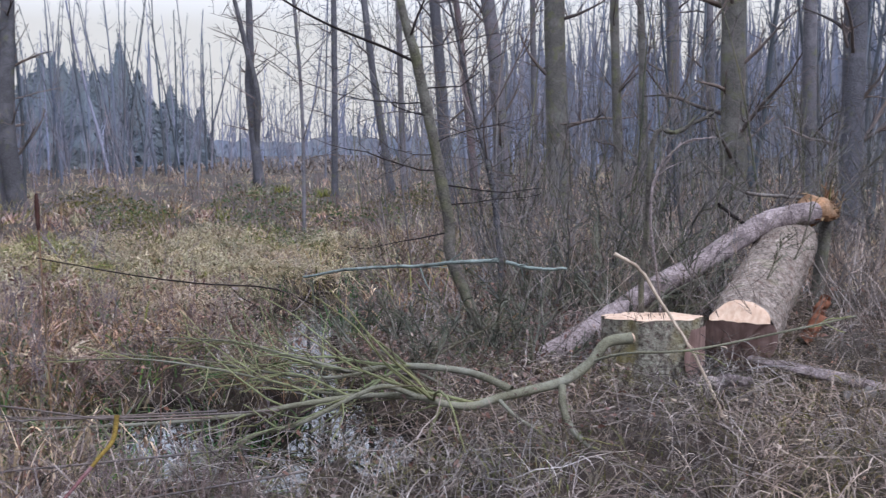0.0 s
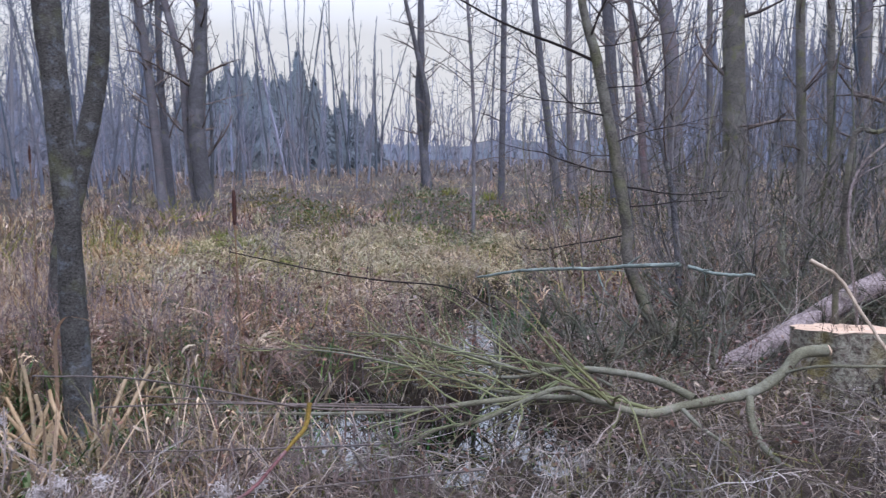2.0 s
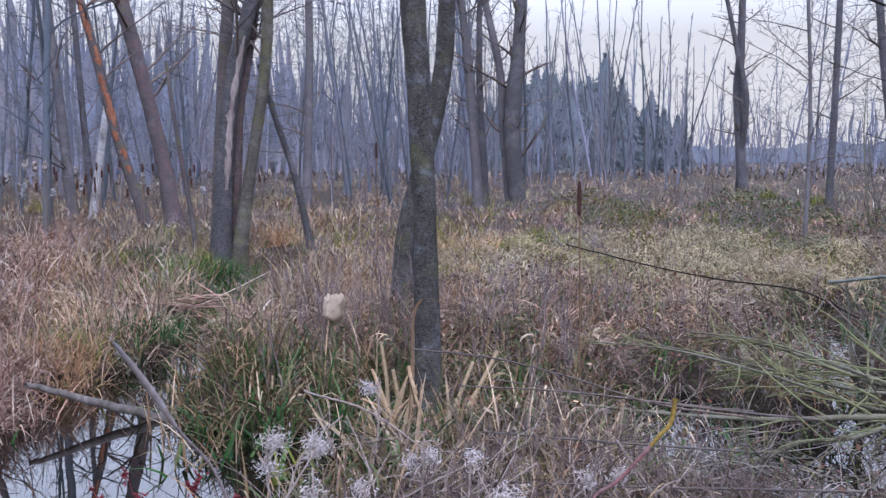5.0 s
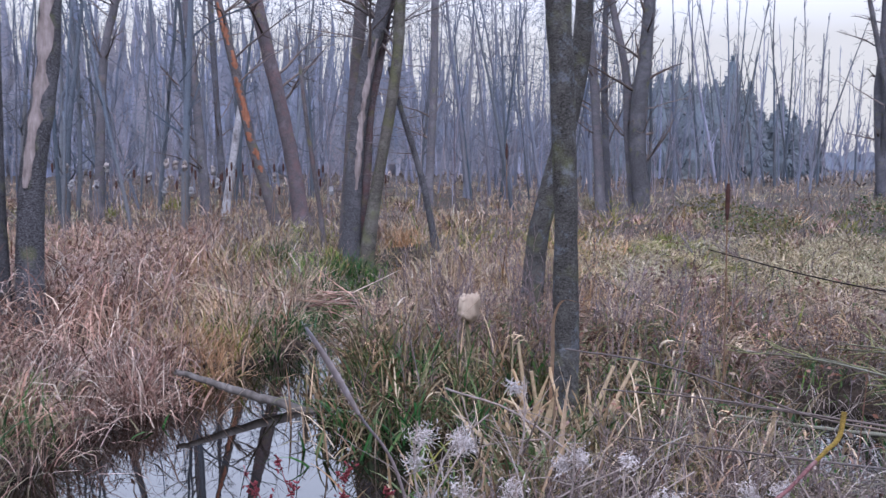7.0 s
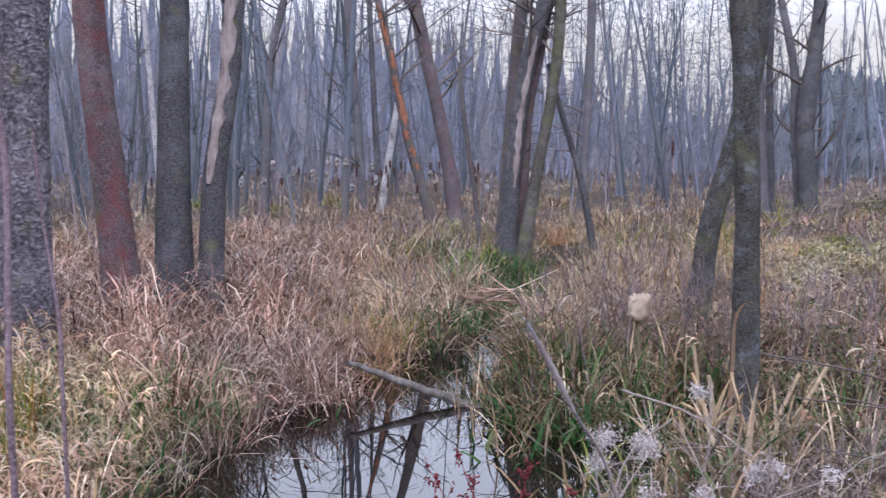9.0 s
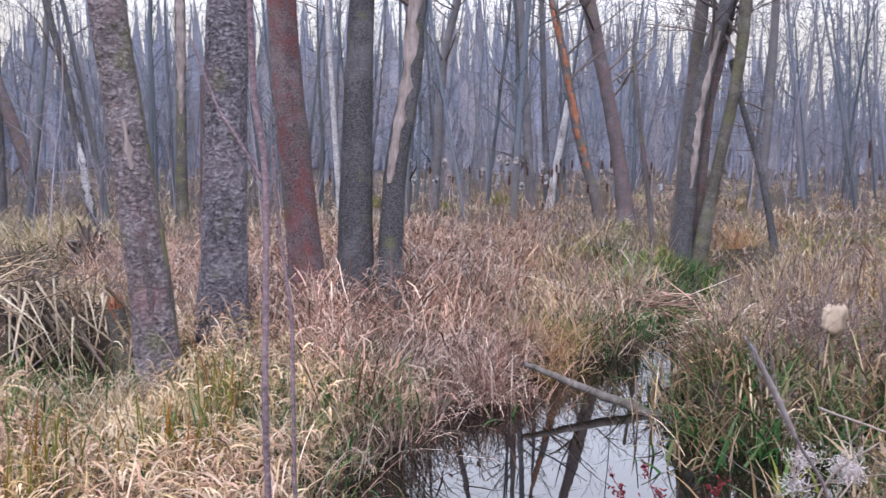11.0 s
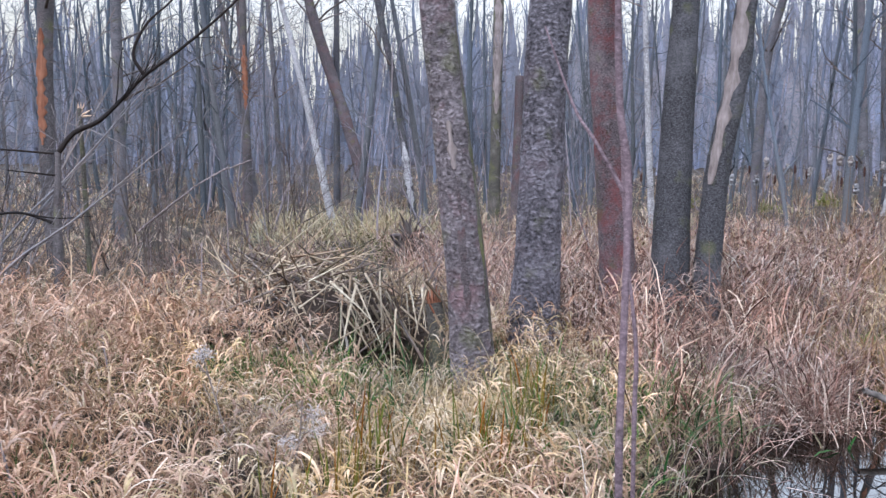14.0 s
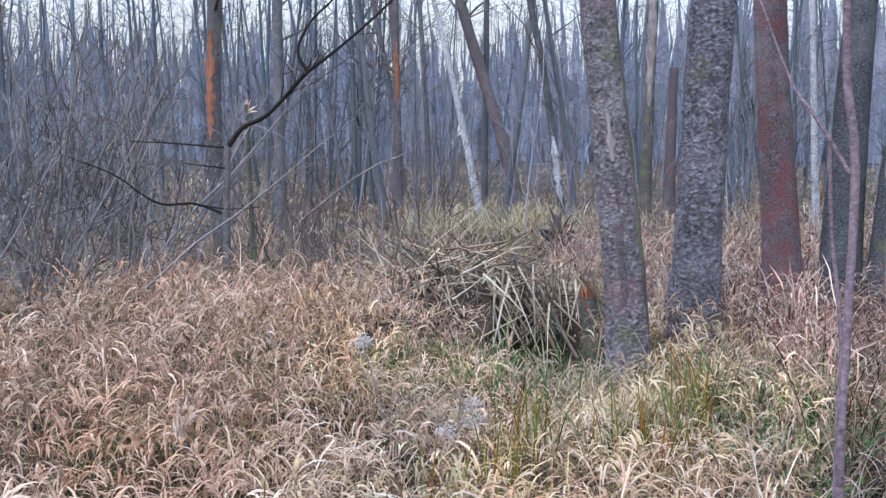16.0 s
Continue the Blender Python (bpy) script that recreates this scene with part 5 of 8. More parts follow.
stick("thin_twig", "long thin dark twig bent over the meadow", [(-2.64, 5.76, 0.99), (-2.07, 5.81, 0.87), (-1.62, 5.84, 0.80), (-1.13, 5.88, 0.75), (-0.8, 5.9, 0.6)], 0.004, 0.006, "black_twig", shoots=2)
stick("drift_log", "weathered grey log sloping into the stream", [(-5.06, 3.30, 0.28), (-4.95, 3.375, 0.245), (-4.76, 3.51, 0.17), (-4.5, 3.69, 0.075), (-4.3, 3.83, 0.0)], 0.016, 0.032, "drift", "log", 3, 0.12, 0.006, sides=14)
torn_ = thing("torn_reed", (-2.670, 3.610, 0.160), "snapped buff reed stalk with splayed torn leaves", "reeds")
part("stalk", [tubes(spline([(-2.670, 3.610, 0.100), (-2.686, 3.599, 0.300), (-2.692, 3.595, 0.349)], 10), np.linspace(0.017, 0.014, 10), 9)], "buff_reed", torn_)
for arm_ in ([(-2.695, 3.593, 0.349), (-2.733, 3.567, 0.478), (-2.762, 3.546, 0.573)], [(-2.695, 3.593, 0.349), (-2.716, 3.542, 0.444), (-2.739, 3.501, 0.516)], [(-2.700, 3.590, 0.321), (-2.711, 3.509, 0.406), (-2.735, 3.417, 0.460)], [(-2.677, 3.605, 0.319), (-2.617, 3.586, 0.397), (-2.553, 3.568, 0.454)]):
    part("torn_leaf", [rough_tube(spline(arm_, 16), np.linspace(0.011, 0.006, 16), 8, 0.0015)], "buff_reed", torn_)
torn_ = thing("torn_reed", (-2.539, 3.696, 0.151), "bent buff reed stalk snapped over at the top", "reeds")
for arm_ in ([(-2.539, 3.696, 0.151), (-2.547, 3.691, 0.269), (-2.591, 3.662, 0.442)], [(-2.611, 3.709, 0.429), (-2.633, 3.694, 0.516), (-2.640, 3.690, 0.573)], [(-2.540, 3.695, 0.254), (-2.491, 3.690, 0.242), (-2.445, 3.683, 0.233)]):
    part("torn_leaf", [rough_tube(spline(arm_, 16), np.linspace(0.011, 0.007, 16), 8, 0.0015)], "buff_reed", torn_)
seed_ = thing("seed_stalk", (-1.64, 1.45, float(ground_z(-1.64, 1.45))), "slanting weed stalk with a long fuzzy grey-lilac seed head", "weed")
sl_ = spline([(-1.670, 1.110, 1.260), (-1.669, 1.181, 1.165), (-1.660, 1.240, 1.070)], 40)
part("seed_head", [rough_tube(sl_, 0.0066 * np.sin(np.linspace(0.25, 2.8, 40)) ** 0.6, 12, 0.0012), curls(np.repeat(sl_, 5, 0), rng.uniform(0.008, 0.018, 200), rng.uniform(0.001, 0.0018, 200), rng.uniform(0, 6.3, 200), 4, strands=1)], "lilac_fuzz", seed_, "fuzzy grey-lilac seed head")
part("stem", [tubes(spline([(-1.660, 1.240, 1.070), (-1.651, 1.357, 0.899), (-1.644, 1.448, 0.516), (-1.644, 1.448, 0.1)], 24), np.linspace(0.003, 0.0036, 24), 7)], "weed", seed_)
willow_ = thing("willow_stick", (-1.37, 2.65, float(ground_z(-1.37, 2.65))), "slanting red stick with a yellow-barked bent top", "branch")
part("top", [rough_tube(spline([(-1.183, 3.141, 0.726), (-1.190, 3.107, 0.646), (-1.218, 3.065, 0.605), (-1.240, 3.025, 0.574)], 24), np.linspace(0.0105, 0.007, 24), 10, 0.0015)], "yellow_bark", willow_, "mossy yellow bark")
part("stem", [rough_tube(spline([(-1.240, 3.025, 0.574), (-1.267, 2.951, 0.537), (-1.288, 2.889, 0.507), (-1.306, 2.827, 0.491), (-1.344, 2.704, 0.446), (-1.374, 2.654, 0.100)], 24), np.linspace(0.007, 0.005, 24), 10, 0.001)], "red_bark", willow_, "reddish smooth bark")
stick("slab", "dark fallen bough lying before the felled log", [(2.3, 5.0, 0.22), (2.6, 4.9, 0.24), (3.0, 4.95, 0.27), (3.5, 5.1, 0.3)], 0.05, 0.04, "drift", "bough")
board = thing("wood_slab", (2.3, 5.35, float(ground_z(2.3, 5.35))), "split pinkish slab of wood lying before the felled log", "wood")
bv_, bf_ = rough_tube(spline([(1.98, 5.68, 0.29), (2.2, 5.46, 0.28), (2.42, 5.22, 0.26), (2.62, 5.02, 0.24)], 24), 0.085 * np.clip(np.sin(np.linspace(0.15, 3.0, 24)), 0.3, 1) ** 0.5, 12, 0.008)
mid_z_ = np.repeat(np.interp(np.linspace(0, 1, 24), [0, 1], [0.29, 0.24]), 12)
bv_[:, 2] = mid_z_ + (bv_[:, 2] - mid_z_) * 0.35
part("plank", [(bv_, bf_)], "pale_bark", board)
spar = np.stack([np.linspace(0.10, 0.52, 16)] * 9, 1)
sa_ = np.radians(np.linspace(-62, -18, 9))[None] + 0.08 * np.sin(spar * 14)
part("torn_side", [(np.stack([1.36 + 0.345 * np.cos(sa_), 5.78 + 0.345 * np.sin(sa_), spar], -1), np.stack([(np.arange(15)[:, None] * 9 + np.arange(8)).ravel() + q for q in (0, 1, 10, 9)], 1))], "cut_brown", stump, "reddish torn wood where the bark is gone")
stick("slab", "broken piece of yellowish wood by the stump", [(1.45, 5.15, 0.24), (1.6, 5.1, 0.29), (1.8, 5.1, 0.29)], 0.045, 0.034, "pale_bark", "wood")
stick("slab", "orange torn wood piece behind the log", [(2.62, 6.35, 0.25), (2.72, 6.4, 0.42), (2.78, 6.42, 0.55)], 0.05, 0.04, "orange", "wood")
stick("thin_twig", "pale bent twig before the dark wood", [(-8.95, -0.9, 0.9), (-8.92, -0.49, 1.23), (-8.92, -0.23, 1.40), (-8.91, 0.07, 1.52)], 0.010, 0.005, "pale_bark", shoots=3)

for foot_, tip_s in (((-6.55, -0.42, 0.15), (-7.05, -0.33, 0.98)), ((-5.35, -0.76, 0.15), (-5.6, -0.8, 0.66)), ((-8.6, -0.2, 0.15), (-8.9, -0.16, 1.15)), ((-8.1, 0.05, 0.15), (-8.3, 0.0, 1.0)), ((-6.9, -2.35, 0.15), (-6.7, -2.2, 0.9)), ((-4.2, -0.95, 0.15), (-4.3, -1.0, 0.55))):
    stick("dead_stalk", "thin dark red-brown weed stalk in the straw", [foot_, tuple(np.array(foot_) * 0.5 + np.array(tip_s) * 0.5 + (0.02, 0.03, 0)), tip_s], 0.007, 0.004, "weed", "weed", 5, 0.25, group="dark stalks in the straw", sides=6)

# the big green branch that was cut off the alder
limb = thing("cut_branch", (0.4, 4.5, float(ground_z(0.4, 4.5))), "felled olive-green alder branch sprawling over the puddles", "branch")
def bough_of(pts_, r0_, r1_l, shoots_, name_):
    p_ = spline(pts_, 7 * len(pts_))
    rr_ = np.linspace(r0_, r1_l, len(p_))
    arm_ = part(name_, [rough_tube(p_, rr_, 14, r0_ * 0.07)], "green_bark", limb)
    a0_ = p_[-1] - p_[0]
    q_, s_l = offshoots(p_[None], rr_[None], shoots_, 0.4, 0.02, 0.42, 0.3, 7, 0.34, 0.15)
    for i in range(shoots_):
        q2_, s2_ = offshoots(q_[i : i + 1], s_l[i : i + 1], 3, 0.4, 0.05, 0.5, 0.2, 5, 0.2)
        part("twig", [tubes(q_[i : i + 1], np.maximum(s_l[i : i + 1] * 0.9, 0.003), 5), tubes(q2_, np.maximum(s2_, 0.002), 4)], "green_twig", arm_)


bough_of([(1.03, 4.82, 0.62), (0.89, 4.80, 0.60), (0.79, 4.73, 0.51), (0.63, 4.61, 0.44), (0.41, 4.48, 0.42), (0.27, 4.47, 0.39), (0.13, 4.40, 0.37), (-0.01, 4.39, 0.39), (-0.15, 4.38, 0.43), (-0.43, 4.40, 0.43), (-0.72, 4.37, 0.40), (-1.00, 4.34, 0.36), (-1.28, 4.31, 0.34), (-1.59, 4.28, 0.33), (-2.1, 4.2, 0.34)], 0.031, 0.006, 17, "main_limb")
bough_of([(0.34, 4.48, 0.43), (0.22, 4.57, 0.47), (0.08, 4.66, 0.49), (-0.16, 4.69, 0.51), (-0.31, 4.72, 0.50), (-0.53, 4.80, 0.46), (-0.81, 4.98, 0.47), (-1.12, 5.25, 0.50), (-1.47, 5.52, 0.48), (-1.81, 5.78, 0.42)], 0.022, 0.005, 24, "limb")
bough_of([(0.61, 4.55, 0.43), (0.61, 4.44, 0.32), (0.66, 4.28, 0.24), (0.81, 4.19, 0.16), (1.01, 4.10, 0.08)], 0.02, 0.012, 4, "limb")
bough_of([(-0.14, 4.38, 0.43), (-0.29, 4.32, 0.50), (-0.42, 4.21, 0.49), (-0.67, 4.07, 0.40), (-0.88, 4.05, 0.35), (-1.02, 3.93, 0.29), (-1.3, 3.8, 0.2)], 0.014, 0.006, 10, "limb")
bough_of([(0.27, 4.47, 0.39), (0.36, 4.37, 0.32), (0.47, 4.27, 0.27), (0.6, 4.15, 0.18)], 0.012, 0.006, 4, "limb")
bough_of([(-0.31, 4.72, 0.50), (-0.6, 4.7, 0.45), (-0.95, 4.85, 0.44), (-1.4, 5.0, 0.48), (-1.9, 5.1, 0.50)], 0.011, 0.003, 18, "limb")
bough_of([(-0.53, 4.80, 0.46), (-0.8, 4.75, 0.55), (-1.2, 4.95, 0.6), (-1.7, 5.3, 0.55)], 0.010, 0.003, 15, "limb")
bough_of([(-0.43, 4.40, 0.43), (-0.7, 4.55, 0.42), (-1.1, 4.62, 0.5), (-1.6, 4.7, 0.56), (-2.1, 4.75, 0.55)], 0.010, 0.003, 15, "limb")
bough_of([(0.79, 4.73, 0.51), (0.95, 4.62, 0.58), (1.3, 4.6, 0.6), (1.8, 4.65, 0.68), (2.2, 4.7, 0.75)], 0.008, 0.005, 4, "limb")
ce_, cf_ = tubes(np.array([(1.03, 4.82, 0.62), (1.037, 4.822, 0.622)]), np.array([0.0295, 0.027]), 14)
part("cut_end", [(ce_, cf_), disc(ce_[-14:], ce_[-14:].mean(0), 3, 0.0005)], "cut", limb, "pale sawn end")
for pts_ in ([(-1.99, 2.66, 0.92), (-1.79, 2.93, 0.85), (-1.61, 3.30, 0.71), (-1.40, 3.69, 0.54), (-1.1, 4.1, 0.42)], [(-2.16, 3.3, 0.62), (-1.7, 3.5, 0.6), (-1.2, 3.8, 0.52), (-0.8, 4.2, 0.42)], [(-2.3, 3.9, 0.5), (-1.7, 4.0, 0.46), (-1.1, 4.2, 0.42)], [(-2.1, 3.4, 0.4), (-1.6, 3.45, 0.42), (-1.0, 3.8, 0.36)], [(-1.8, 3.0, 0.36), (-1.3, 3.2, 0.36), (-0.6, 3.7, 0.3)]):
    stick("thin_twig", "long thin olive-brown twig reaching over the weeds", pts_, 0.003, 0.0055, "twig", shoots=3, ratio=0.2, group="long twigs over the weeds", sides=6)


# ---- plants that stand out ----
def disc_end(rim):
    """A slanting cut over the end of a stalk."""
    mid = rim.mean(0)
    n = len(rim)
    v = np.concatenate([rim, [mid]])
    return v, np.array([(i, (i + 1) % n, n) for i in range(n)])


def cattail(x, y, top, length, radius, label, fluffy=False, lean=(0, 0)):
    ob = thing("cattail", (x, y, float(ground_z(x, y))), label, "cattail", "cattails of the marsh")
    z0 = float(ground_z(x, y)) - 0.02
    foot = np.array((x - lean[0], y - lean[1], z0))
    tip = np.array((x, y, top))
    part("stalk", [tubes(np.stack([foot, foot * 0.5 + tip * 0.5 + (0.01, 0.0, 0), tip - (0, 0, length), tip + (0, 0, 0.06)]), np.array([0.006, 0.005, 0.004, 0.0015]), 6)], "reed", ob)
    u = np.linspace(0, 1, 12)
    prof = radius * np.clip(np.sin(np.pi * (u * 0.94 + 0.03)) ** 0.25, 0.2, 1)
    v, f = tubes(np.stack([tip - np.array((0, 0, length)) * (1 - t) for t in u]), prof, 14)
    if fluffy:
        v = v + rng.normal(0, radius * 0.5, v.shape)
    part("spike", [(v, f)], "fluff" if fluffy else "spike", ob, "burst fluffy seed head" if fluffy else "brown seed spike")
    return ob


cattail(-2.2, 4.85, 1.45, 0.20, 0.0135, "single brown cattail spike on a thin stalk")
cattail(-5.53, 7.77, 1.76, 0.165, 0.0135, "brown cattail spike standing in the marsh")
for i in range(46):
    x_, y_ = (-15.4 + 3.6 * rng.uniform(0, 1) + rng.normal(0, 0.5), 0)
    y_ = 8.9 + (x_ + 15.4) * 0.66 + rng.normal(0, 1.0)
    cattail(x_, y_, 1.30 + rng.uniform(-0.2, 0.35), 0.15, 0.02 if i % 3 else 0.03, "cattail with a burst white seed head" if i % 3 == 0 else "brown cattail in the far reed bed", i % 3 == 0, tuple(rng.normal(0, 0.08, 2)))


def fluffy_weed(x, y, top, size, label="dead weed stem with grey-white seed fluff"):
    """A withered stem that forks into bleached twigs with tatters of down."""
    g = float(ground_z(x, y))
    ob = thing("fluffy_weed", (x, y, g), label, "weed", "withered weeds with seed fluff")
    tip = np.array((x, y, top))
    foot = np.array((x + rng.normal(0, 0.16), y + rng.normal(0, 0.16), g - 0.02))
    st_ = spline([foot, foot * 0.5 + tip * 0.5 + rng.normal(0, 0.03, 3), tip], 12)
    fork, fr = offshoots(st_[None], np.full((1, 12), 0.004), 9, 0.9, 0.25, 0.36, 0.45, 6, 0.4)
    fine, nr = offshoots(fork, fr, 4, 0.8, 0.2, 0.45, 0.3, 4, 0.4)
    part("stem", [tubes(st_, np.linspace(0.005, 0.003, 12), 6), tubes(fork, np.maximum(fr, 0.0016), 4), tubes(fine, np.maximum(nr, 0.001), 3)], "bone", ob)
    heads = rng.choice(len(fork), rng.integers(1, 4), replace=False)
    for h in heads:
        n = int(rng.integers(110, 230))
        mid = fork[h, 5] + (tip - fork[h, 5]) * rng.uniform(0, 0.5)
        c = mid + rng.normal(0, 1, (n, 3)) * size * rng.uniform(0.25, 0.6, 3) + (0, 0, -0.3 * size)
        pull = fork[h, rng.integers(3, 6, n)]
        c = c + (pull - c) * rng.uniform(0, 0.6, n)[:, None]
        w = rng.normal(0, 1, (n, 3))
        q, _ = sprays(c, w, rng.uniform(0.008, 0.024, n), np.full(n, 0.001), 3, 0.5)
        sd = np.cross(w, rng.normal(0, 1, (n, 3)))
        sd /= np.linalg.norm(sd, axis=1, keepdims=True)
        part("seed_fluff", [ribbons(q, np.full((n, 3), 0.0034), sd)], "fluff", ob, "tatter of grey-white seed down", smooth=False, kind="stuff")


for x_, y_, z_ in ((-2.41, 2.82, 0.58), (-1.72, 2.59, 0.60), (-1.95, 2.67, 0.62), (-2.36, 3.00, 0.70), (-1.50, 2.49, 0.56), (-2.20, 2.35, 0.55), (-1.35, 2.98, 0.60), (-2.53, 2.52, 0.60), (-2.30, 2.50, 0.55), (-2.02, 2.40, 0.52), (-1.33, 2.73, 0.62), (-1.51, 2.42, 0.55), (-1.8, 2.2, 0.5), (-2.15, 2.1, 0.48), (-1.2, 2.4, 0.48), (-2.6, 2.9, 0.6), (-1.9, 2.35, 0.46), (-4.3, 0.1, 0.62), (-4.9, -0.3, 0.72)):
    fluffy_weed(x_, y_, z_, 0.06)
for a_, b_, r_ in (((-2.94, 3.25, 0.51), (-2.1, 3.01, 0.40), 0.006), ((-2.5, 3.1, 0.16), (-2.15, 2.75, 0.62), 0.005), ((-2.9, 2.9, 0.2), (-2.2, 2.9, 0.5), 0.004), ((-1.9, 2.2, 0.2), (-1.55, 2.75, 0.55), 0.004), ((-2.3, 2.4, 0.14), (-1.8, 2.85, 0.5), 0.005), ((-1.7, 2.2, 0.35), (-1.2, 2.5, 0.42), 0.004), ((-2.0, 2.5, 0.2), (-2.45, 2.9, 0.55), 0.004), ((-1.4, 2.3, 0.2), (-1.75, 2.7, 0.5), 0.004)):
    a_, b_ = np.array(a_), np.array(b_)
    stick("dead_stalk", "bleached forked weed stalk leaning over the reeds", [a_, a_ * 0.5 + b_ * 0.5 + (0.02, 0, 0.05), b_], r_, r_ * 0.6, "bone", "weed", 9, 0.4, 0.0014, "bleached stalks by the path", 6)
for a_, b_ in (((-2.60, 3.93, 0.08), (-2.41, 4.21, 0.57)), ((-2.66, 3.95, 0.08), (-2.55, 4.2, 0.50)), ((-2.5, 3.8, 0.1), (-2.35, 3.85, 0.42)), ((-2.9, 4.0, 0.08), (-2.92, 3.98, 0.46)), ((-3.1, 4.2, 0.05), (-3.14, 4.2, 0.55)), ((-1.75, 4.1, 0.1), (-1.7, 4.15, 0.42)), ((-1.95, 3.7, 0.1), (-1.85, 3.75, 0.4))):
    stub_ = thing("cut_reed", (a_[0], a_[1], float(ground_z(a_[0], a_[1]))), "thick buff reed stalk cut off slanting", "reed", "cut reed stalks")
    cv_, cf_ = tubes(spline([a_, np.array(a_) * 0.5 + np.array(b_) * 0.5 + (0.01, 0.01, 0), b_], 8), np.linspace(0.013, 0.010, 8), 7)
    part("stalk", [(cv_ * 1.0, cf_), disc_end(cv_[-7:])], "dry_leaf", stub_)

dead_leaf = thing("torn_stub", (-3.75, 4.57, float(ground_z(-3.75, 4.57))), "pale fibrous torn stub on a green stem", "stub")
part("stem", [tubes(spline([(-3.72, 4.54, 0.05), (-3.73, 4.55, 0.30), (-3.75, 4.57, 0.58)], 10), np.full(10, 0.016), 10)], "bramble_leaf", dead_leaf, "green stem")
hv_, hf_ = tubes(spline([(-3.75, 4.57, 0.555), (-3.75, 4.575, 0.60), (-3.745, 4.58, 0.68), (-3.75, 4.58, 0.725)], 14), np.array([0.03, 0.05, 0.06, 0.062, 0.065, 0.067, 0.068, 0.068, 0.067, 0.066, 0.066, 0.064, 0.060, 0.05]), 18)
hv_ = hv_ + np.array([noise.noise_vector(Vector(q) * 38) + 0.6 * noise.noise_vector(Vector(q) * 90) for q in hv_]) * 0.017
part("torn_head", [(hv_, hf_), disc(hv_[-18:], hv_[-18:].mean(0) - (0, 0, 0.02), 5, 0.006)], "buff", dead_leaf, "pale torn fibrous head")


def leaf_tuft(x, y, count, h, w, material, label, spread=0.08, bend=(0.5, 0.9), name="reed_tuft", group="", category="plant"):
    g = float(ground_z(x, y))
    ob = thing(name, (x, y, g), label, category, group)
    xy = np.array((x, y)) + rng.normal(0, spread, (count, 2))
    part("leaves", [blades(xy, np.full(count, max(g, 0.0) - 0.02), rng.uniform(0.55, 1.0, count) * h, np.full(count, w), bend, 7)], material, ob, smooth=False, kind="stuff")
    return ob


leaf_tuft(-2.70, 3.60, 15, 0.52, 0.042, "dry_leaf", "buff broken iris leaves in a fan", 0.05, (0.8, 0.45), "dry_leaf_tuft")
leaf_tuft(-2.9, 3.75, 10, 0.5, 0.036, "dry_leaf", "buff iris leaves bent over beside the alder", 0.06, (0.9, 1.2), "dry_leaf_tuft")
leaf_tuft(-2.45, 3.75, 9, 0.5, 0.022, "dry_leaf", "buff dry reed leaves by the alder", 0.08, (0.3, 0.8), "dry_leaf_tuft")
leaf_tuft(-2.3, 3.15, 14, 0.55, 0.018, "reed", "straw-coloured broken reeds leaning together", 0.1, (0.8, 0.3), "dry_leaf_tuft")
bl_ = thing("bent_leaf", (-2.74, 3.94, float(ground_z(-2.74, 3.94))), "tall pale bent reed leaf before the alder", "leaf")
bp_ = spline([(-2.78, 3.93, 0.1), (-2.77, 3.94, 0.55), (-2.77, 3.95, 0.76), (-2.735, 3.975, 0.855), (-2.68, 4.02, 0.85), (-2.64, 4.05, 0.83)], 24)
part("blade", [ribbons(bp_[None], np.linspace(0.022, 0.008, 24)[None], np.array([(0.8, 0.6, 0.0)]))], "reed", bl_, smooth=False)
TUFT = "tuft of fresh green sedge by the water"
def sedge_tuft(x_, y_, n_, h_, m_):
    leaf_tuft(x_, y_, n_ if m_ != "amber" else n_ // 3 + 8, h_, 0.009 if m_ == "amber" else (0.013 if n_ > 26 else 0.018), m_, TUFT if m_ == "green" else ("amber and green rush tuft in the straw" if m_ == "amber" else "olive sedge tussock in the marsh"), 0.075 if m_ == "amber" else (0.12 if n_ > 26 else 0.07), (0.14, 0.45) if m_ == "amber" else (0.6, 1.7), "sedge_tuft", "sedge tufts")


for tuft_ in (
    (-6.75, 6.75, 110, 0.38, "green"), (-7.1, 6.6, 60, 0.34, "green"), (-7.4, 7.2, 70, 0.4, "green"), (-5.9, 4.9, 60, 0.36, "green"),
    (-6.1, 5.2, 50, 0.34, "green"), (-7.9, 8.2, 80, 0.42, "green"), (-8.6, 8.4, 60, 0.4, "olive"), (-9.0, 8.9, 70, 0.4, "olive"),
    (-3.5, 3.62, 20, 0.40, "green"), (-3.25, 3.95, 20, 0.48, "green"), (-3.75, 3.75, 22, 0.34, "green"), (-4.0, 3.75, 20, 0.32, "green"),
    (-2.9, 3.75, 16, 0.42, "green"), (-3.1, 3.35, 14, 0.30, "olive"), (-3.55, 3.3, 14, 0.26, "green"), (-2.55, 4.25, 16, 0.4, "green"),
):
    sedge_tuft(*tuft_)
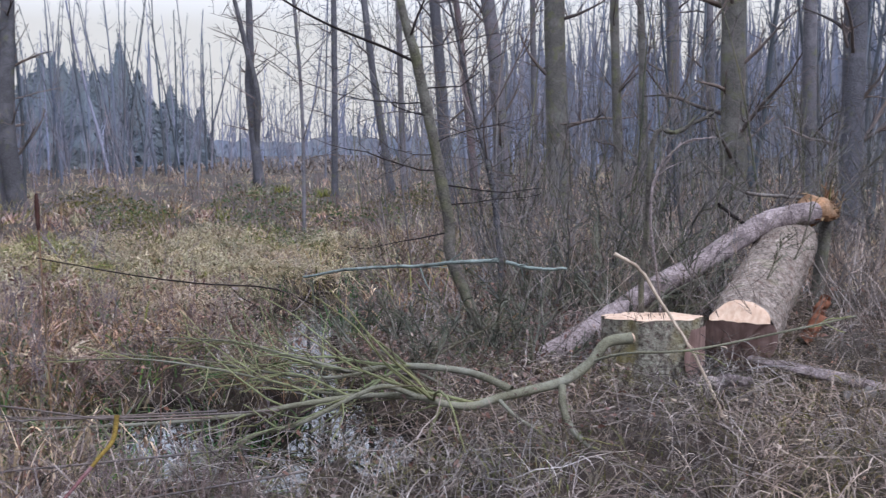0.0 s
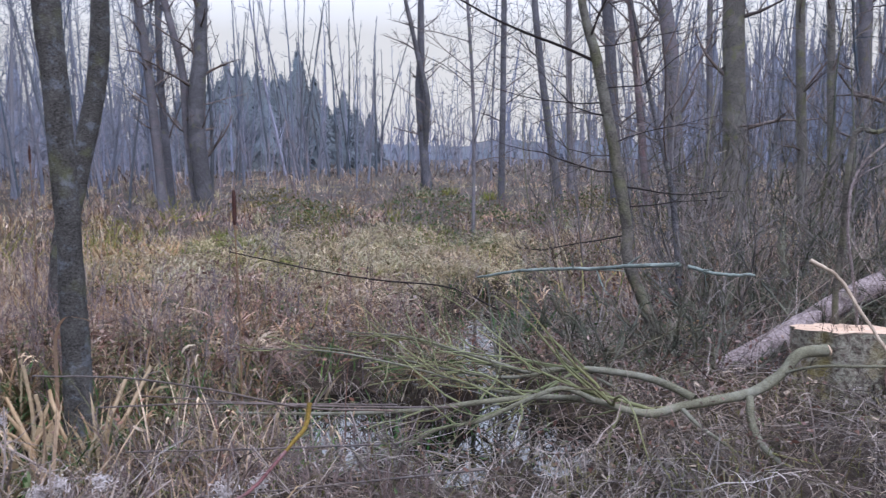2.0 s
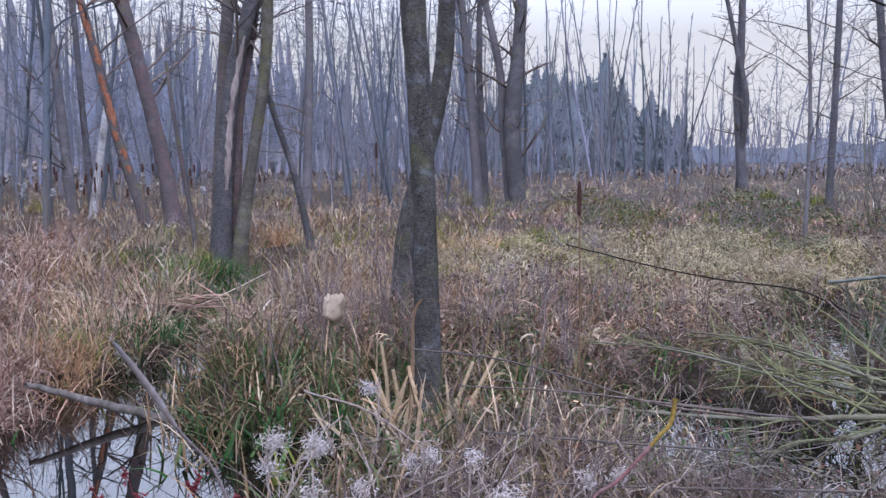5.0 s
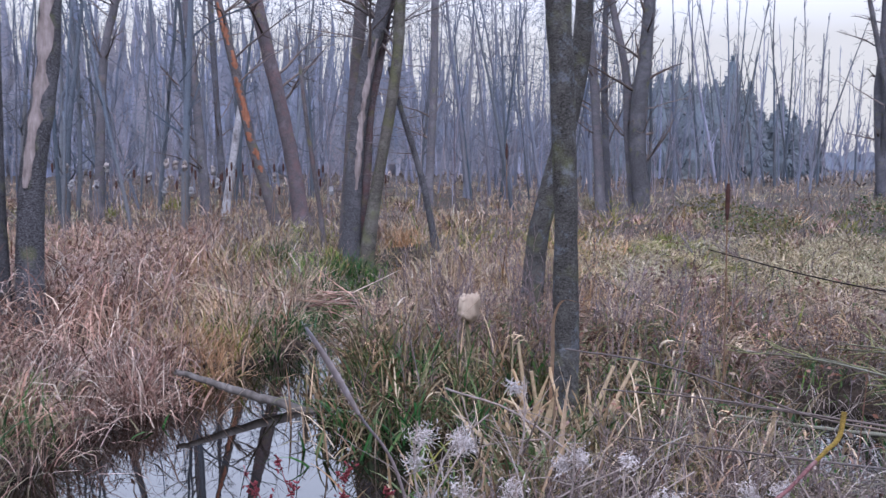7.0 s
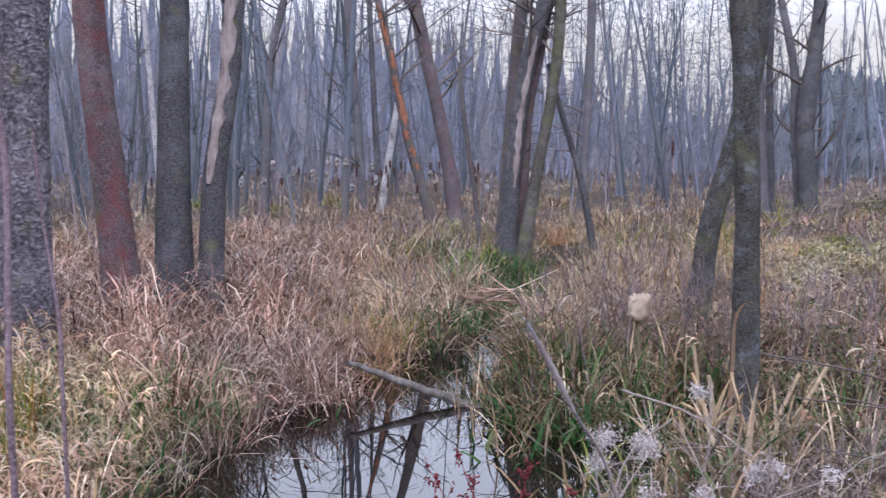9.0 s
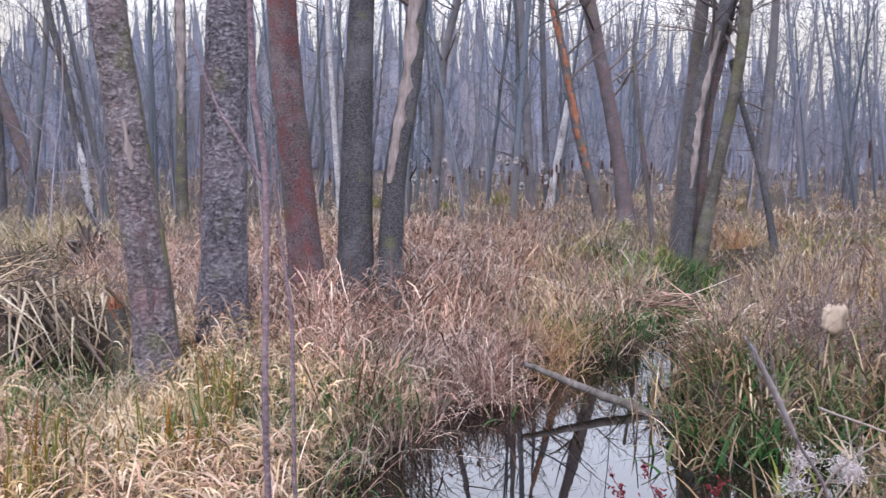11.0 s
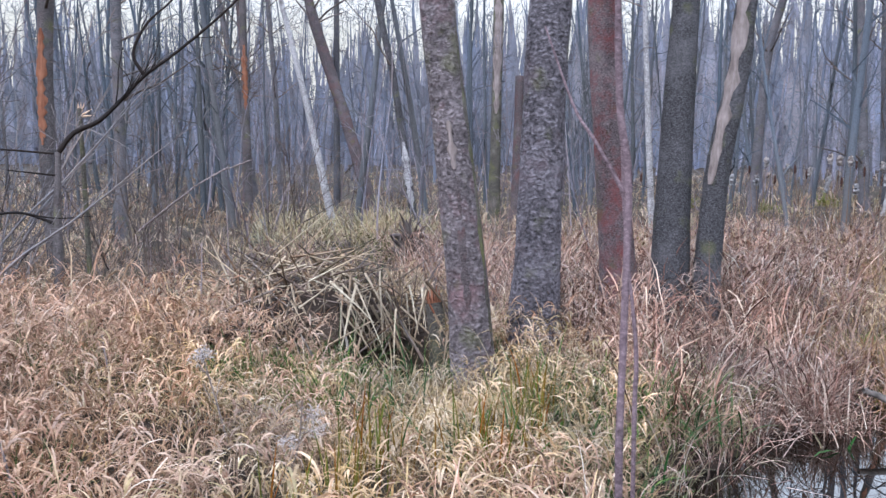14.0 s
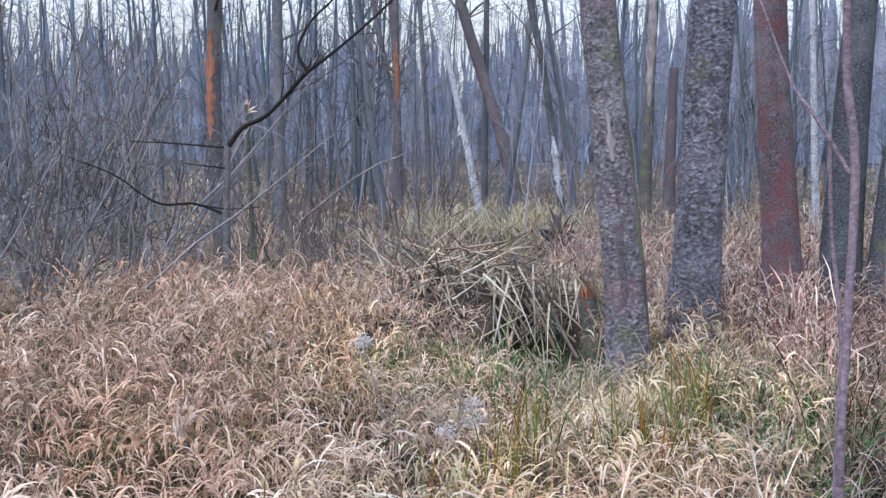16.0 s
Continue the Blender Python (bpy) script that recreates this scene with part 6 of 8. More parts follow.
for tuft_ in (
    (-3.9, 4.3, 18, 0.42, "green"), (-4.3, 4.2, 18, 0.4, "olive"), (-1.55, 4.35, 26, 0.34, "green"), (-1.35, 5.25, 40, 0.32, "green"),
    (-1.15, 5.6, 36, 0.30, "green"), (-1.9, 4.4, 24, 0.36, "green"), (-2.2, 8.4, 40, 0.4, "green"), (-1.8, 9.3, 50, 0.42, "green"),
    (-0.9, 9.1, 40, 0.4, "green"), (-2.75, 8.75, 24, 0.36, "green"), (-4.6, 0.95, 40, 0.40, "green"), (-4.35, 1.35, 40, 0.34, "green"),
    (-4.9, 1.6, 30, 0.3, "green"), (-5.3, 0.55, 40, 0.36, "green"), (-4.0, 1.3, 36, 0.30, "green"), (-5.5, 3.9, 36, 0.3, "olive"),
):
    sedge_tuft(*tuft_)
for tuft_ in (
    (-5.7, 4.3, 40, 0.36, "olive"), (-4.6, 13.6, 90, 0.55, "olive"), (-6.6, 14.5, 70, 0.4, "olive"), (-2.9, 14.2, 90, 0.5, "olive"),
    (-9.6, 1.2, 50, 0.4, "green"), (-3.9, 0.25, 60, 0.50, "amber"), (-4.45, 0.85, 50, 0.46, "amber"), (-3.3, -0.6, 40, 0.42, "amber"),
    (-4.2, 0.95, 26, 0.48, "amber"), (-3.75, 0.05, 22, 0.45, "amber"), (-4.5, 1.15, 18, 0.42, "amber"), (-3.6, 0.3, 20, 0.4, "olive"),
    (-4.5, 0.42, 70, 0.46, "amber"), (-4.92, 1.29, 60, 0.46, "amber"), (-4.88, 2.02, 90, 0.40, "green"), (-5.1, 1.8, 60, 0.34, "green"),
):
    sedge_tuft(*tuft_)
for tuft_ in (
    (-6.3, 0.37, 60, 0.24, "green"), (-6.1, 4.2, 80, 0.36, "olive"), (-6.3, 4.6, 60, 0.34, "green"), (-7.88, 7.9, 160, 0.50, "green"),
    (-8.1, 8.1, 90, 0.44, "green"), (-9.33, 8.14, 80, 0.46, "green"), (-9.6, 8.0, 60, 0.42, "olive"), (-8.41, 8.91, 90, 0.44, "green"),
    (-5.9, 4.95, 60, 0.30, "green"), (-6.1, 5.5, 50, 0.32, "green"), (-5.74, 4.55, 50, 0.28, "green"), (-6.4, 5.9, 80, 0.34, "green"),
    (-3.22, 9.77, 40, 0.32, "green"), (-3.22, 6.41, 34, 0.36, "green"), (-2.0, 5.91, 34, 0.30, "green"), (-1.0, 5.1, 60, 0.26, "green"),
):
    sedge_tuft(*tuft_)
for x_, y_, n_, h_ in ((-7.6, 6.6, 70, 0.36), (-7.95, 7.1, 60, 0.38), (-8.3, 7.6, 60, 0.4), (-7.75, 8.15, 70, 0.4), (-8.9, 8.3, 50, 0.4), (-8.45, 8.8, 60, 0.42), (-6.75, 6.5, 150, 0.28)):
    leaf_tuft(x_, y_, n_, h_, 0.012, "fresh", "bright fresh green grass tuft beside the stream", 0.14, (0.6, 1.7), "sedge_tuft", "sedge tufts")
for x_, y_, n_, h_, w_ in ((-6.3, 10.4, 220, 0.75, 0.012), (-6.0, 10.9, 160, 0.6, 0.012), (-5.3, 9.0, 160, 0.5, 0.01), (-4.9, 8.2, 130, 0.45, 0.01), (-5.6, 8.4, 130, 0.5, 0.01), (-4.3, 7.3, 120, 0.42, 0.009), (-3.1, 6.3, 110, 0.38, 0.008), (-2.4, 6.9, 110, 0.36, 0.008), (-9.9, 11.4, 180, 0.6, 0.014)):
    leaf_tuft(x_, y_, n_, h_, w_, "tawny", "tawny mound of dead grass among the weeds", 0.2, (0.7, 2.0), "grass_tussock", "tussocks on the marsh")
for x_, y_, n_, h_ in ((-5.5, 3.9, 170, 0.42), (-5.62, 4.1, 120, 0.4), (-5.75, 3.85, 120, 0.44)):
    leaf_tuft(x_, y_, n_, h_, 0.008, "tawny", "tawny orange grass tuft drooping over the stream", 0.09, (0.8, 2.1), "sedge_tuft", "sedge tufts")
for x_, y_, n_, h_ in ((-5.85, 4.45, 40, 0.34), (-6.0, 4.85, 40, 0.36)):
    leaf_tuft(x_, y_, n_, h_, 0.017, "green", TUFT, 0.12, (0.6, 1.6), "sedge_tuft", "sedge tufts")
for tuft_ in (
    (-1.2, 4.7, 50, 0.26, "green"), (-1.9, 5.0, 40, 0.28, "green"), (-0.8, 7.3, 50, 0.34, "green"), (-1.5, 7.7, 50, 0.32, "green"),
):
    sedge_tuft(*tuft_)

dock = thing("red_dock", (-2.9, 2.2, WATER_Z), "dark red withered dock stems over the water", "weed")
dp_, dr_ = sprays(np.array([(-2.75, 2.1, 0.05), (-2.8, 2.2, 0.05), (-2.7, 2.25, 0.05), (-2.6, 2.15, 0.05)]), np.array([(-0.5, 0.1, 0.8), (-0.2, 0.1, 0.9), (0.1, 0.2, 0.8), (0.3, 0.2, 0.7)]), np.array([0.48, 0.42, 0.42, 0.42]), np.full(4, 0.005), 7, 0.2)
dq_, ds_ = offshoots(dp_, dr_, 9, 0.8, 0.1, 0.35, 0.4)
part("stem", [tubes(dp_, dr_, 5), tubes(dq_, np.maximum(ds_, 0.0015), 4)], "ruby", dock)
dn_ = 260
dc_ = dq_[rng.integers(0, len(dq_), dn_), rng.integers(1, 5, dn_)] + rng.normal(0, 0.008, (dn_, 3))
dw_ = rng.normal(0, 1, (dn_, 3))
part("seed_mass", [tubes(sprays(dc_, dw_, np.full(dn_, 0.014), np.full(dn_, 0.005), 3, 0.2)[0], np.full((dn_, 3), 0.004), 4)], "ruby", dock, kind="stuff")

stub = thing("gnawed_stub", (-6.77, 1.24, float(ground_z(-6.77, 1.24))), "gnawed stub with an orange splintered top", "stump")
part("bark", [rough_tube(spline([(-6.74, 1.26, 0.05), (-6.76, 1.25, 0.28), (-6.80, 1.22, 0.56)], 20), np.linspace(0.085, 0.06, 20), 16, 0.006)], "mossy", stub)
tp_, tr2_ = sprays(np.array([-6.80, 1.22, 0.53]) + rng.normal(0, 0.025, (26, 3)), np.array([-0.2, -0.1, 1]) + rng.normal(0, 0.2, (26, 3)), rng.uniform(0.06, 0.14, 26), rng.uniform(0.008, 0.016, 26), 4, 0.1)
part("splintered_top", [tubes(tp_, tr2_, 4)], "orange", stub, "orange splinters", smooth=False)
# A dark brown tuft, shaped from short thick strands.
tussock = thing("dark_tussock", (-12.65, 2.23, 0.15), "dark brown tuft in the dead grass", "root plate")
rp_, rr2_ = sprays(np.array([-12.65, 2.23, 0.3]) + rng.normal(0, 0.1, (60, 3)), rng.normal(0, 1, (60, 3)) + (0, 0, 0.5), rng.uniform(0.15, 0.4, 60), rng.uniform(0.02, 0.05, 60), 5, 0.6)
part("tuft_mass", [tubes(rp_, rr2_, 5)], "twig", tussock, kind="stuff")
tip_ = thing("broken_tip", (-9.08, -1.36, 0.2), "thin snapped sapling with a pale torn top", "sapling")
part("trunk", [tubes(spline([(-9.0, -1.3, 0.1), (-9.05, -1.33, 1.0), (-9.08, -1.36, 1.95)], 14), np.linspace(0.025, 0.018, 14), 8)], "mossy", tip_)
part("torn_top", [tubes(sprays(np.array([(-9.08, -1.36, 1.88)] * 5), np.array([(0.1, 0.6, 0.4), (0, -0.2, 1), (0, 0.3, 0.9), (0.1, 0.8, 0.1), (0, 0.1, 1)]), np.full(5, 0.12), np.full(5, 0.014), 4, 0.1)[0], np.tile(np.linspace(0.016, 0.003, 4), (5, 1)), 5)], "cut", tip_, "pale torn wood")


for x_, y_, h_ in ((-5.12, 3.06, 0.5), (-5.2, 3.1, 0.55), (-5.25, 3.22, 0.55), (-5.42, 3.12, 0.5), (-5.3, 2.98, 0.48), (-5.5, 3.3, 0.5), (-5.62, 3.5, 0.46), (-5.2, 2.8, 0.46), (-5.66, 3.75, 0.42), (-5.1, 2.6, 0.44)):
    leaf_tuft(x_, y_, 130, h_, 0.008, "sedge", "russet sedge tuft hanging over the stream's bank", 0.09, (0.9, 2.0), "sedge_tuft", "sedge tufts")

# ---- grass, reeds, weeds and litter ----
def scatter(count, x0, x1, y0, y1, keep, dry=0.04):
    """Random places in a rectangle that a rule keeps, out of the water."""
    x, y = rng.uniform(x0, x1, count), rng.uniform(y0, y1, count)
    ok = rng.uniform(0, 1, count) < keep(x, y)
    ok &= stream_gap(x, y) > dry
    ok &= np.hypot(x + 0.4, y + 0.05) > 1.15
    return np.stack([x[ok], y[ok]], 1)


def clumpy(x, y, s=1.0, seed=0.0):
    return np.clip(0.5 + 0.5 * np.sin(2.3 * s * x + seed + 1.7 * np.sin(1.9 * s * y + seed)) * np.sin(2.7 * s * y - seed + 1.3 * np.sin(2.2 * s * x)), 0, 1)


def straw_bank(x, y):
    """The straw bank to the left of the stream, near the path."""
    return ((y < 1.9 + 0.1 * np.sin(3 * x)) & (y < 0.9 - 0.55 * (x + 2.8)) & (x < -1.95 + 0.25 * np.sin(2.3 * y + 1) + 0.12 * np.sin(7 * y))).astype(float)


low_ = lambda x, y: np.exp(-((((x + 5.2) / 1.75) ** 2 + ((y - 0.18 + 0.14 * (x + 3.4)) / 0.62) ** 2) ** 2))
pit_ = lambda x, y: (np.hypot((x + 6.45) / 0.72, (y - 0.86) / 0.4) < 1).astype(float)
near_ = lambda x, y: np.clip(4.2 / np.hypot(x + 0.7, y + 0.2), 0.25, 1)
hill_ = lambda x, y: np.exp(-(((x + 6.2) / 1.5) ** 2 + ((y + 1.0) / 1.1) ** 2))
c_ = scatter(2900, -8.5, -1.5, -4.5, 2.2, lambda x, y: straw_bank(x, y) * near_(x, y) * (1 - 0.75 * low_(x, y)) * (1 - pit_(x, y)) * (1 - 0.7 * np.exp(-(((x + 5.1) / 1.1) ** 2 + ((y - 0.95) / 0.5) ** 2))) * (0.45 + 0.55 * clumpy(x, y, 1.4)))
stuff("straw_grass", [tussocks(c_, 14, 0.075, (0.14, 0.36), (0.0018, 0.0036), (0.9, 3.0), 4), tussocks(c_, 6, 0.09, (0.14, 0.34), (0.002, 0.0042), (1.7, 2.0), 4)], "straw", "bleached straw grass arching over the bank", "grass")
c_ = scatter(4300, -8.4, -1.5, -4.5, 1.95, lambda x, y: straw_bank(x, y) * near_(x, y) * (1 - 0.6 * low_(x, y)) * (1 - pit_(x, y)) * (0.35 + 0.65 * clumpy(x, y, 1.1, 4)))
tone_ = clumpy(c_[:, 0], c_[:, 1], 0.7, 12) + rng.normal(0, 0.2, len(c_)) + 0.4 * hill_(*c_.T) + 0.3 * np.clip(-(c_[:, 1] + 0.3) / 1.2, 0, 1) - 0.2 * np.clip((c_[:, 1] + 0.2) / 1.5, 0, 1)
for from_, to_, mat_, tag_ in ((-9, 0.33, "cream", "cream feathery grass heads curling over on the bank"), (0.33, 0.62, "plume", "faded grass plumes curling over on the bank"), (0.62, 9, "blush", "pinkish feathery grass heads on the mound")):
    t_ = c_[(tone_ >= from_) & (tone_ < to_)]
    high_ = (0.6 + 0.8 * clumpy(*t_.T, 3.3, 91)) * (1 - 0.5 * low_(*t_.T) + 0.45 * hill_(*t_.T)) * (1 - 0.72 * np.exp(-(((t_[:, 0] + 5.0) / 1.1) ** 2 + ((t_[:, 1] - 0.95) / 0.5) ** 2)))
    pi_ = np.repeat(np.arange(len(t_)), 9)
    pxy_ = t_[pi_] + rng.normal(0, 0.08, (len(pi_), 2))
    up_ = ground_z(*pxy_.T) + rng.uniform(0.02, 0.36, len(pi_)) * high_[pi_]
    way_ = rng.uniform(0, 2 * np.pi, len(t_))[pi_] + rng.normal(0, 0.9, len(pi_))
    pj_ = np.repeat(np.arange(len(t_)), 3)
    sxy_ = t_[pj_] + rng.normal(0, 0.07, (len(pj_), 2))
    stuff("plume_grass", [curls(np.column_stack([pxy_, up_]), rng.uniform(0.09, 0.21, len(pi_)), rng.uniform(0.0045, 0.0105, len(pi_)), way_), plumes(sxy_, ground_z(*sxy_.T), rng.uniform(0.2, 0.46, len(pj_)) * high_[pj_], rng.uniform(0.004, 0.008, len(pj_)))], mat_, tag_, "grass")
c_ = scatter(420, -7.5, -2.0, -4.0, 2.0, lambda x, y: straw_bank(x, y) * (clumpy(x, y, 1.7, 1) > 0.6))
c2_ = scatter(520, -7.2, -4.6, -0.4, 1.4, lambda x, y: np.maximum(low_(x, y), (np.hypot((x + 5.3) / 0.9, (y - 0.9) / 0.45) < 1) * 0.9) * (1 - pit_(x, y)) * 0.9)
stuff("low_grass", [tussocks(c2_, 20, 0.08, (0.10, 0.26), (0.004, 0.008), (0.7, 1.8))], "cream", "short cream-yellow grass before the reed heap", "grass")
stuff("green_grass", [tussocks(c_, 22, 0.09, (0.2, 0.42), (0.004, 0.008), (0.5, 1.6))], "green", "green shoots under the straw", "grass")

xy_ = scatter(520, -5.7, -3.4, 1.2, 2.7, lambda x, y: (stream_gap(x, y) > 0.05) * (0.3 + 0.7 * clumpy(x, y, 2.2, 44)), 0.05)
stuff("bank_grass", [tussocks(xy_, 9, 0.07, (0.16, 0.36), (0.005, 0.011), (0.9, 2.0), 6)], "meadow", "pale yellow-green grass bending over the bank", "grass")
stuff("bank_shoots", [tussocks(xy_[::5], 10, 0.07, (0.14, 0.34), (0.005, 0.010), (0.6, 1.6), 5)], "fresh", "fresh green blades in the bank grass", "grass")
xy_ = scatter(200, -7.2, -5.4, -0.5, 0.75, lambda x, y: (clumpy(x, y, 1.9, 17) > 0.45) * (1 - pit_(x, y)), 0.05)
stuff("low_shoots", [tussocks(xy_, 12, 0.08, (0.12, 0.27), (0.004, 0.008), (0.6, 1.8), 4)], "fresh", "low green grass before the reed heap", "grass")
xy_ = scatter(420, -19.0, -12.5, 0.4, 4.2, lambda x, y: np.exp(-(((x + 15.8) / 2.4) ** 2 + ((y - 2.1) / 1.2) ** 2)), 0.05)
stuff("meadow_patch", [tussocks(xy_, 22, 0.2, (0.3, 0.62), (0.01, 0.02), (0.5, 2.0), 4)], "meadow", "pale yellow-green grass behind the reed heap", "grass")


def russet_bank(x, y):
    """The sedge behind the stream's left bank."""
    side = (y < 3.3 + 0.9 * (-(x + 5.4))) & (x < -4.6)
    return (side & (straw_bank(x, y) < 0.5)).astype(float)


c_ = scatter(4600, -15, -4.4, -4, 12, lambda x, y: russet_bank(x, y) * (0.08 + 0.92 * (clumpy(x, y, 1.5, 3) > 0.38)) * np.clip(7 / np.hypot(x, y), 0, 1) * np.where((y > 5.3) & (stream_gap(x, y) < 0.75), 0.1, 1.0))
stuff("russet_sedge", [tussocks(c_, 26, 0.075, (0.30, 0.62), (0.004, 0.0105), (0.6, 2.4), 5)], "sedge", "russet dead sedge hanging over the stream", "grass")
c_ = scatter(1500, -11, -4.6, 0.5, 10, lambda x, y: russet_bank(x, y) * (clumpy(x, y, 1.3, 63) > 0.4) * np.clip(7 / np.hypot(x, y), 0, 1) * np.where((y > 5.3) & (stream_gap(x, y) < 0.75), 0.05, 1.0))
pi_ = np.repeat(np.arange(len(c_)), 7)
pxy_ = c_[pi_] + rng.normal(0, 0.09, (len(pi_), 2))
stuff("sedge_plumes", [plumes(pxy_, ground_z(*pxy_.T), rng.uniform(0.4, 0.72, len(pi_)), rng.uniform(0.006, 0.013, len(pi_)))], "sedge", "pinkish sedge plumes drooping over the bank", "grass")
c_ = scatter(2400, -12, -4.5, -0.5, 9, lambda x, y: russet_bank(x, y) * (0.1 + 0.9 * (clumpy(x, y, 1.5, 3) > 0.38)) * np.clip(6 / np.hypot(x, y), 0, 1) * np.where((y > 5.3) & (stream_gap(x, y) < 0.75), 0.1, 1.0))
pi_ = np.repeat(np.arange(len(c_)), 8)
pxy_ = c_[pi_] + rng.normal(0, 0.1, (len(pi_), 2))
stuff("sedge_heads", [curls(np.column_stack([pxy_, ground_z(*pxy_.T) + rng.uniform(0.04, 0.46, len(pi_)) * (0.6 + 0.7 * clumpy(*pxy_.T, 2.4, 5))]), rng.uniform(0.12, 0.28, len(pi_)), rng.uniform(0.004, 0.009, len(pi_)), rng.uniform(0, 2 * np.pi, len(c_))[pi_], 5, strands=2)], "sedge", "russet curled sedge heads over the bank", "grass")
tuft_ = np.array([(-4.95, 3.2), (-5.02, 3.12), (-5.1, 3.2), (-4.88, 3.28), (-5.12, 3.32), (-5.0, 3.05), (-5.0, 3.25), (-4.97, 3.23), (-5.05, 3.24), (-4.93, 3.22)])
stuff("log_sedge", [tussocks(tuft_, 40, 0.05, (0.34, 0.6), (0.004, 0.009), (0.8, 2.0), 6)], "sedge", "russet sedge covering the end of the drift log", "grass")
edge_ = scatter(1500, -7, -3, 0, 8, lambda x, y: ((stream_gap(x, y) < 0.35) & (straw_bank(x, y) + russet_bank(x, y) > 0)).astype(float), 0.02)
stuff("bank_sedge", [tussocks(edge_, 16, 0.06, (0.35, 0.65), (0.003, 0.007), (0.9, 1.9), 6)], "sedge", "long sedge drooping to the water's edge", "grass")
c_ = scatter(900, -14, -4.6, 1.5, 11, lambda x, y: russet_bank(x, y) * (clumpy(x, y, 0.9, 6) > 0.6))
stuff("tan_grass", [tussocks(c_, 22, 0.08, (0.35, 0.62), (0.004, 0.009), (0.4, 2.4), 5)], "straw", "tan tufts among the russet sedge", "grass")

# right of the stream: reed bed, withered weeds
mid_ = lambda x, y: ((russet_bank(x, y) + straw_bank(x, y)) < 0.5).astype(float)
c_ = scatter(1500, -7.5, -1.2, 2.0, 9.5, lambda x, y: mid_(x, y) * (1 - 0.75 * np.exp(-(((x + 3.6) / 1.1) ** 2 + ((y - 5.3) / 1.1) ** 2))) * (0.15 + 0.85 * (clumpy(x, y, 1.5, 8) > 0.45)) * np.where((stream_gap(x, y) < 0.4) & (x > -4.8) & (x < -2.0), 0.10, 1.0) * np.where((y < 3.5) & (x < -1.3), 0.25, 0.7), 0.02)
stuff("marsh_grass", [tussocks(c_, 20, 0.09, (0.18, 0.46), (0.004, 0.009), (0.7, 2.0), 5)], "marsh", "brown marsh grass in the reed bed", "grass")
c_ = scatter(300, -7.0, -1.8, 3.0, 9.0, lambda x, y: mid_(x, y) * (clumpy(x, y, 1.1, 9) > 0.5) * (stream_gap(x, y) > 0.5), 0.05)
stuff("pale_grass", [tussocks(c_, 26, 0.09, (0.3, 0.6), (0.004, 0.008), (0.5, 2.3), 6)], "straw", "pale dead grass tufts in the reed bed", "grass")
xy_ = scatter(420, -4.6, -2.2, 2.9, 4.8, lambda x, y: mid_(x, y) * (stream_gap(x, y) < 0.3), -0.3)
stuff("standing_reeds", [blades(xy_, np.maximum(ground_z(*xy_.T), -0.05), rng.uniform(0.2, 0.48, len(xy_)), rng.uniform(0.009, 0.02, len(xy_)), (0.8, 1.0), 5, None, 0.2)], "reed", "snapped buff reeds standing in the shallows", "reeds")
xy_ = scatter(620, -4.8, -2.0, 2.9, 5.0, lambda x, y: mid_(x, y) * (stream_gap(x, y) < 0.4) * (clumpy(x, y, 2.2, 31) > 0.4), -0.3)
stuff("flag_leaves", [blades(xy_, np.maximum(ground_z(*xy_.T), -0.05), rng.uniform(0.15, 0.38, len(xy_)), rng.uniform(0.018, 0.034, len(xy_)), (0.9, 1.6), 6)], "green", "green flag leaves in the shallows", "reeds")
xy_ = scatter(360, -4.8, -1.7, 2.4, 4.6, lambda x, y: mid_(x, y) * np.where(y < 3.4, 0.35, 0.8), -0.12)
stuff("broken_reeds", [blades(xy_, ground_z(*xy_.T), rng.uniform(0.25, 0.55, len(xy_)), rng.uniform(0.006, 0.015, len(xy_)), (1.0, 1.0), 5)], "reed", "broken pale reeds at the water's edge", "reeds")

xy_ = scatter(520, -4.9, -2.0, 2.8, 5.2, lambda x, y: mid_(x, y) * (stream_gap(x, y) < 0.35) * (clumpy(x, y, 2.6, 81) > 0.35), -0.3)
stuff("drowned_leaves", [blades(xy_, np.maximum(ground_z(*xy_.T), -0.03), rng.uniform(0.16, 0.42, len(xy_)), rng.uniform(0.012, 0.026, len(xy_)), (1.2, 1.6), 6)], "bramble_leaf", "dull green iris leaves bent into the water", "reeds")


xy_ = scatter(2600, -5.0, -1.9, 2.7, 5.6, lambda x, y: mid_(x, y) * (stream_gap(x, y) < 0.6) * (0.25 + 0.75 * (clumpy(x, y, 2.1, 33) > 0.35)), -0.1)
fz_ = np.maximum(ground_z(*xy_.T), 0.0)
stuff("flag_thicket", [blades(xy_, fz_, rng.uniform(0.22, 0.52, len(xy_)), rng.uniform(0.010, 0.024, len(xy_)), (0.9, 1.9), 7, None, 0.3), curls(np.column_stack([xy_, fz_ + rng.uniform(0.02, 0.2, len(xy_))]), rng.uniform(0.12, 0.28, len(xy_)), rng.uniform(0.008, 0.018, len(xy_)), rng.uniform(0, 6.3, len(xy_)), 5, strands=1)], "flag", "tangled green and brown flag leaves at the water's edge", "reeds")

c_ = np.array([(-3.9, 3.95), (-3.95, 4.05), (-3.8, 4.1), (-4.2, 4.95), (-4.1, 4.8), (-3.55, 4.15), (-3.45, 4.3), (-4.3, 4.2), (-4.4, 4.05), (-3.6, 3.75)])
stuff("flag_tufts", [tussocks(c_, 16, 0.05, (0.3, 0.55), (0.013, 0.022), (0.3, 1.3), 6)], "green", "upright broad green flag leaves at the pool", "reeds")
c_ = scatter(60, -4.6, -3.2, 3.7, 4.7, lambda x, y: mid_(x, y), -0.1)
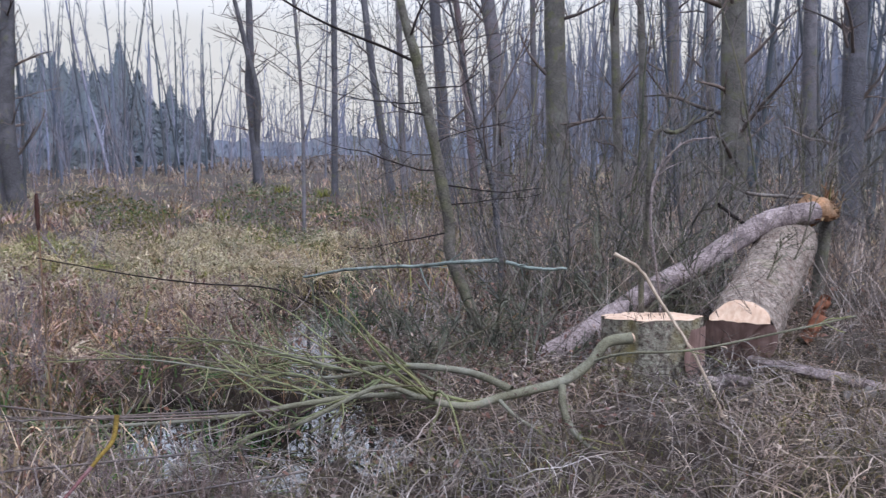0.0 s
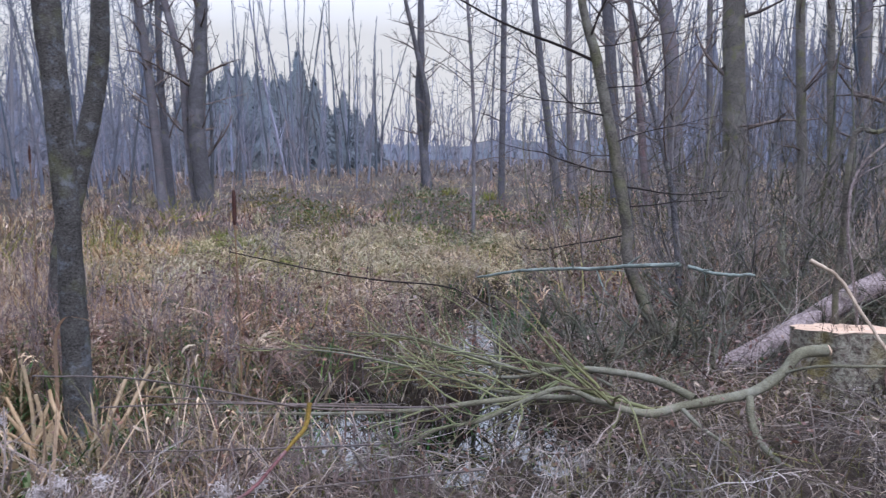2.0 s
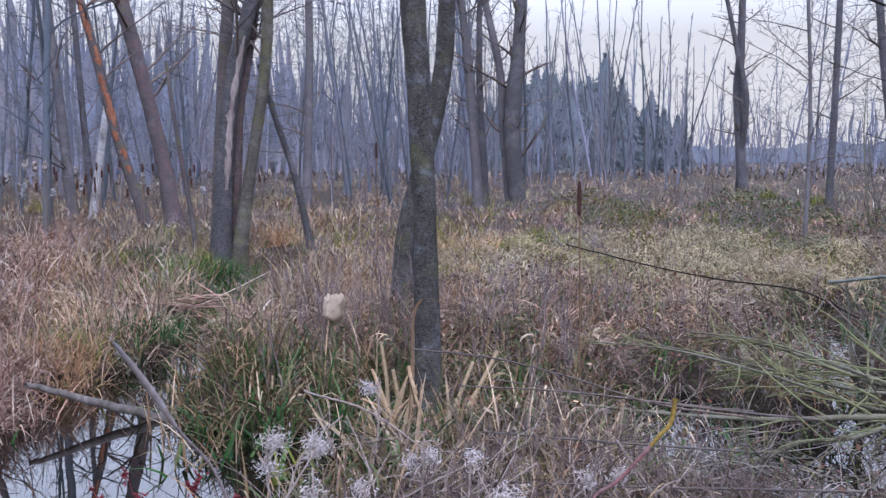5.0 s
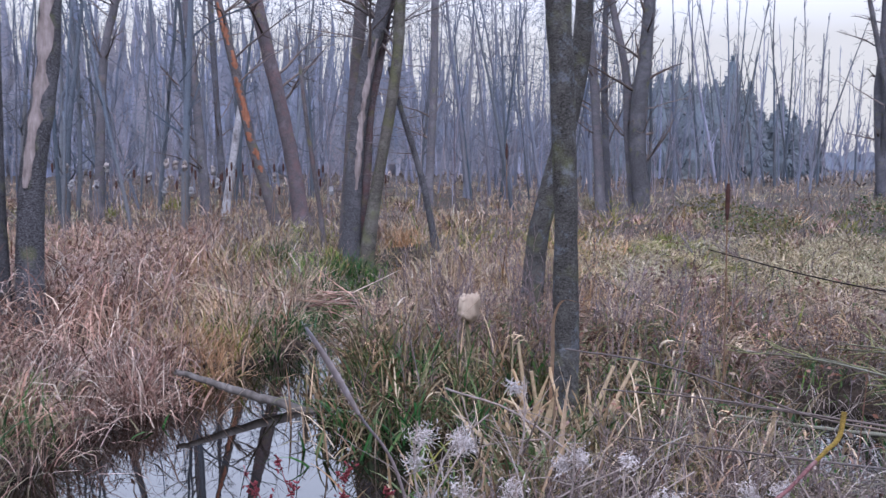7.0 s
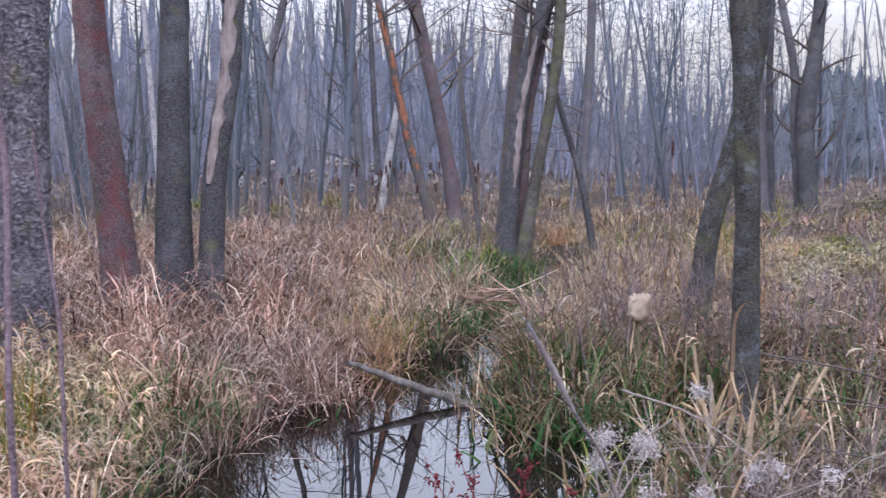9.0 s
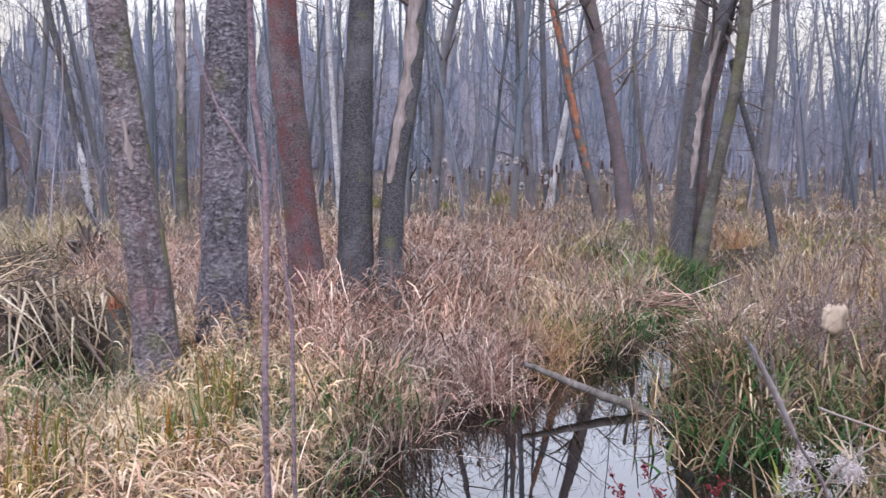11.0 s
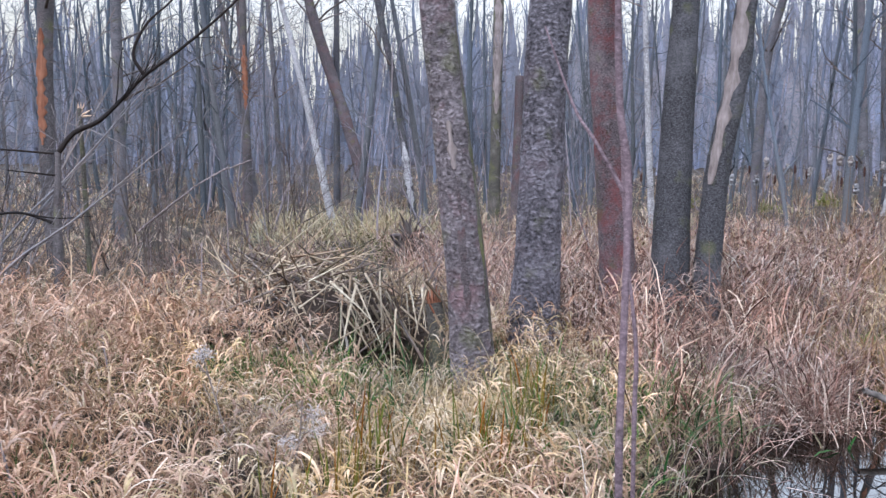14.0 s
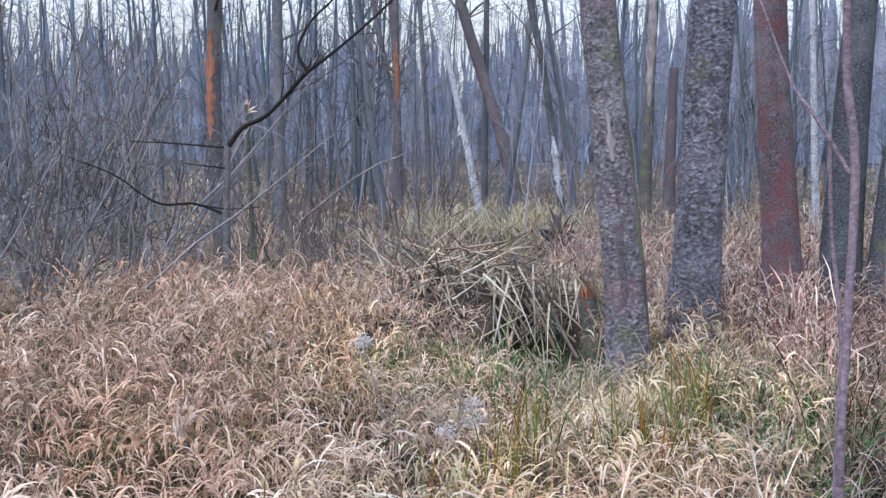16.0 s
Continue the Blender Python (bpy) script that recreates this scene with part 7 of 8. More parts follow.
stuff("dead_flags", [tussocks(c_, 9, 0.06, (0.22, 0.48), (0.008, 0.016), (0.5, 2.0), 6)], "flag", "brown dead flag leaves hanging to the black water", "reeds")


def weeds(name, xy, height, material, label, shoots=7, ratio=0.32, lean=0.15, r0=0.0028, category="weeds"):
    """Withered branching stems."""
    n = len(xy)
    roots = np.column_stack([xy, ground_z(*xy.T) - 0.02])
    ways = np.column_stack([rng.normal(0, lean, (n, 2)), np.ones(n)])
    far = np.clip(np.hypot(xy[:, 0], xy[:, 1]) / 5, 0.8, 6)
    p, r = sprays(roots, ways, height, r0 * far, 5, 0.18)
    q, s = offshoots(p, r, shoots, 0.45, 0.35, ratio, 0.35, 4)
    stuff(name, [tubes(p, r, 3), strips(q, np.maximum(s, 0.0012))], material, label, category)


ring_ = lambda x, y: np.clip(np.exp(-(((x + 3.6) / 1.0) ** 2 + ((y - 5.2) / 1.0) ** 2)) + 0.10, 0, 1)
xy_ = scatter(3600, -7.5, -1.6, 3.6, 9.0, lambda x, y: mid_(x, y) * ring_(x, y) * (0.25 + 0.75 * (clumpy(x, y, 1.8, 77) > 0.4)), 0.1)
weeds("weed_thicket", xy_, rng.uniform(0.4, 1.0, len(xy_)) * (0.6 + 0.4 * ring_(*xy_.T)), "weed", "purple-brown withered weeds in a thicket")
for count_, seed_, mat_, tag_ in ((700, 83, "reed", "tan broken reed stalks standing in the weeds"), (520, 89, "crumpled", "russet dock stalks standing in the weeds"), (420, 97, "flag", "green-brown leaf blades among the weeds")):
    xy_ = scatter(count_, -6.5, -0.6, 3.6, 8.2, lambda x, y: mid_(x, y) * (clumpy(x, y, 1.6, seed_) > 0.5), 0.05)
    gz_ = ground_z(*xy_.T)
    stuff("mixed_stalks", [blades(xy_, gz_, rng.uniform(0.25, 0.62, len(xy_)), rng.uniform(0.008, 0.017, len(xy_)), (0.6, 0.7), 5, None, 0.1), curls(np.column_stack([xy_, gz_ + rng.uniform(0.05, 0.35, len(xy_))]), rng.uniform(0.1, 0.22, len(xy_)), rng.uniform(0.006, 0.014, len(xy_)), rng.uniform(0, 6.3, len(xy_)), 5, strands=2)], mat_, tag_, "weeds")
for x_, y_, n_, h_ in ((-0.8, 6.0, 26, 0.3), (-1.7, 6.9, 22, 0.3), (-0.6, 6.6, 20, 0.28), (-1.2, 5.8, 24, 0.3), (-2.0, 5.4, 18, 0.34), (-2.9, 6.6, 18, 0.36), (-1.9, 4.6, 16, 0.3), (-3.3, 7.4, 20, 0.36), (-0.2, 7.4, 22, 0.3)):
    leaf_tuft(x_, y_, n_, h_, 0.024, "flag", "broad green and yellowing leaves among the weeds", 0.1, (0.8, 1.4), "leaf_tuft", "leaf tufts in the weeds")
xy_ = scatter(900, -2.3, -0.8, 2.2, 5.0, lambda x, y: mid_(x, y), 0.05)
weeds("weed_fringe", xy_, rng.uniform(0.12, 0.32, len(xy_)), "weed", "reddish withered weeds at the path's edge")
xy_ = scatter(900, -13, -6, -3, 9, lambda x, y: russet_bank(x, y) * (clumpy(x, y, 0.8, 13) > 0.55))
weeds("weed_patch", xy_, rng.uniform(0.4, 0.75, len(xy_)), "weed", "dark withered weeds in the sedge")

# the yellow-green clearing
clear_ = lambda x, y: (np.exp(-(((x + 3.6) / 3.2) ** 2 + ((y - 11.2) / 3.6) ** 2) * 1.2) > 0.32).astype(float)
mat_of_ = lambda x, y: clumpy(x, y, 0.75, 15) + 0.35 * clumpy(x, y, 2.0, 5)
c_ = scatter(4200, -8, 0.5, 7.4, 17, lambda x, y: clear_(x, y) * np.clip((mat_of_(x, y) - 0.42) * 3, 0.03, 1))
pi_ = np.repeat(np.arange(len(c_)), 5)
pxy_ = c_[pi_] + rng.normal(0, 0.1, (len(pi_), 2))
lump_ = np.clip(mat_of_(*pxy_.T) - 0.4, 0, 0.8)
stuff("meadow_grass", [tussocks(c_, 7, 0.11, (0.12, 0.30), (0.006, 0.013), (1.0, 2.2), 4), curls(np.column_stack([pxy_, ground_z(*pxy_.T) + lump_ * rng.uniform(0.05, 0.5, len(pi_))]), rng.uniform(0.14, 0.32, len(pi_)), rng.uniform(0.006, 0.012, len(pi_)), rng.normal(-1.2, 0.9, len(pi_)), 4, strands=2)], "meadow", "matted yellow-green grass of the clearing", "grass")
c_ = scatter(2600, -8, 0.5, 6.0, 17, lambda x, y: clear_(x, y) * np.clip((0.5 - mat_of_(x, y)) * 5, 0, 1))
weeds("bramble_gap", c_, rng.uniform(0.15, 0.4, len(c_)), "weed", "low brown bramble between the grass mats", 7, 0.45, 0.6)
xy_ = scatter(2200, -8, 0.5, 6.5, 17, lambda x, y: (1 - 0.85 * clear_(x, y)) * (clumpy(x, y, 0.9, 17) > 0.5) * mid_(x, y))
weeds("bramble", xy_, rng.uniform(0.15, 0.4, len(xy_)), "weed", "low brown bramble round the clearing", 6, 0.4, 0.5)

# marsh out to the woods
turn_ = rng.uniform(-40, 125, 150000)
dist_ = 7 + 55 * rng.uniform(0, 1, 150000) ** 1.7
fx_, fy_ = -0.4 - dist_ * np.sin(np.radians(turn_)), dist_ * np.cos(np.radians(turn_))
ok_ = (stream_gap(fx_, fy_) > 0.1) & (clear_(fx_, fy_) < 0.5) & (rng.uniform(0, 1, 150000) < 0.35 + 0.65 * clumpy(fx_, fy_, 0.35, 19)) & ~((russet_bank(fx_, fy_) > 0.5) & (dist_ < 11)) & ~((turn_ < 5) & (dist_ < 10))
fx_, fy_, dist_ = fx_[ok_], fy_[ok_], dist_[ok_]
far_ = np.clip(dist_ / 8, 1, 5)
c_ = np.stack([fx_, fy_], 1)
pick_ = rng.uniform(0, 1, len(c_)) < 0.06
for lo_, hi_, name_ in ((7, 18, "marsh_tussocks"), (18, 70, "far_marsh_grass")):
    t_ = c_[pick_ & (dist_ >= lo_) & (dist_ < hi_)]
    s_ = 1.0 if lo_ < 10 else 2.6
    tone_ = clumpy(t_[:, 0], t_[:, 1], 0.33, 37) + rng.normal(0, 0.12, len(t_))
    for from_, to_, mat_, hs_, tag_ in ((-9, 0.16, "litter", 0.7, "dark withered marsh growth between the tussocks"), (0.16, 0.46, "marsh", 1.0, "brown dead marsh grass reaching to the woods"), (0.46, 0.56, "sedge", 1.0, "russet marsh sedge in patches"), (0.56, 0.78, "meadow", 0.7, "yellow-green marsh grass in patches"), (0.78, 9, "straw", 0.9, "pale dead marsh grass in tufts")):
        s2_ = t_[(tone_ >= from_) & (tone_ < to_)]
        if len(s2_):
            stuff(name_, [tussocks(s2_, 26 if lo_ < 10 else 12, 0.085 * s_, (0.22 * hs_, 0.56 * hs_), (0.006 * s_, 0.013 * s_), (0.7, 2.2), 4)], {"marsh": "far_marsh", "straw": "far_straw", "litter": "far_marsh"}.get(mat_, mat_), tag_, "grass")
for lo_, hi_, s_ in ((7, 14, 1.0), (14, 26, 1.9)):
    t_ = c_[(rng.uniform(0, 1, len(c_)) < (0.11 if lo_ < 10 else 0.07)) & (dist_ >= lo_) & (dist_ < hi_)]
    for half_, mat_ in ((t_[::2], "far_marsh"), (t_[1::2], "far_straw")):
        stuff("short_marsh_grass", [tussocks(half_, 9, 0.14 * s_, (0.10, 0.24), (0.009 * s_, 0.017 * s_), (1.2, 1.6), 3)], mat_, "short matted dead grass between the tussocks", "grass")
c2_ = scatter(2600, -5.0, 6.0, -6.5, 3.0, lambda x, y: (1 - straw_bank(x, y)) * (np.hypot(x + 0.4, y + 0.1) > 0.9) * (0.4 + 0.6 * clumpy(x, y, 1.1, 71)), 0.15)
stuff("trodden_grass", [tussocks(c2_, 6, 0.12, (0.08, 0.2), (0.004, 0.009), (1.3, 1.6), 3)], "marsh", "low trodden dead grass round the path", "grass")
tn_, rr_ = np.radians(rng.uniform(-8, 60, 800)), rng.uniform(55, 150, 800)
far_c_ = np.stack([-rr_ * np.sin(tn_), rr_ * np.cos(tn_)], 1)
stuff("far_field_grass", [tussocks(far_c_, 8, 0.8, (0.4, 0.8), (0.08, 0.16), (0.6, 1.4), 3)], "litter", "pale dead grass at the field's far end", "grass")
xy_ = np.stack([fx_, fy_], 1)[rng.uniform(0, 1, len(fx_)) < 0.02]
weeds("far_weeds", xy_, rng.uniform(0.35, 0.8, len(xy_)), "weed", "dark withered weeds of the marsh", 4, 0.4)

# brambles, brash and litter round the stump
xy_ = scatter(9800, -2.4, 4.4, 2.0, 8.5, lambda x, y: np.where(stream_gap(x, y) < 0.03, 0.16, 1.0) * (0.45 + 0.55 * clumpy(x, y, 1.2, 23)), -0.6)
n_ = len(xy_)
roots_ = np.column_stack([xy_, np.maximum(ground_z(*xy_.T), WATER_Z) + rng.uniform(0.0, 0.16, n_)])
a_ = rng.uniform(0, 2 * np.pi, n_)
lp_, lr3_ = sprays(roots_, np.stack([np.cos(a_), np.sin(a_), rng.normal(0.12, 0.22, n_)], 1), rng.uniform(0.1, 0.62, n_), rng.uniform(0.0012, 0.0048, n_), 6, 0.75, 0.25)
stuff("brash", [tubes(lp_, lr3_, 3)], "brash", "grey-brown brash and dead stems on the ground", "brushwood")
xy_ = scatter(12500, -2.4, 4.5, 1.4, 8.0, lambda x, y: (clumpy(x, y, 1.6, 25) > 0.3) * (0.4 + 0.6 * clumpy(x, y, 1.6, 25)), 0.02)
stuff("matted_grass", [blades(xy_, ground_z(*xy_.T), rng.uniform(0.12, 0.4, len(xy_)), rng.uniform(0.004, 0.008, len(xy_)), (1.5, 1.4), 5)], "litter", "matted grey-brown grass beside the puddles", "grass")
c_ = scatter(150, -3.6, -0.4, 3.6, 7.2, lambda x, y: 0.3 + 0.7 * (clumpy(x, y, 2.4, 15) > 0.5), 0.03)
stuff("weed_leaves", [tussocks(c_[::2], 12, 0.07, (0.12, 0.32), (0.007, 0.015), (0.7, 1.9), 5)], "fresh", "green leaves low among the withered weeds", "weeds")
stuff("pale_wisps", [tussocks(c_[1::2], 9, 0.09, (0.25, 0.55), (0.003, 0.007), (0.4, 1.9), 5)], "bone", "bleached wisps among the withered weeds", "weeds")
for count_, seed_n, mat_, tag_ in ((300, 3, "straw", "pale dead tufts scattered over the marsh"), (220, 19, "marsh", "brown tufts scattered over the marsh"), (150, 37, "olive", "olive tufts scattered over the marsh"), (150, 52, "litter", "grey withered tufts scattered over the marsh")):
    c_ = scatter(count_, -12.5, 0.6, 6.2, 16.0, lambda x, y: 0.15 + 0.85 * (clumpy(x, y, 1.1, seed_n) > 0.5), 0.1)
    stuff("marsh_tufts", [tussocks(c_, 16, 0.16, (0.28, 0.62), (0.008, 0.017), (0.5, 2.1), 4)], mat_, tag_, "grass")
xy_ = scatter(9500, -2.5, 4.2, 2.2, 5.8, lambda x, y: 0.35 + 0.65 * clumpy(x, y, 2.1, 71), 0.0)
sort_ = rng.uniform(0, 1, len(xy_)) + 0.5 * clumpy(*xy_.T, 1.1, 8)
for lo_c, hi_c, mat_, tag_ in ((-1, 0.7, "brash", "grey-brown matted stems and grass before the stump"), (0.7, 1.05, "moss_mound", "dull mossy grass before the stump"), (1.05, 3, "bone", "bleached thin grass blades before the stump")):
    t_ = xy_[(sort_ >= lo_c) & (sort_ < hi_c)]
    stuff("ground_tangle", [blades(t_, ground_z(*t_.T), rng.uniform(0.14, 0.42, len(t_)), rng.uniform(0.003, 0.007, len(t_)), (1.4, 1.9), 6), curls(np.column_stack([t_, ground_z(*t_.T) + rng.uniform(0.02, 0.14, len(t_))]), rng.uniform(0.08, 0.2, len(t_)), rng.uniform(0.003, 0.007, len(t_)), rng.uniform(0, 6.3, len(t_)), 5, strands=1)], mat_, tag_, "grass")
xy_ = scatter(1300, -0.6, 5.5, 5.6, 13, lambda x, y: 0.1 + 0.9 * clumpy(x, y, 0.9, 27), 0.1)
weeds("bramble_thicket", xy_, rng.uniform(0.4, 1.3, len(xy_)), "litter", "tangled grey-brown bramble round the stump", 8, 0.45, 0.7, 0.0032, "brambles")


def shrub(x, y, stems, height, material, label, spread=0.35, name="shrub", shoots=7):
    """A many-stemmed bare shrub."""
    g = float(ground_z(x, y))
    ob = thing(name, (x, y, g), label, "shrub", "bare shrubs")
    roots = np.column_stack([np.array((x, y)) + rng.normal(0, spread * 0.4, (stems, 2)), np.full(stems, g - 0.02)])
    ways = np.column_stack([rng.normal(0, spread, (stems, 2)), np.ones(stems)])
    p, r = sprays(roots, ways, rng.uniform(0.6, 1.1, stems) * height, rng.uniform(0.006, 0.014, stems), 8, 0.22)
    for i in range(stems):
        part("stem", [tubes(p[i : i + 1], r[i : i + 1], 5)], material, ob)
    q, s = offshoots(p, r, shoots, 0.5, 0.3, 0.4, 0.15, 6)
    q2, s2 = offshoots(q, s, 4, 0.6, 0.2, 0.5, 0.15, 4)
    part("fine_growth", [strips(q, np.maximum(s, 0.003)), strips(q2, np.maximum(s2, 0.0022))], material, ob, kind="stuff")


for x_, y_, hh_ in ((-7.6, -2.9, 2.6), (-7.2, -2.4, 2.4), (-8.2, -2.2, 2.9), (-7.9, -3.4, 2.8), (-6.9, -3.0, 2.3), (-8.6, -3.0, 3.0), (-9.2, -2.4, 2.8), (-7.0, -3.7, 2.6), (-8.9, -3.8, 3.0), (-9.8, -3.2, 3.0), (-10.2, -2.4, 2.6), (-6.5, -3.5, 2.2)):
    shrub(x_, y_, 12, hh_, "thicket", "dense pale grey bare shrub beside the straw", 0.4)
for x_, y_, hh_ in ((1.9, 7.6, 1.7), (2.4, 8.6, 2.0), (1.2, 8.4, 1.6), (3.3, 9.6, 2.4), (4.2, 9.2, 2.2), (4.6, 8.0, 1.8), (0.9, 7.4, 1.5), (1.6, 9.6, 2.0), (3.0, 11.0, 2.6), (5.2, 10.5, 2.6), (0.6, 9.2, 1.8), (1.3, 11.4, 2.4)):
    shrub(x_, y_, 11, hh_, "brown_twig", "mossy brown bare shrub behind the stump", 0.5, shoots=9)
for x_, y_, hh_ in ((1.15, 7.35, 1.0), (1.5, 7.2, 1.05), (1.95, 7.3, 0.95), (0.75, 7.6, 0.9), (2.35, 7.9, 1.2), (1.7, 8.1, 1.3), (0.15, 5.95, 0.75), (0.5, 6.15, 0.8), (-0.3, 6.2, 0.7)):
    shrub(x_, y_, 16, hh_, "moss_twig", "dense tangled mossy green-grey shrub behind the stump", 0.75, "mossy_shrub", 11)
xy_ = scatter(1500, -1.2, 4.2, 3.0, 6.2, lambda x, y: 0.2 + 0.8 * clumpy(x, y, 1.3, 57), -0.04)
n_ = len(xy_)
a_ = rng.normal(2.6, 1.1, n_)
fp_, fr_ = sprays(np.column_stack([xy_, ground_z(*xy_.T) + rng.uniform(0.02, 0.2, n_)]), np.stack([np.cos(a_), np.sin(a_), rng.uniform(0.0, 0.6, n_)], 1), rng.uniform(0.2, 0.75, n_), rng.uniform(0.001, 0.0032, n_), 7, 0.3, 0.75)
stuff("fallen_twigs", [tubes(fp_, fr_, 3)], "litter", "grey arching stems lying round the stump", "brushwood")
for x_, y_, hh_ in ((-11.5, -1.6, 1.8), (-13.0, -0.9, 1.8), (-14.5, -1.4, 2.4), (-15.5, 0.8, 2.2)):
    shrub(x_, y_, 9, hh_, "twig", "thin bare shrub at the wood's edge", 0.4)

for i in range(46):
    t_, r_ = radians(rng.uniform(-6, 62)), rng.uniform(8.5, 34)
    x_, y_ = -0.4 - r_ * math.sin(t_), r_ * math.cos(t_)
    if stream_gap(x_, y_) > 0.5:
        shrub(x_, y_, 9, rng.uniform(0.35, 0.8), ("weed", "litter", "olive", "weed")[i % 4], "low bramble hummock on the marsh", 0.9, "bramble_hummock", 6)
for i in range(60):
    t_, r_ = radians(rng.uniform(-4, 70)), rng.uniform(7.5, 32)
    x_, y_ = -0.4 - r_ * math.sin(t_), r_ * math.cos(t_)
    m_ = ("straw", "sedge", "olive", "marsh", "meadow")[i % 5]
    if stream_gap(x_, y_) > 0.4:
        leaf_tuft(x_, y_, 70, rng.uniform(0.35, 0.65), 0.012 * max(1, r_ / 12), m_, {"straw": "pale dead grass tussock", "sedge": "russet dead sedge tussock", "olive": "olive green sedge tussock", "marsh": "brown dead grass tussock", "meadow": "yellow-green grass tussock"}[m_] + " on the marsh", 0.16, (0.6, 1.9), "grass_tussock", "tussocks on the marsh")


def mound(x, y, wide, high, material, label, leaf):
    """A low hummock of dense leafy growth."""
    g = float(ground_z(x, y))
    ob = thing("leafy_hummock", (x, y, g), label, "hummock", "leafy hummocks of the marsh")
    n = int(420 * min(2.4, wide / 0.5))
    a, q = rng.uniform(0, 2 * np.pi, n), np.sqrt(rng.uniform(0, 1, n))
    z = g + high * (1 - q**2) * rng.uniform(0.35, 1.1, n) + 0.02
    rag = wide * (1 + 0.25 * np.sin(3 * a + x) + 0.15 * np.sin(7 * a + y))
    part("leaves", [leaflets(np.stack([x + rag * q * np.cos(a), y + rag * q * np.sin(a), z], 1), rng.uniform(0.6, 1.4, n) * leaf)], material, ob, smooth=False, kind="stuff")
    m = 40
    a, q = rng.uniform(0, 2 * np.pi, m), np.sqrt(rng.uniform(0, 1, m)) * wide * 0.8
    p, r = sprays(np.stack([x + q * np.cos(a), y + q * np.sin(a), np.full(m, g - 0.02)], 1), np.stack([np.cos(a) * q, np.sin(a) * q, 0.5 + 0 * a], 1), rng.uniform(0.7, 1.4, m) * high, np.full(m, 0.0025 * leaf / 0.03), 5, 0.5, 0.8)
    part("stalk_mass", [tubes(p, r, 3)], "weed", ob, kind="stuff")


def grass_mat(x, y, wide, high, material, label):
    """A sodden cushion of long grass that has fallen over on itself."""
    g = float(ground_z(x, y))
    ob = thing("grass_mat", (x, y, g), label, "grass mat", "grass mats of the clearing")
    n = int(520 * wide)
    a, q = rng.uniform(0, 2 * np.pi, n), np.sqrt(rng.uniform(0, 1, n))
    rag = wide * (1 + 0.22 * np.sin(3 * a + 5 * x) + 0.14 * np.sin(5 * a + 7 * y))
    px_, py_ = x + rag * q * np.cos(a), y + 0.75 * rag * q * np.sin(a)
    z = g + high * (1 - q**2) * (0.75 + 0.25 * np.sin(9 * px_) * np.sin(8 * py_)) * rng.uniform(0.7, 1.05, n)
    part("fallen_leaves", [curls(np.stack([px_, py_, z], 1), rng.uniform(0.15, 0.36, n), rng.uniform(0.007, 0.013, n), a + rng.normal(0, 0.6, n), 5, (0.6, 1.4), (0.6, 1.6), 2)], material, ob, smooth=False, kind="stuff")


lumps_ = random.Random(5)
for i in range(34):
    x_, y_ = lumps_.uniform(-5.0, -0.7), lumps_.uniform(5.0, 8.6)
    kind_ = i % 5
    if stream_gap(x_, y_) > 0.25:
        grass_mat(x_, y_, lumps_.uniform(0.2, 0.42), lumps_.uniform(0.14, 0.36), ("far_straw", "marsh", "crumpled", "flag", "sedge")[kind_], ("pale straw-coloured grass cushion among the weeds", "brown grass cushion among the weeds", "russet heap of withered bramble among the weeds", "green-brown leafy cushion among the weeds", "russet grass cushion among the weeds")[kind_])
mats_ = random.Random(11)
for i in range(30):
    x_, y_ = mats_.uniform(-6.2, -1.6), mats_.uniform(7.9, 13.6)
    if stream_gap(x_, y_) > 0.35 and clear_(np.array(x_), np.array(y_)) > 0:
        grass_mat(x_, y_, mats_.uniform(0.35, 0.75), mats_.uniform(0.16, 0.34), ("meadow", "meadow", "far_straw", "olive")[i % 4 if i < 24 else 3], ("matted yellow-green grass cushion in the clearing", "matted yellow-green grass cushion in the clearing", "pale straw-coloured grass cushion in the clearing", "olive green grass cushion in the clearing")[i % 4 if i < 24 else 3])

PALE = ("far_straw", "pale yellow mound of matted dead grass")
BROWN, LEAFY, OLIVE = ("crumpled", "russet-brown hummock of withered bramble"), ("bramble_leaf", "dull green hummock of bramble leaves"), ("moss_mound", "olive green mossy hummock")
for x_, y_, w_, h_, kind_ in (
    (-0.39, 20.0, 1.3, 0.6, OLIVE), (0.71, 15.45, 1.0, 0.55, OLIVE), (0.9, 17.5, 1.0, 0.5, LEAFY), (-0.9, 11.5, 0.8, 0.4, LEAFY),
    (-1.66, 14.4, 0.8, 0.35, BROWN), (-0.4, 10.6, 0.7, 0.4, LEAFY), (-1.4, 6.54, 0.5, 0.34, BROWN), (-1.85, 6.75, 0.45, 0.32, BROWN),
    (-1.25, 7.5, 0.4, 0.28, BROWN), (-0.22, 8.6, 0.6, 0.42, BROWN), (0.4, 7.5, 0.5, 0.4, BROWN), (-1.95, 6.0, 0.4, 0.3, BROWN),
    (0.1, 9.4, 0.6, 0.4, LEAFY), (-2.6, 7.2, 0.45, 0.28, LEAFY), (-3.2, 7.4, 0.5, 0.36, BROWN), (-3.8, 8.2, 0.5, 0.42, BROWN),
):
    mound(x_, y_, w_, h_, *kind_, 0.028 * max(1.0, math.hypot(x_, y_) / 10))
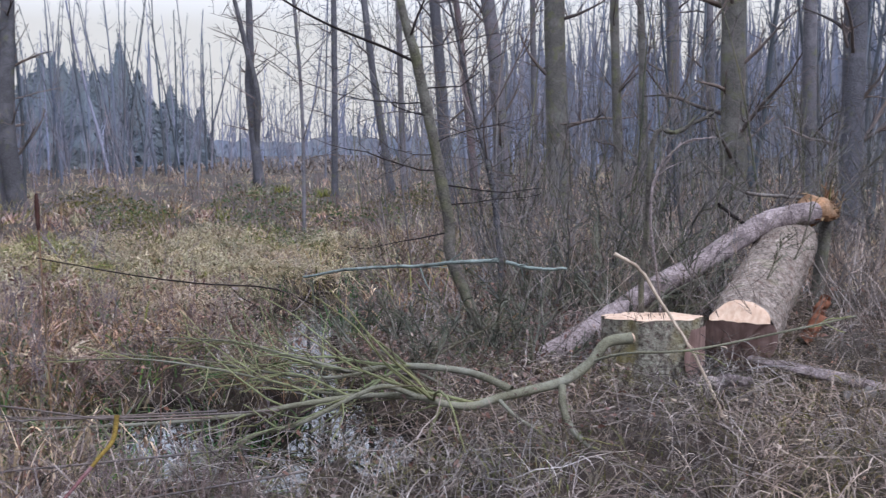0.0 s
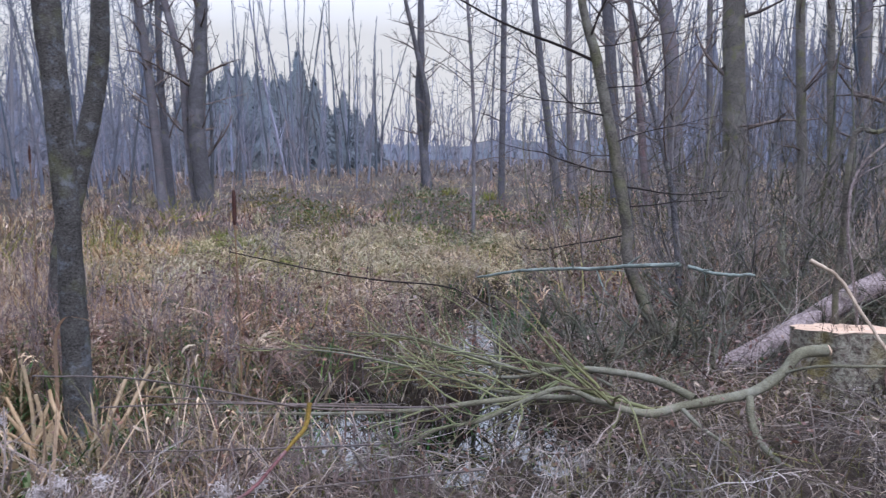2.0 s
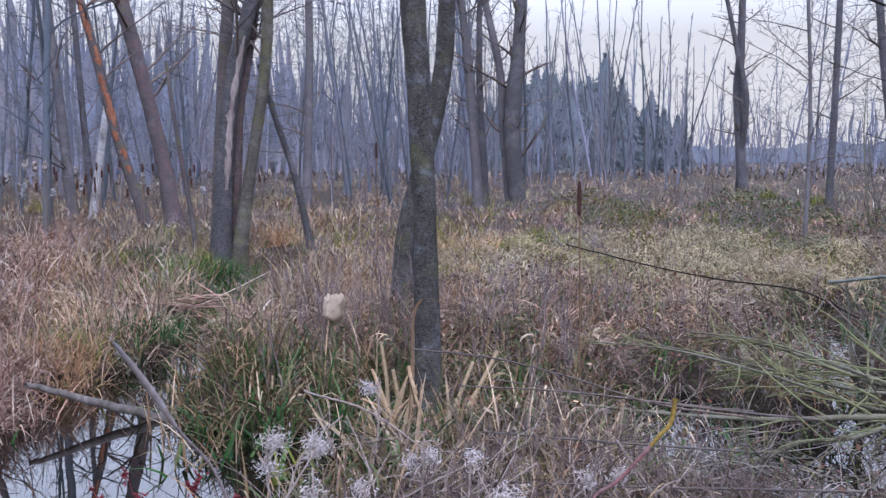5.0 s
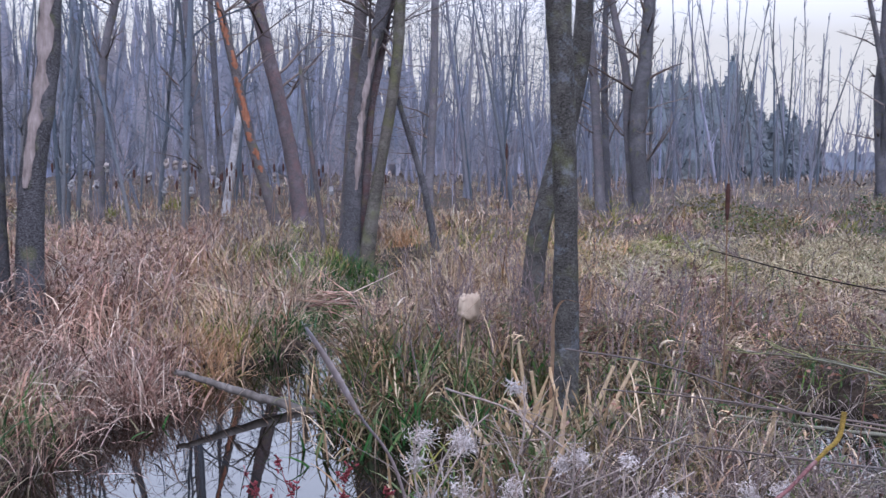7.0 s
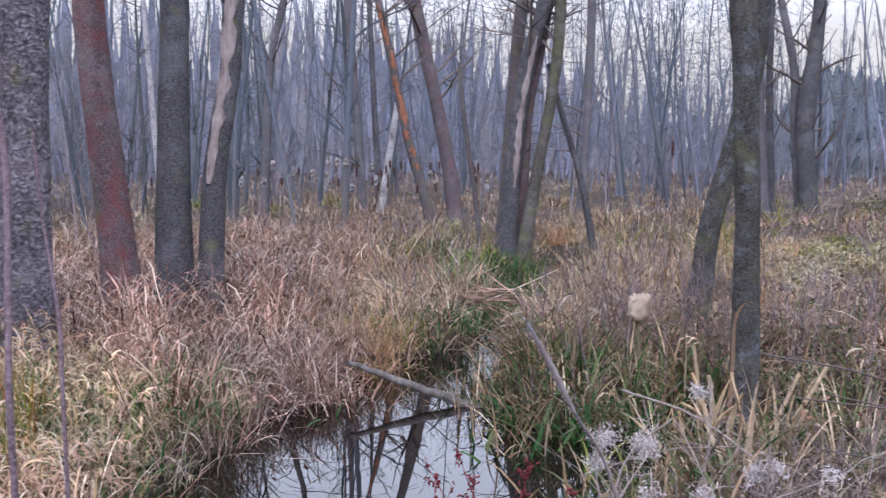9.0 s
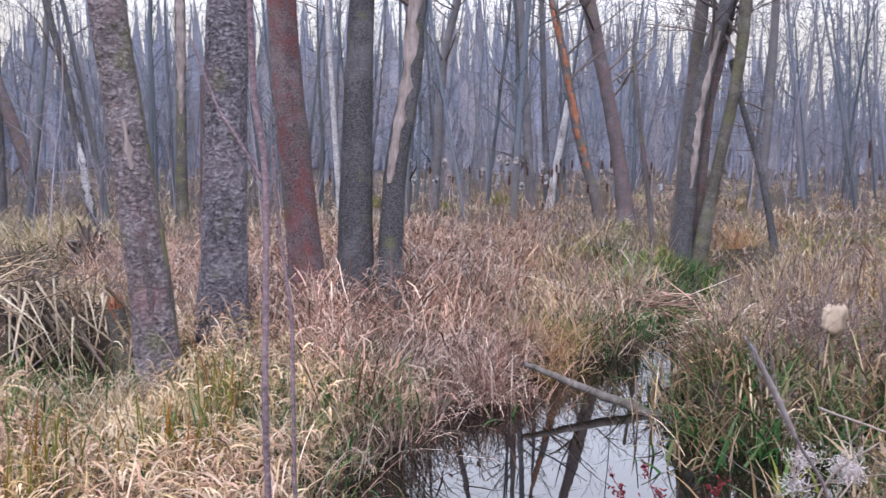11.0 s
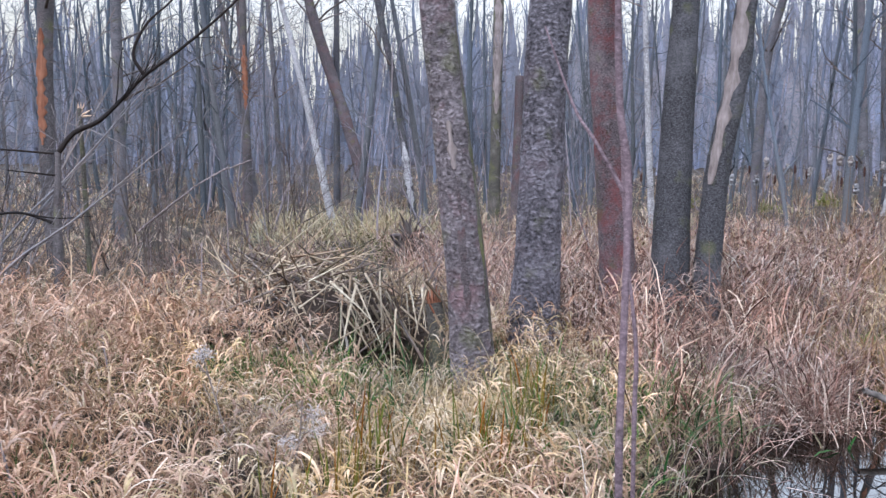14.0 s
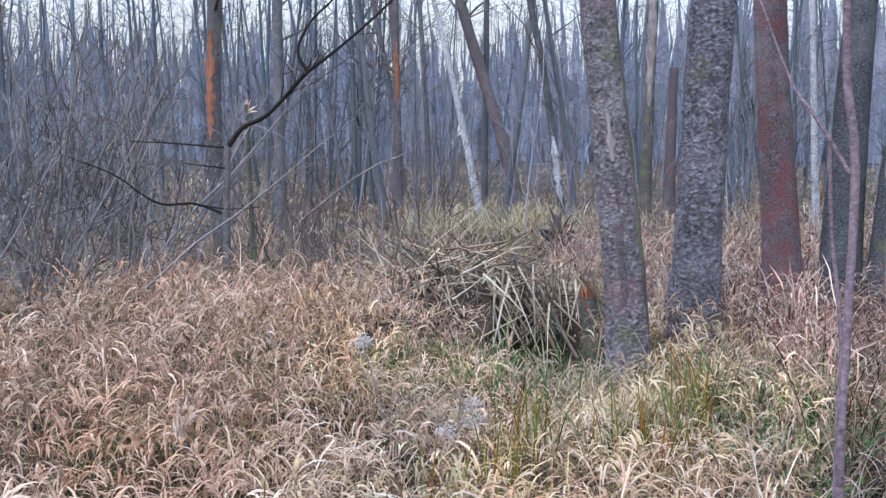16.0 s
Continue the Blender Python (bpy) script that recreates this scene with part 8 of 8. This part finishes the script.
for x_, y_, w_, h_, kind_ in (
    (-5.2, 9.3, 0.5, 0.4, BROWN), (-0.6, 12.9, 0.8, 0.35, BROWN), (-3.4, 15.2, 1.0, 0.45, LEAFY), (-5.2, 15.6, 1.0, 0.45, OLIVE),
    (-1.2, 17.0, 1.0, 0.5, LEAFY), (-3.0, 19.0, 1.2, 0.5, LEAFY), (-6.5, 18.5, 1.2, 0.5, LEAFY), (-0.2, 24.0, 1.5, 0.6, LEAFY),
    (-5.0, 24.0, 1.5, 0.6, LEAFY), (-8.5, 22.0, 1.4, 0.6, OLIVE), (1.4, 12.0, 0.7, 0.5, BROWN), (0.3, 12.8, 0.7, 0.45, LEAFY),
    (0.3, 5.6, 0.35, 0.22, BROWN), (0.9, 6.6, 0.4, 0.3, BROWN), (-2.2, 9.2, 0.35, 0.24, BROWN), (-3.3, 9.9, 0.4, 0.26, OLIVE),
):
    mound(x_, y_, w_, h_, *kind_, 0.028 * max(1.0, math.hypot(x_, y_) / 10))
for x_, y_, w_, h_, kind_ in (
    (-2.8, 11.2, 0.5, 0.3, BROWN), (-4.0, 12.0, 0.5, 0.32, OLIVE), (-1.6, 10.2, 0.4, 0.26, OLIVE), (-5.0, 11.0, 0.5, 0.34, BROWN),
    (-1.9, 12.6, 0.5, 0.32, LEAFY), (-3.0, 8.6, 0.6, 0.34, PALE), (-2.2, 10.8, 0.8, 0.36, PALE), (-3.7, 10.9, 0.7, 0.36, PALE),
    (-4.6, 12.8, 0.8, 0.4, PALE), (-5.6, 9.9, 0.6, 0.4, PALE), (-3.1, 13.4, 0.8, 0.36, PALE), (-0.5, 6.1, 0.35, 0.2, BROWN),
    (-2.6, 5.6, 0.35, 0.24, BROWN), (-3.1, 5.9, 0.35, 0.26, LEAFY), (-4.7, 5.6, 0.35, 0.26, BROWN), (-5.5, 6.6, 0.4, 0.3, BROWN),
):
    mound(x_, y_, w_, h_, *kind_, 0.028 * max(1.0, math.hypot(x_, y_) / 10))
for x_, y_, w_, h_, kind_ in (
    (-9.0, 4.0, 0.5, 0.36, BROWN), (-10.5, 3.0, 0.6, 0.4, BROWN), (-9.4, -0.6, 0.6, 0.42, BROWN), (-10.0, 0.4, 0.6, 0.4, OLIVE),
    (-12.0, 1.5, 0.8, 0.4, OLIVE), (-8.3, 5.6, 0.5, 0.4, BROWN),
):
    mound(x_, y_, w_, h_, *kind_, 0.028 * max(1.0, math.hypot(x_, y_) / 10))


def strewn(name, count, box, keep, high, size, material, label):
    """Dead leaves caught in the growth."""
    xy = scatter(count, *box, keep, 0.0)
    n = len(xy)
    far = np.clip(np.hypot(*xy.T) / 6, 0.8, 4)
    stuff(name, [leaflets(np.column_stack([xy, ground_z(*xy.T) + high * rng.uniform(0, 1, n) ** 1.6]), rng.uniform(*size, n) * far)], material, label, "leaves")


strewn("dead_leaves", 5200, (-4.2, 1.0, 3.4, 8.8), lambda x, y: mid_(x, y) * (clumpy(x, y, 1.3, 41) > 0.5), 0.42, (0.018, 0.045), "crumpled", "crumpled russet leaves clinging to withered weeds")
strewn("leaf_litter", 2600, (-1.4, 4.0, 2.4, 8.5), lambda x, y: 0.25 + 0.75 * (clumpy(x, y, 1.6, 43) > 0.45), 0.16, (0.02, 0.05), "crumpled", "brown leaf litter among the brash")
strewn("green_leaves", 2600, (-4.2, 1.0, 3.4, 10.0), lambda x, y: mid_(x, y) * (clumpy(x, y, 1.7, 47) > 0.66), 0.22, (0.02, 0.045), "bramble_leaf", "scattered green leaves low in the weeds")
strewn("sedge_leaves", 9000, (-11.0, -4.6, -2.0, 8.5), lambda x, y: russet_bank(x, y) * (clumpy(x, y, 1.2, 51) > 0.5), 0.55, (0.02, 0.045), "crumpled", "crumpled brown leaves in the sedge")

lxy_ = np.stack([rng.uniform(-2.2, 0.2, 4000), rng.uniform(4.0, 9.2, 4000)], 1)
lxy_ = lxy_[(stream_gap(*lxy_.T) < -0.01) & (clumpy(*lxy_.T, 3.1, 61) > 0.66)]
fl_, _ = sprays(np.column_stack([lxy_, np.full(len(lxy_), WATER_Z + 0.006)]), np.column_stack([rng.normal(0, 1, (len(lxy_), 2)), np.zeros(len(lxy_))]), rng.uniform(0.02, 0.06, len(lxy_)), np.full(len(lxy_), 0.01), 3, 0.02)
fs_ = fl_[:, 2] - fl_[:, 0]
fs_ = np.stack([-fs_[:, 1], fs_[:, 0], 0 * fs_[:, 0]], 1)
stuff("floating_leaves", [ribbons(fl_, np.full((len(lxy_), 3), 0.022) * (0.4, 1.0, 0.3), fs_ / (np.linalg.norm(fs_, axis=1, keepdims=True) + 1e-9))], "bramble_leaf", "drowned leaves and weed floating on the puddles", "leaves")

# heap of broken reeds over a dark hollow
heap_ = lambda x, y: np.exp(-(((x + 7.35) / 0.85) ** 2 + ((y - 0.45) / 1.0) ** 2) ** 1.5)
for n_, mat_, len_, rad_h, tag_ in ((760, "reed", (0.15, 0.6), (0.004, 0.010), "heap of pale broken reed stalks over a hollow"), (520, "brash", (0.2, 0.6), (0.004, 0.009), "dark broken stalks inside the reed heap")):
    cx_, cy_ = rng.normal(-7.25, 0.42, n_), rng.normal(0.35, 0.68, n_)
    cz_ = ground_z(cx_, cy_) + rng.uniform(0.03, 0.62, n_) * heap_(cx_, cy_)
    deep_ = (cx_ > -7.1) & (cy_ > 0.3) & (cz_ < 0.5)
    cx_, cy_, cz_ = cx_[~deep_], cy_[~deep_], cz_[~deep_]
    n_ = len(cx_)
    a_ = rng.uniform(0, 2 * np.pi, n_)
    hp_, hr_ = sprays(np.stack([cx_, cy_, cz_], 1), np.stack([np.cos(a_) * 0.7 + 0.25, np.sin(a_), rng.normal(-0.1, 0.75, n_)], 1), rng.uniform(*len_, n_), rng.uniform(*rad_h, n_), 3, 0.05)
    hp_[:, :, 2] = np.maximum(hp_[:, :, 2], ground_z(hp_[:, :, 0], hp_[:, :, 1]) + 0.01)
    n2_ = 130
    up_, ur_ = sprays(np.column_stack([rng.normal(-7.0, 0.3, n2_), rng.normal(0.3, 0.62, n2_), rng.uniform(0.1, 0.3, n2_)]), np.column_stack([rng.normal(-0.1, 0.45, n2_), rng.normal(0.0, 0.6, n2_), np.full(n2_, 0.8)]), rng.uniform(0.25, 0.55, n2_), rng.uniform(0.005, 0.011, n2_), 3, 0.05)
    stuff("reed_heap", [tubes(hp_, hr_, 4), tubes(up_, ur_, 4)], mat_, tag_, "reeds")
n_ = 120
top_ = np.column_stack([rng.normal(-7.0, 0.16, n_), rng.uniform(-0.5, 1.25, n_), rng.uniform(0.42, 0.78, n_)])
dp_, dr_ = sprays(top_, np.column_stack([rng.normal(0.45, 0.25, n_), rng.normal(0.1, 0.45, n_), rng.uniform(-1.2, -0.5, n_)]), rng.uniform(0.3, 0.7, n_), rng.uniform(0.006, 0.012, n_), 4, 0.08, 0.2)
dp_[:, :, 2] = np.maximum(dp_[:, :, 2], 0.08)
stuff("hanging_reeds", [tubes(dp_, dr_, 4)], "reed", "pale dead reed stalks hanging over the dark hollow", "reeds")
# Dark mound added under the reeds to stand for the shade within.
hx_ = np.linspace(-8.3, -6.62, 14)
hy_ = np.linspace(-0.5, 1.5, 18)
hX_, hY_ = np.meshgrid(hx_, hy_)
hi_ = (np.arange(17)[:, None] * 14 + np.arange(13)).ravel()
hz_ = ground_z(hX_, hY_) - 0.06 + 0.48 * heap_(hX_, hY_) + 0.04 * np.sin(17 * hX_) * np.sin(13 * hY_)
stuff("shade_mound", [(np.stack([hX_, hY_, hz_], -1), np.stack([hi_, hi_ + 1, hi_ + 15, hi_ + 14], 1))], "mud", "dark mound added as shade inside the reed heap", "heap")

# low dam of dead reeds across the stream
n_ = 90
u_, v_ = rng.uniform(-1, 1, n_), rng.normal(0, 0.12, n_)
way_ = np.array((0.75, 0.66))
cx_, cy_ = -6.75 + u_ * way_[0] - v_ * way_[1], 6.0 + u_ * way_[1] + v_ * way_[0]
dm_, dr_ = sprays(np.stack([cx_, cy_, 0.1 + rng.uniform(0, 0.22, n_) * (1 - 0.5 * u_**2)], 1), np.column_stack([np.sign(rng.normal(0, 1, n_))[:, None] * way_ + rng.normal(0, 0.5, (n_, 2)), rng.normal(0, 0.2, n_)]), rng.uniform(0.25, 0.8, n_), rng.uniform(0.004, 0.011, n_), 4, 0.1)
stuff("reed_dam", [tubes(dm_, dr_, 4)], "sedge", "low dam of dead reeds across the stream", "reeds")

# pale chips of wood strewn round the cuts
for i in range(26):
    x_, y_ = 1.3 + rng.normal(0, 0.75), 5.0 + rng.normal(0, 0.6)
    if i > 18:
        x_, y_ = -2.0 + rng.normal(0, 0.5), 3.9 + rng.normal(0, 0.5)
    if stream_gap(x_, y_) < 0:
        continue
    z_ = float(ground_z(x_, y_)) + rng.uniform(0.08, 0.2)
    w_, d_, t_ = rng.uniform(0.012, 0.035), rng.uniform(0.006, 0.018), rng.uniform(0.003, 0.008)
    box_ = np.array([(sx * w_, sy * d_ * (1 - 0.4 * (sx > 0)), sz * t_) for sx in (-1, 1) for sy in (-1, 1) for sz in (-1, 1)]) @ np.array(Euler(rng.uniform(-0.8, 0.8, 3)).to_matrix())
    chip = thing("wood_chip", (x_, y_, z_), "small pale chip of fresh wood", "wood chip", "wood chips")
    part("chip", [(box_ + (x_, y_, z_), np.array([(0, 1, 3, 2), (4, 6, 7, 5), (0, 4, 5, 1), (2, 3, 7, 6), (0, 2, 6, 4), (1, 5, 7, 3)]))], "buff", chip, smooth=False)

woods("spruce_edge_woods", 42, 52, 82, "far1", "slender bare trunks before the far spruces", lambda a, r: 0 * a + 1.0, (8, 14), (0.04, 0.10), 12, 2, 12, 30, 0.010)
# These stems are pale from haze painted into their material.
woods("spruce_edge_saplings", 120, 60, 84, "haze_tint", "thin pale bare stems before the far spruces", lambda a, r: 0 * a + 1.0, (4, 10), (0.03, 0.06), 12, 2, 9, 32, 0.012)
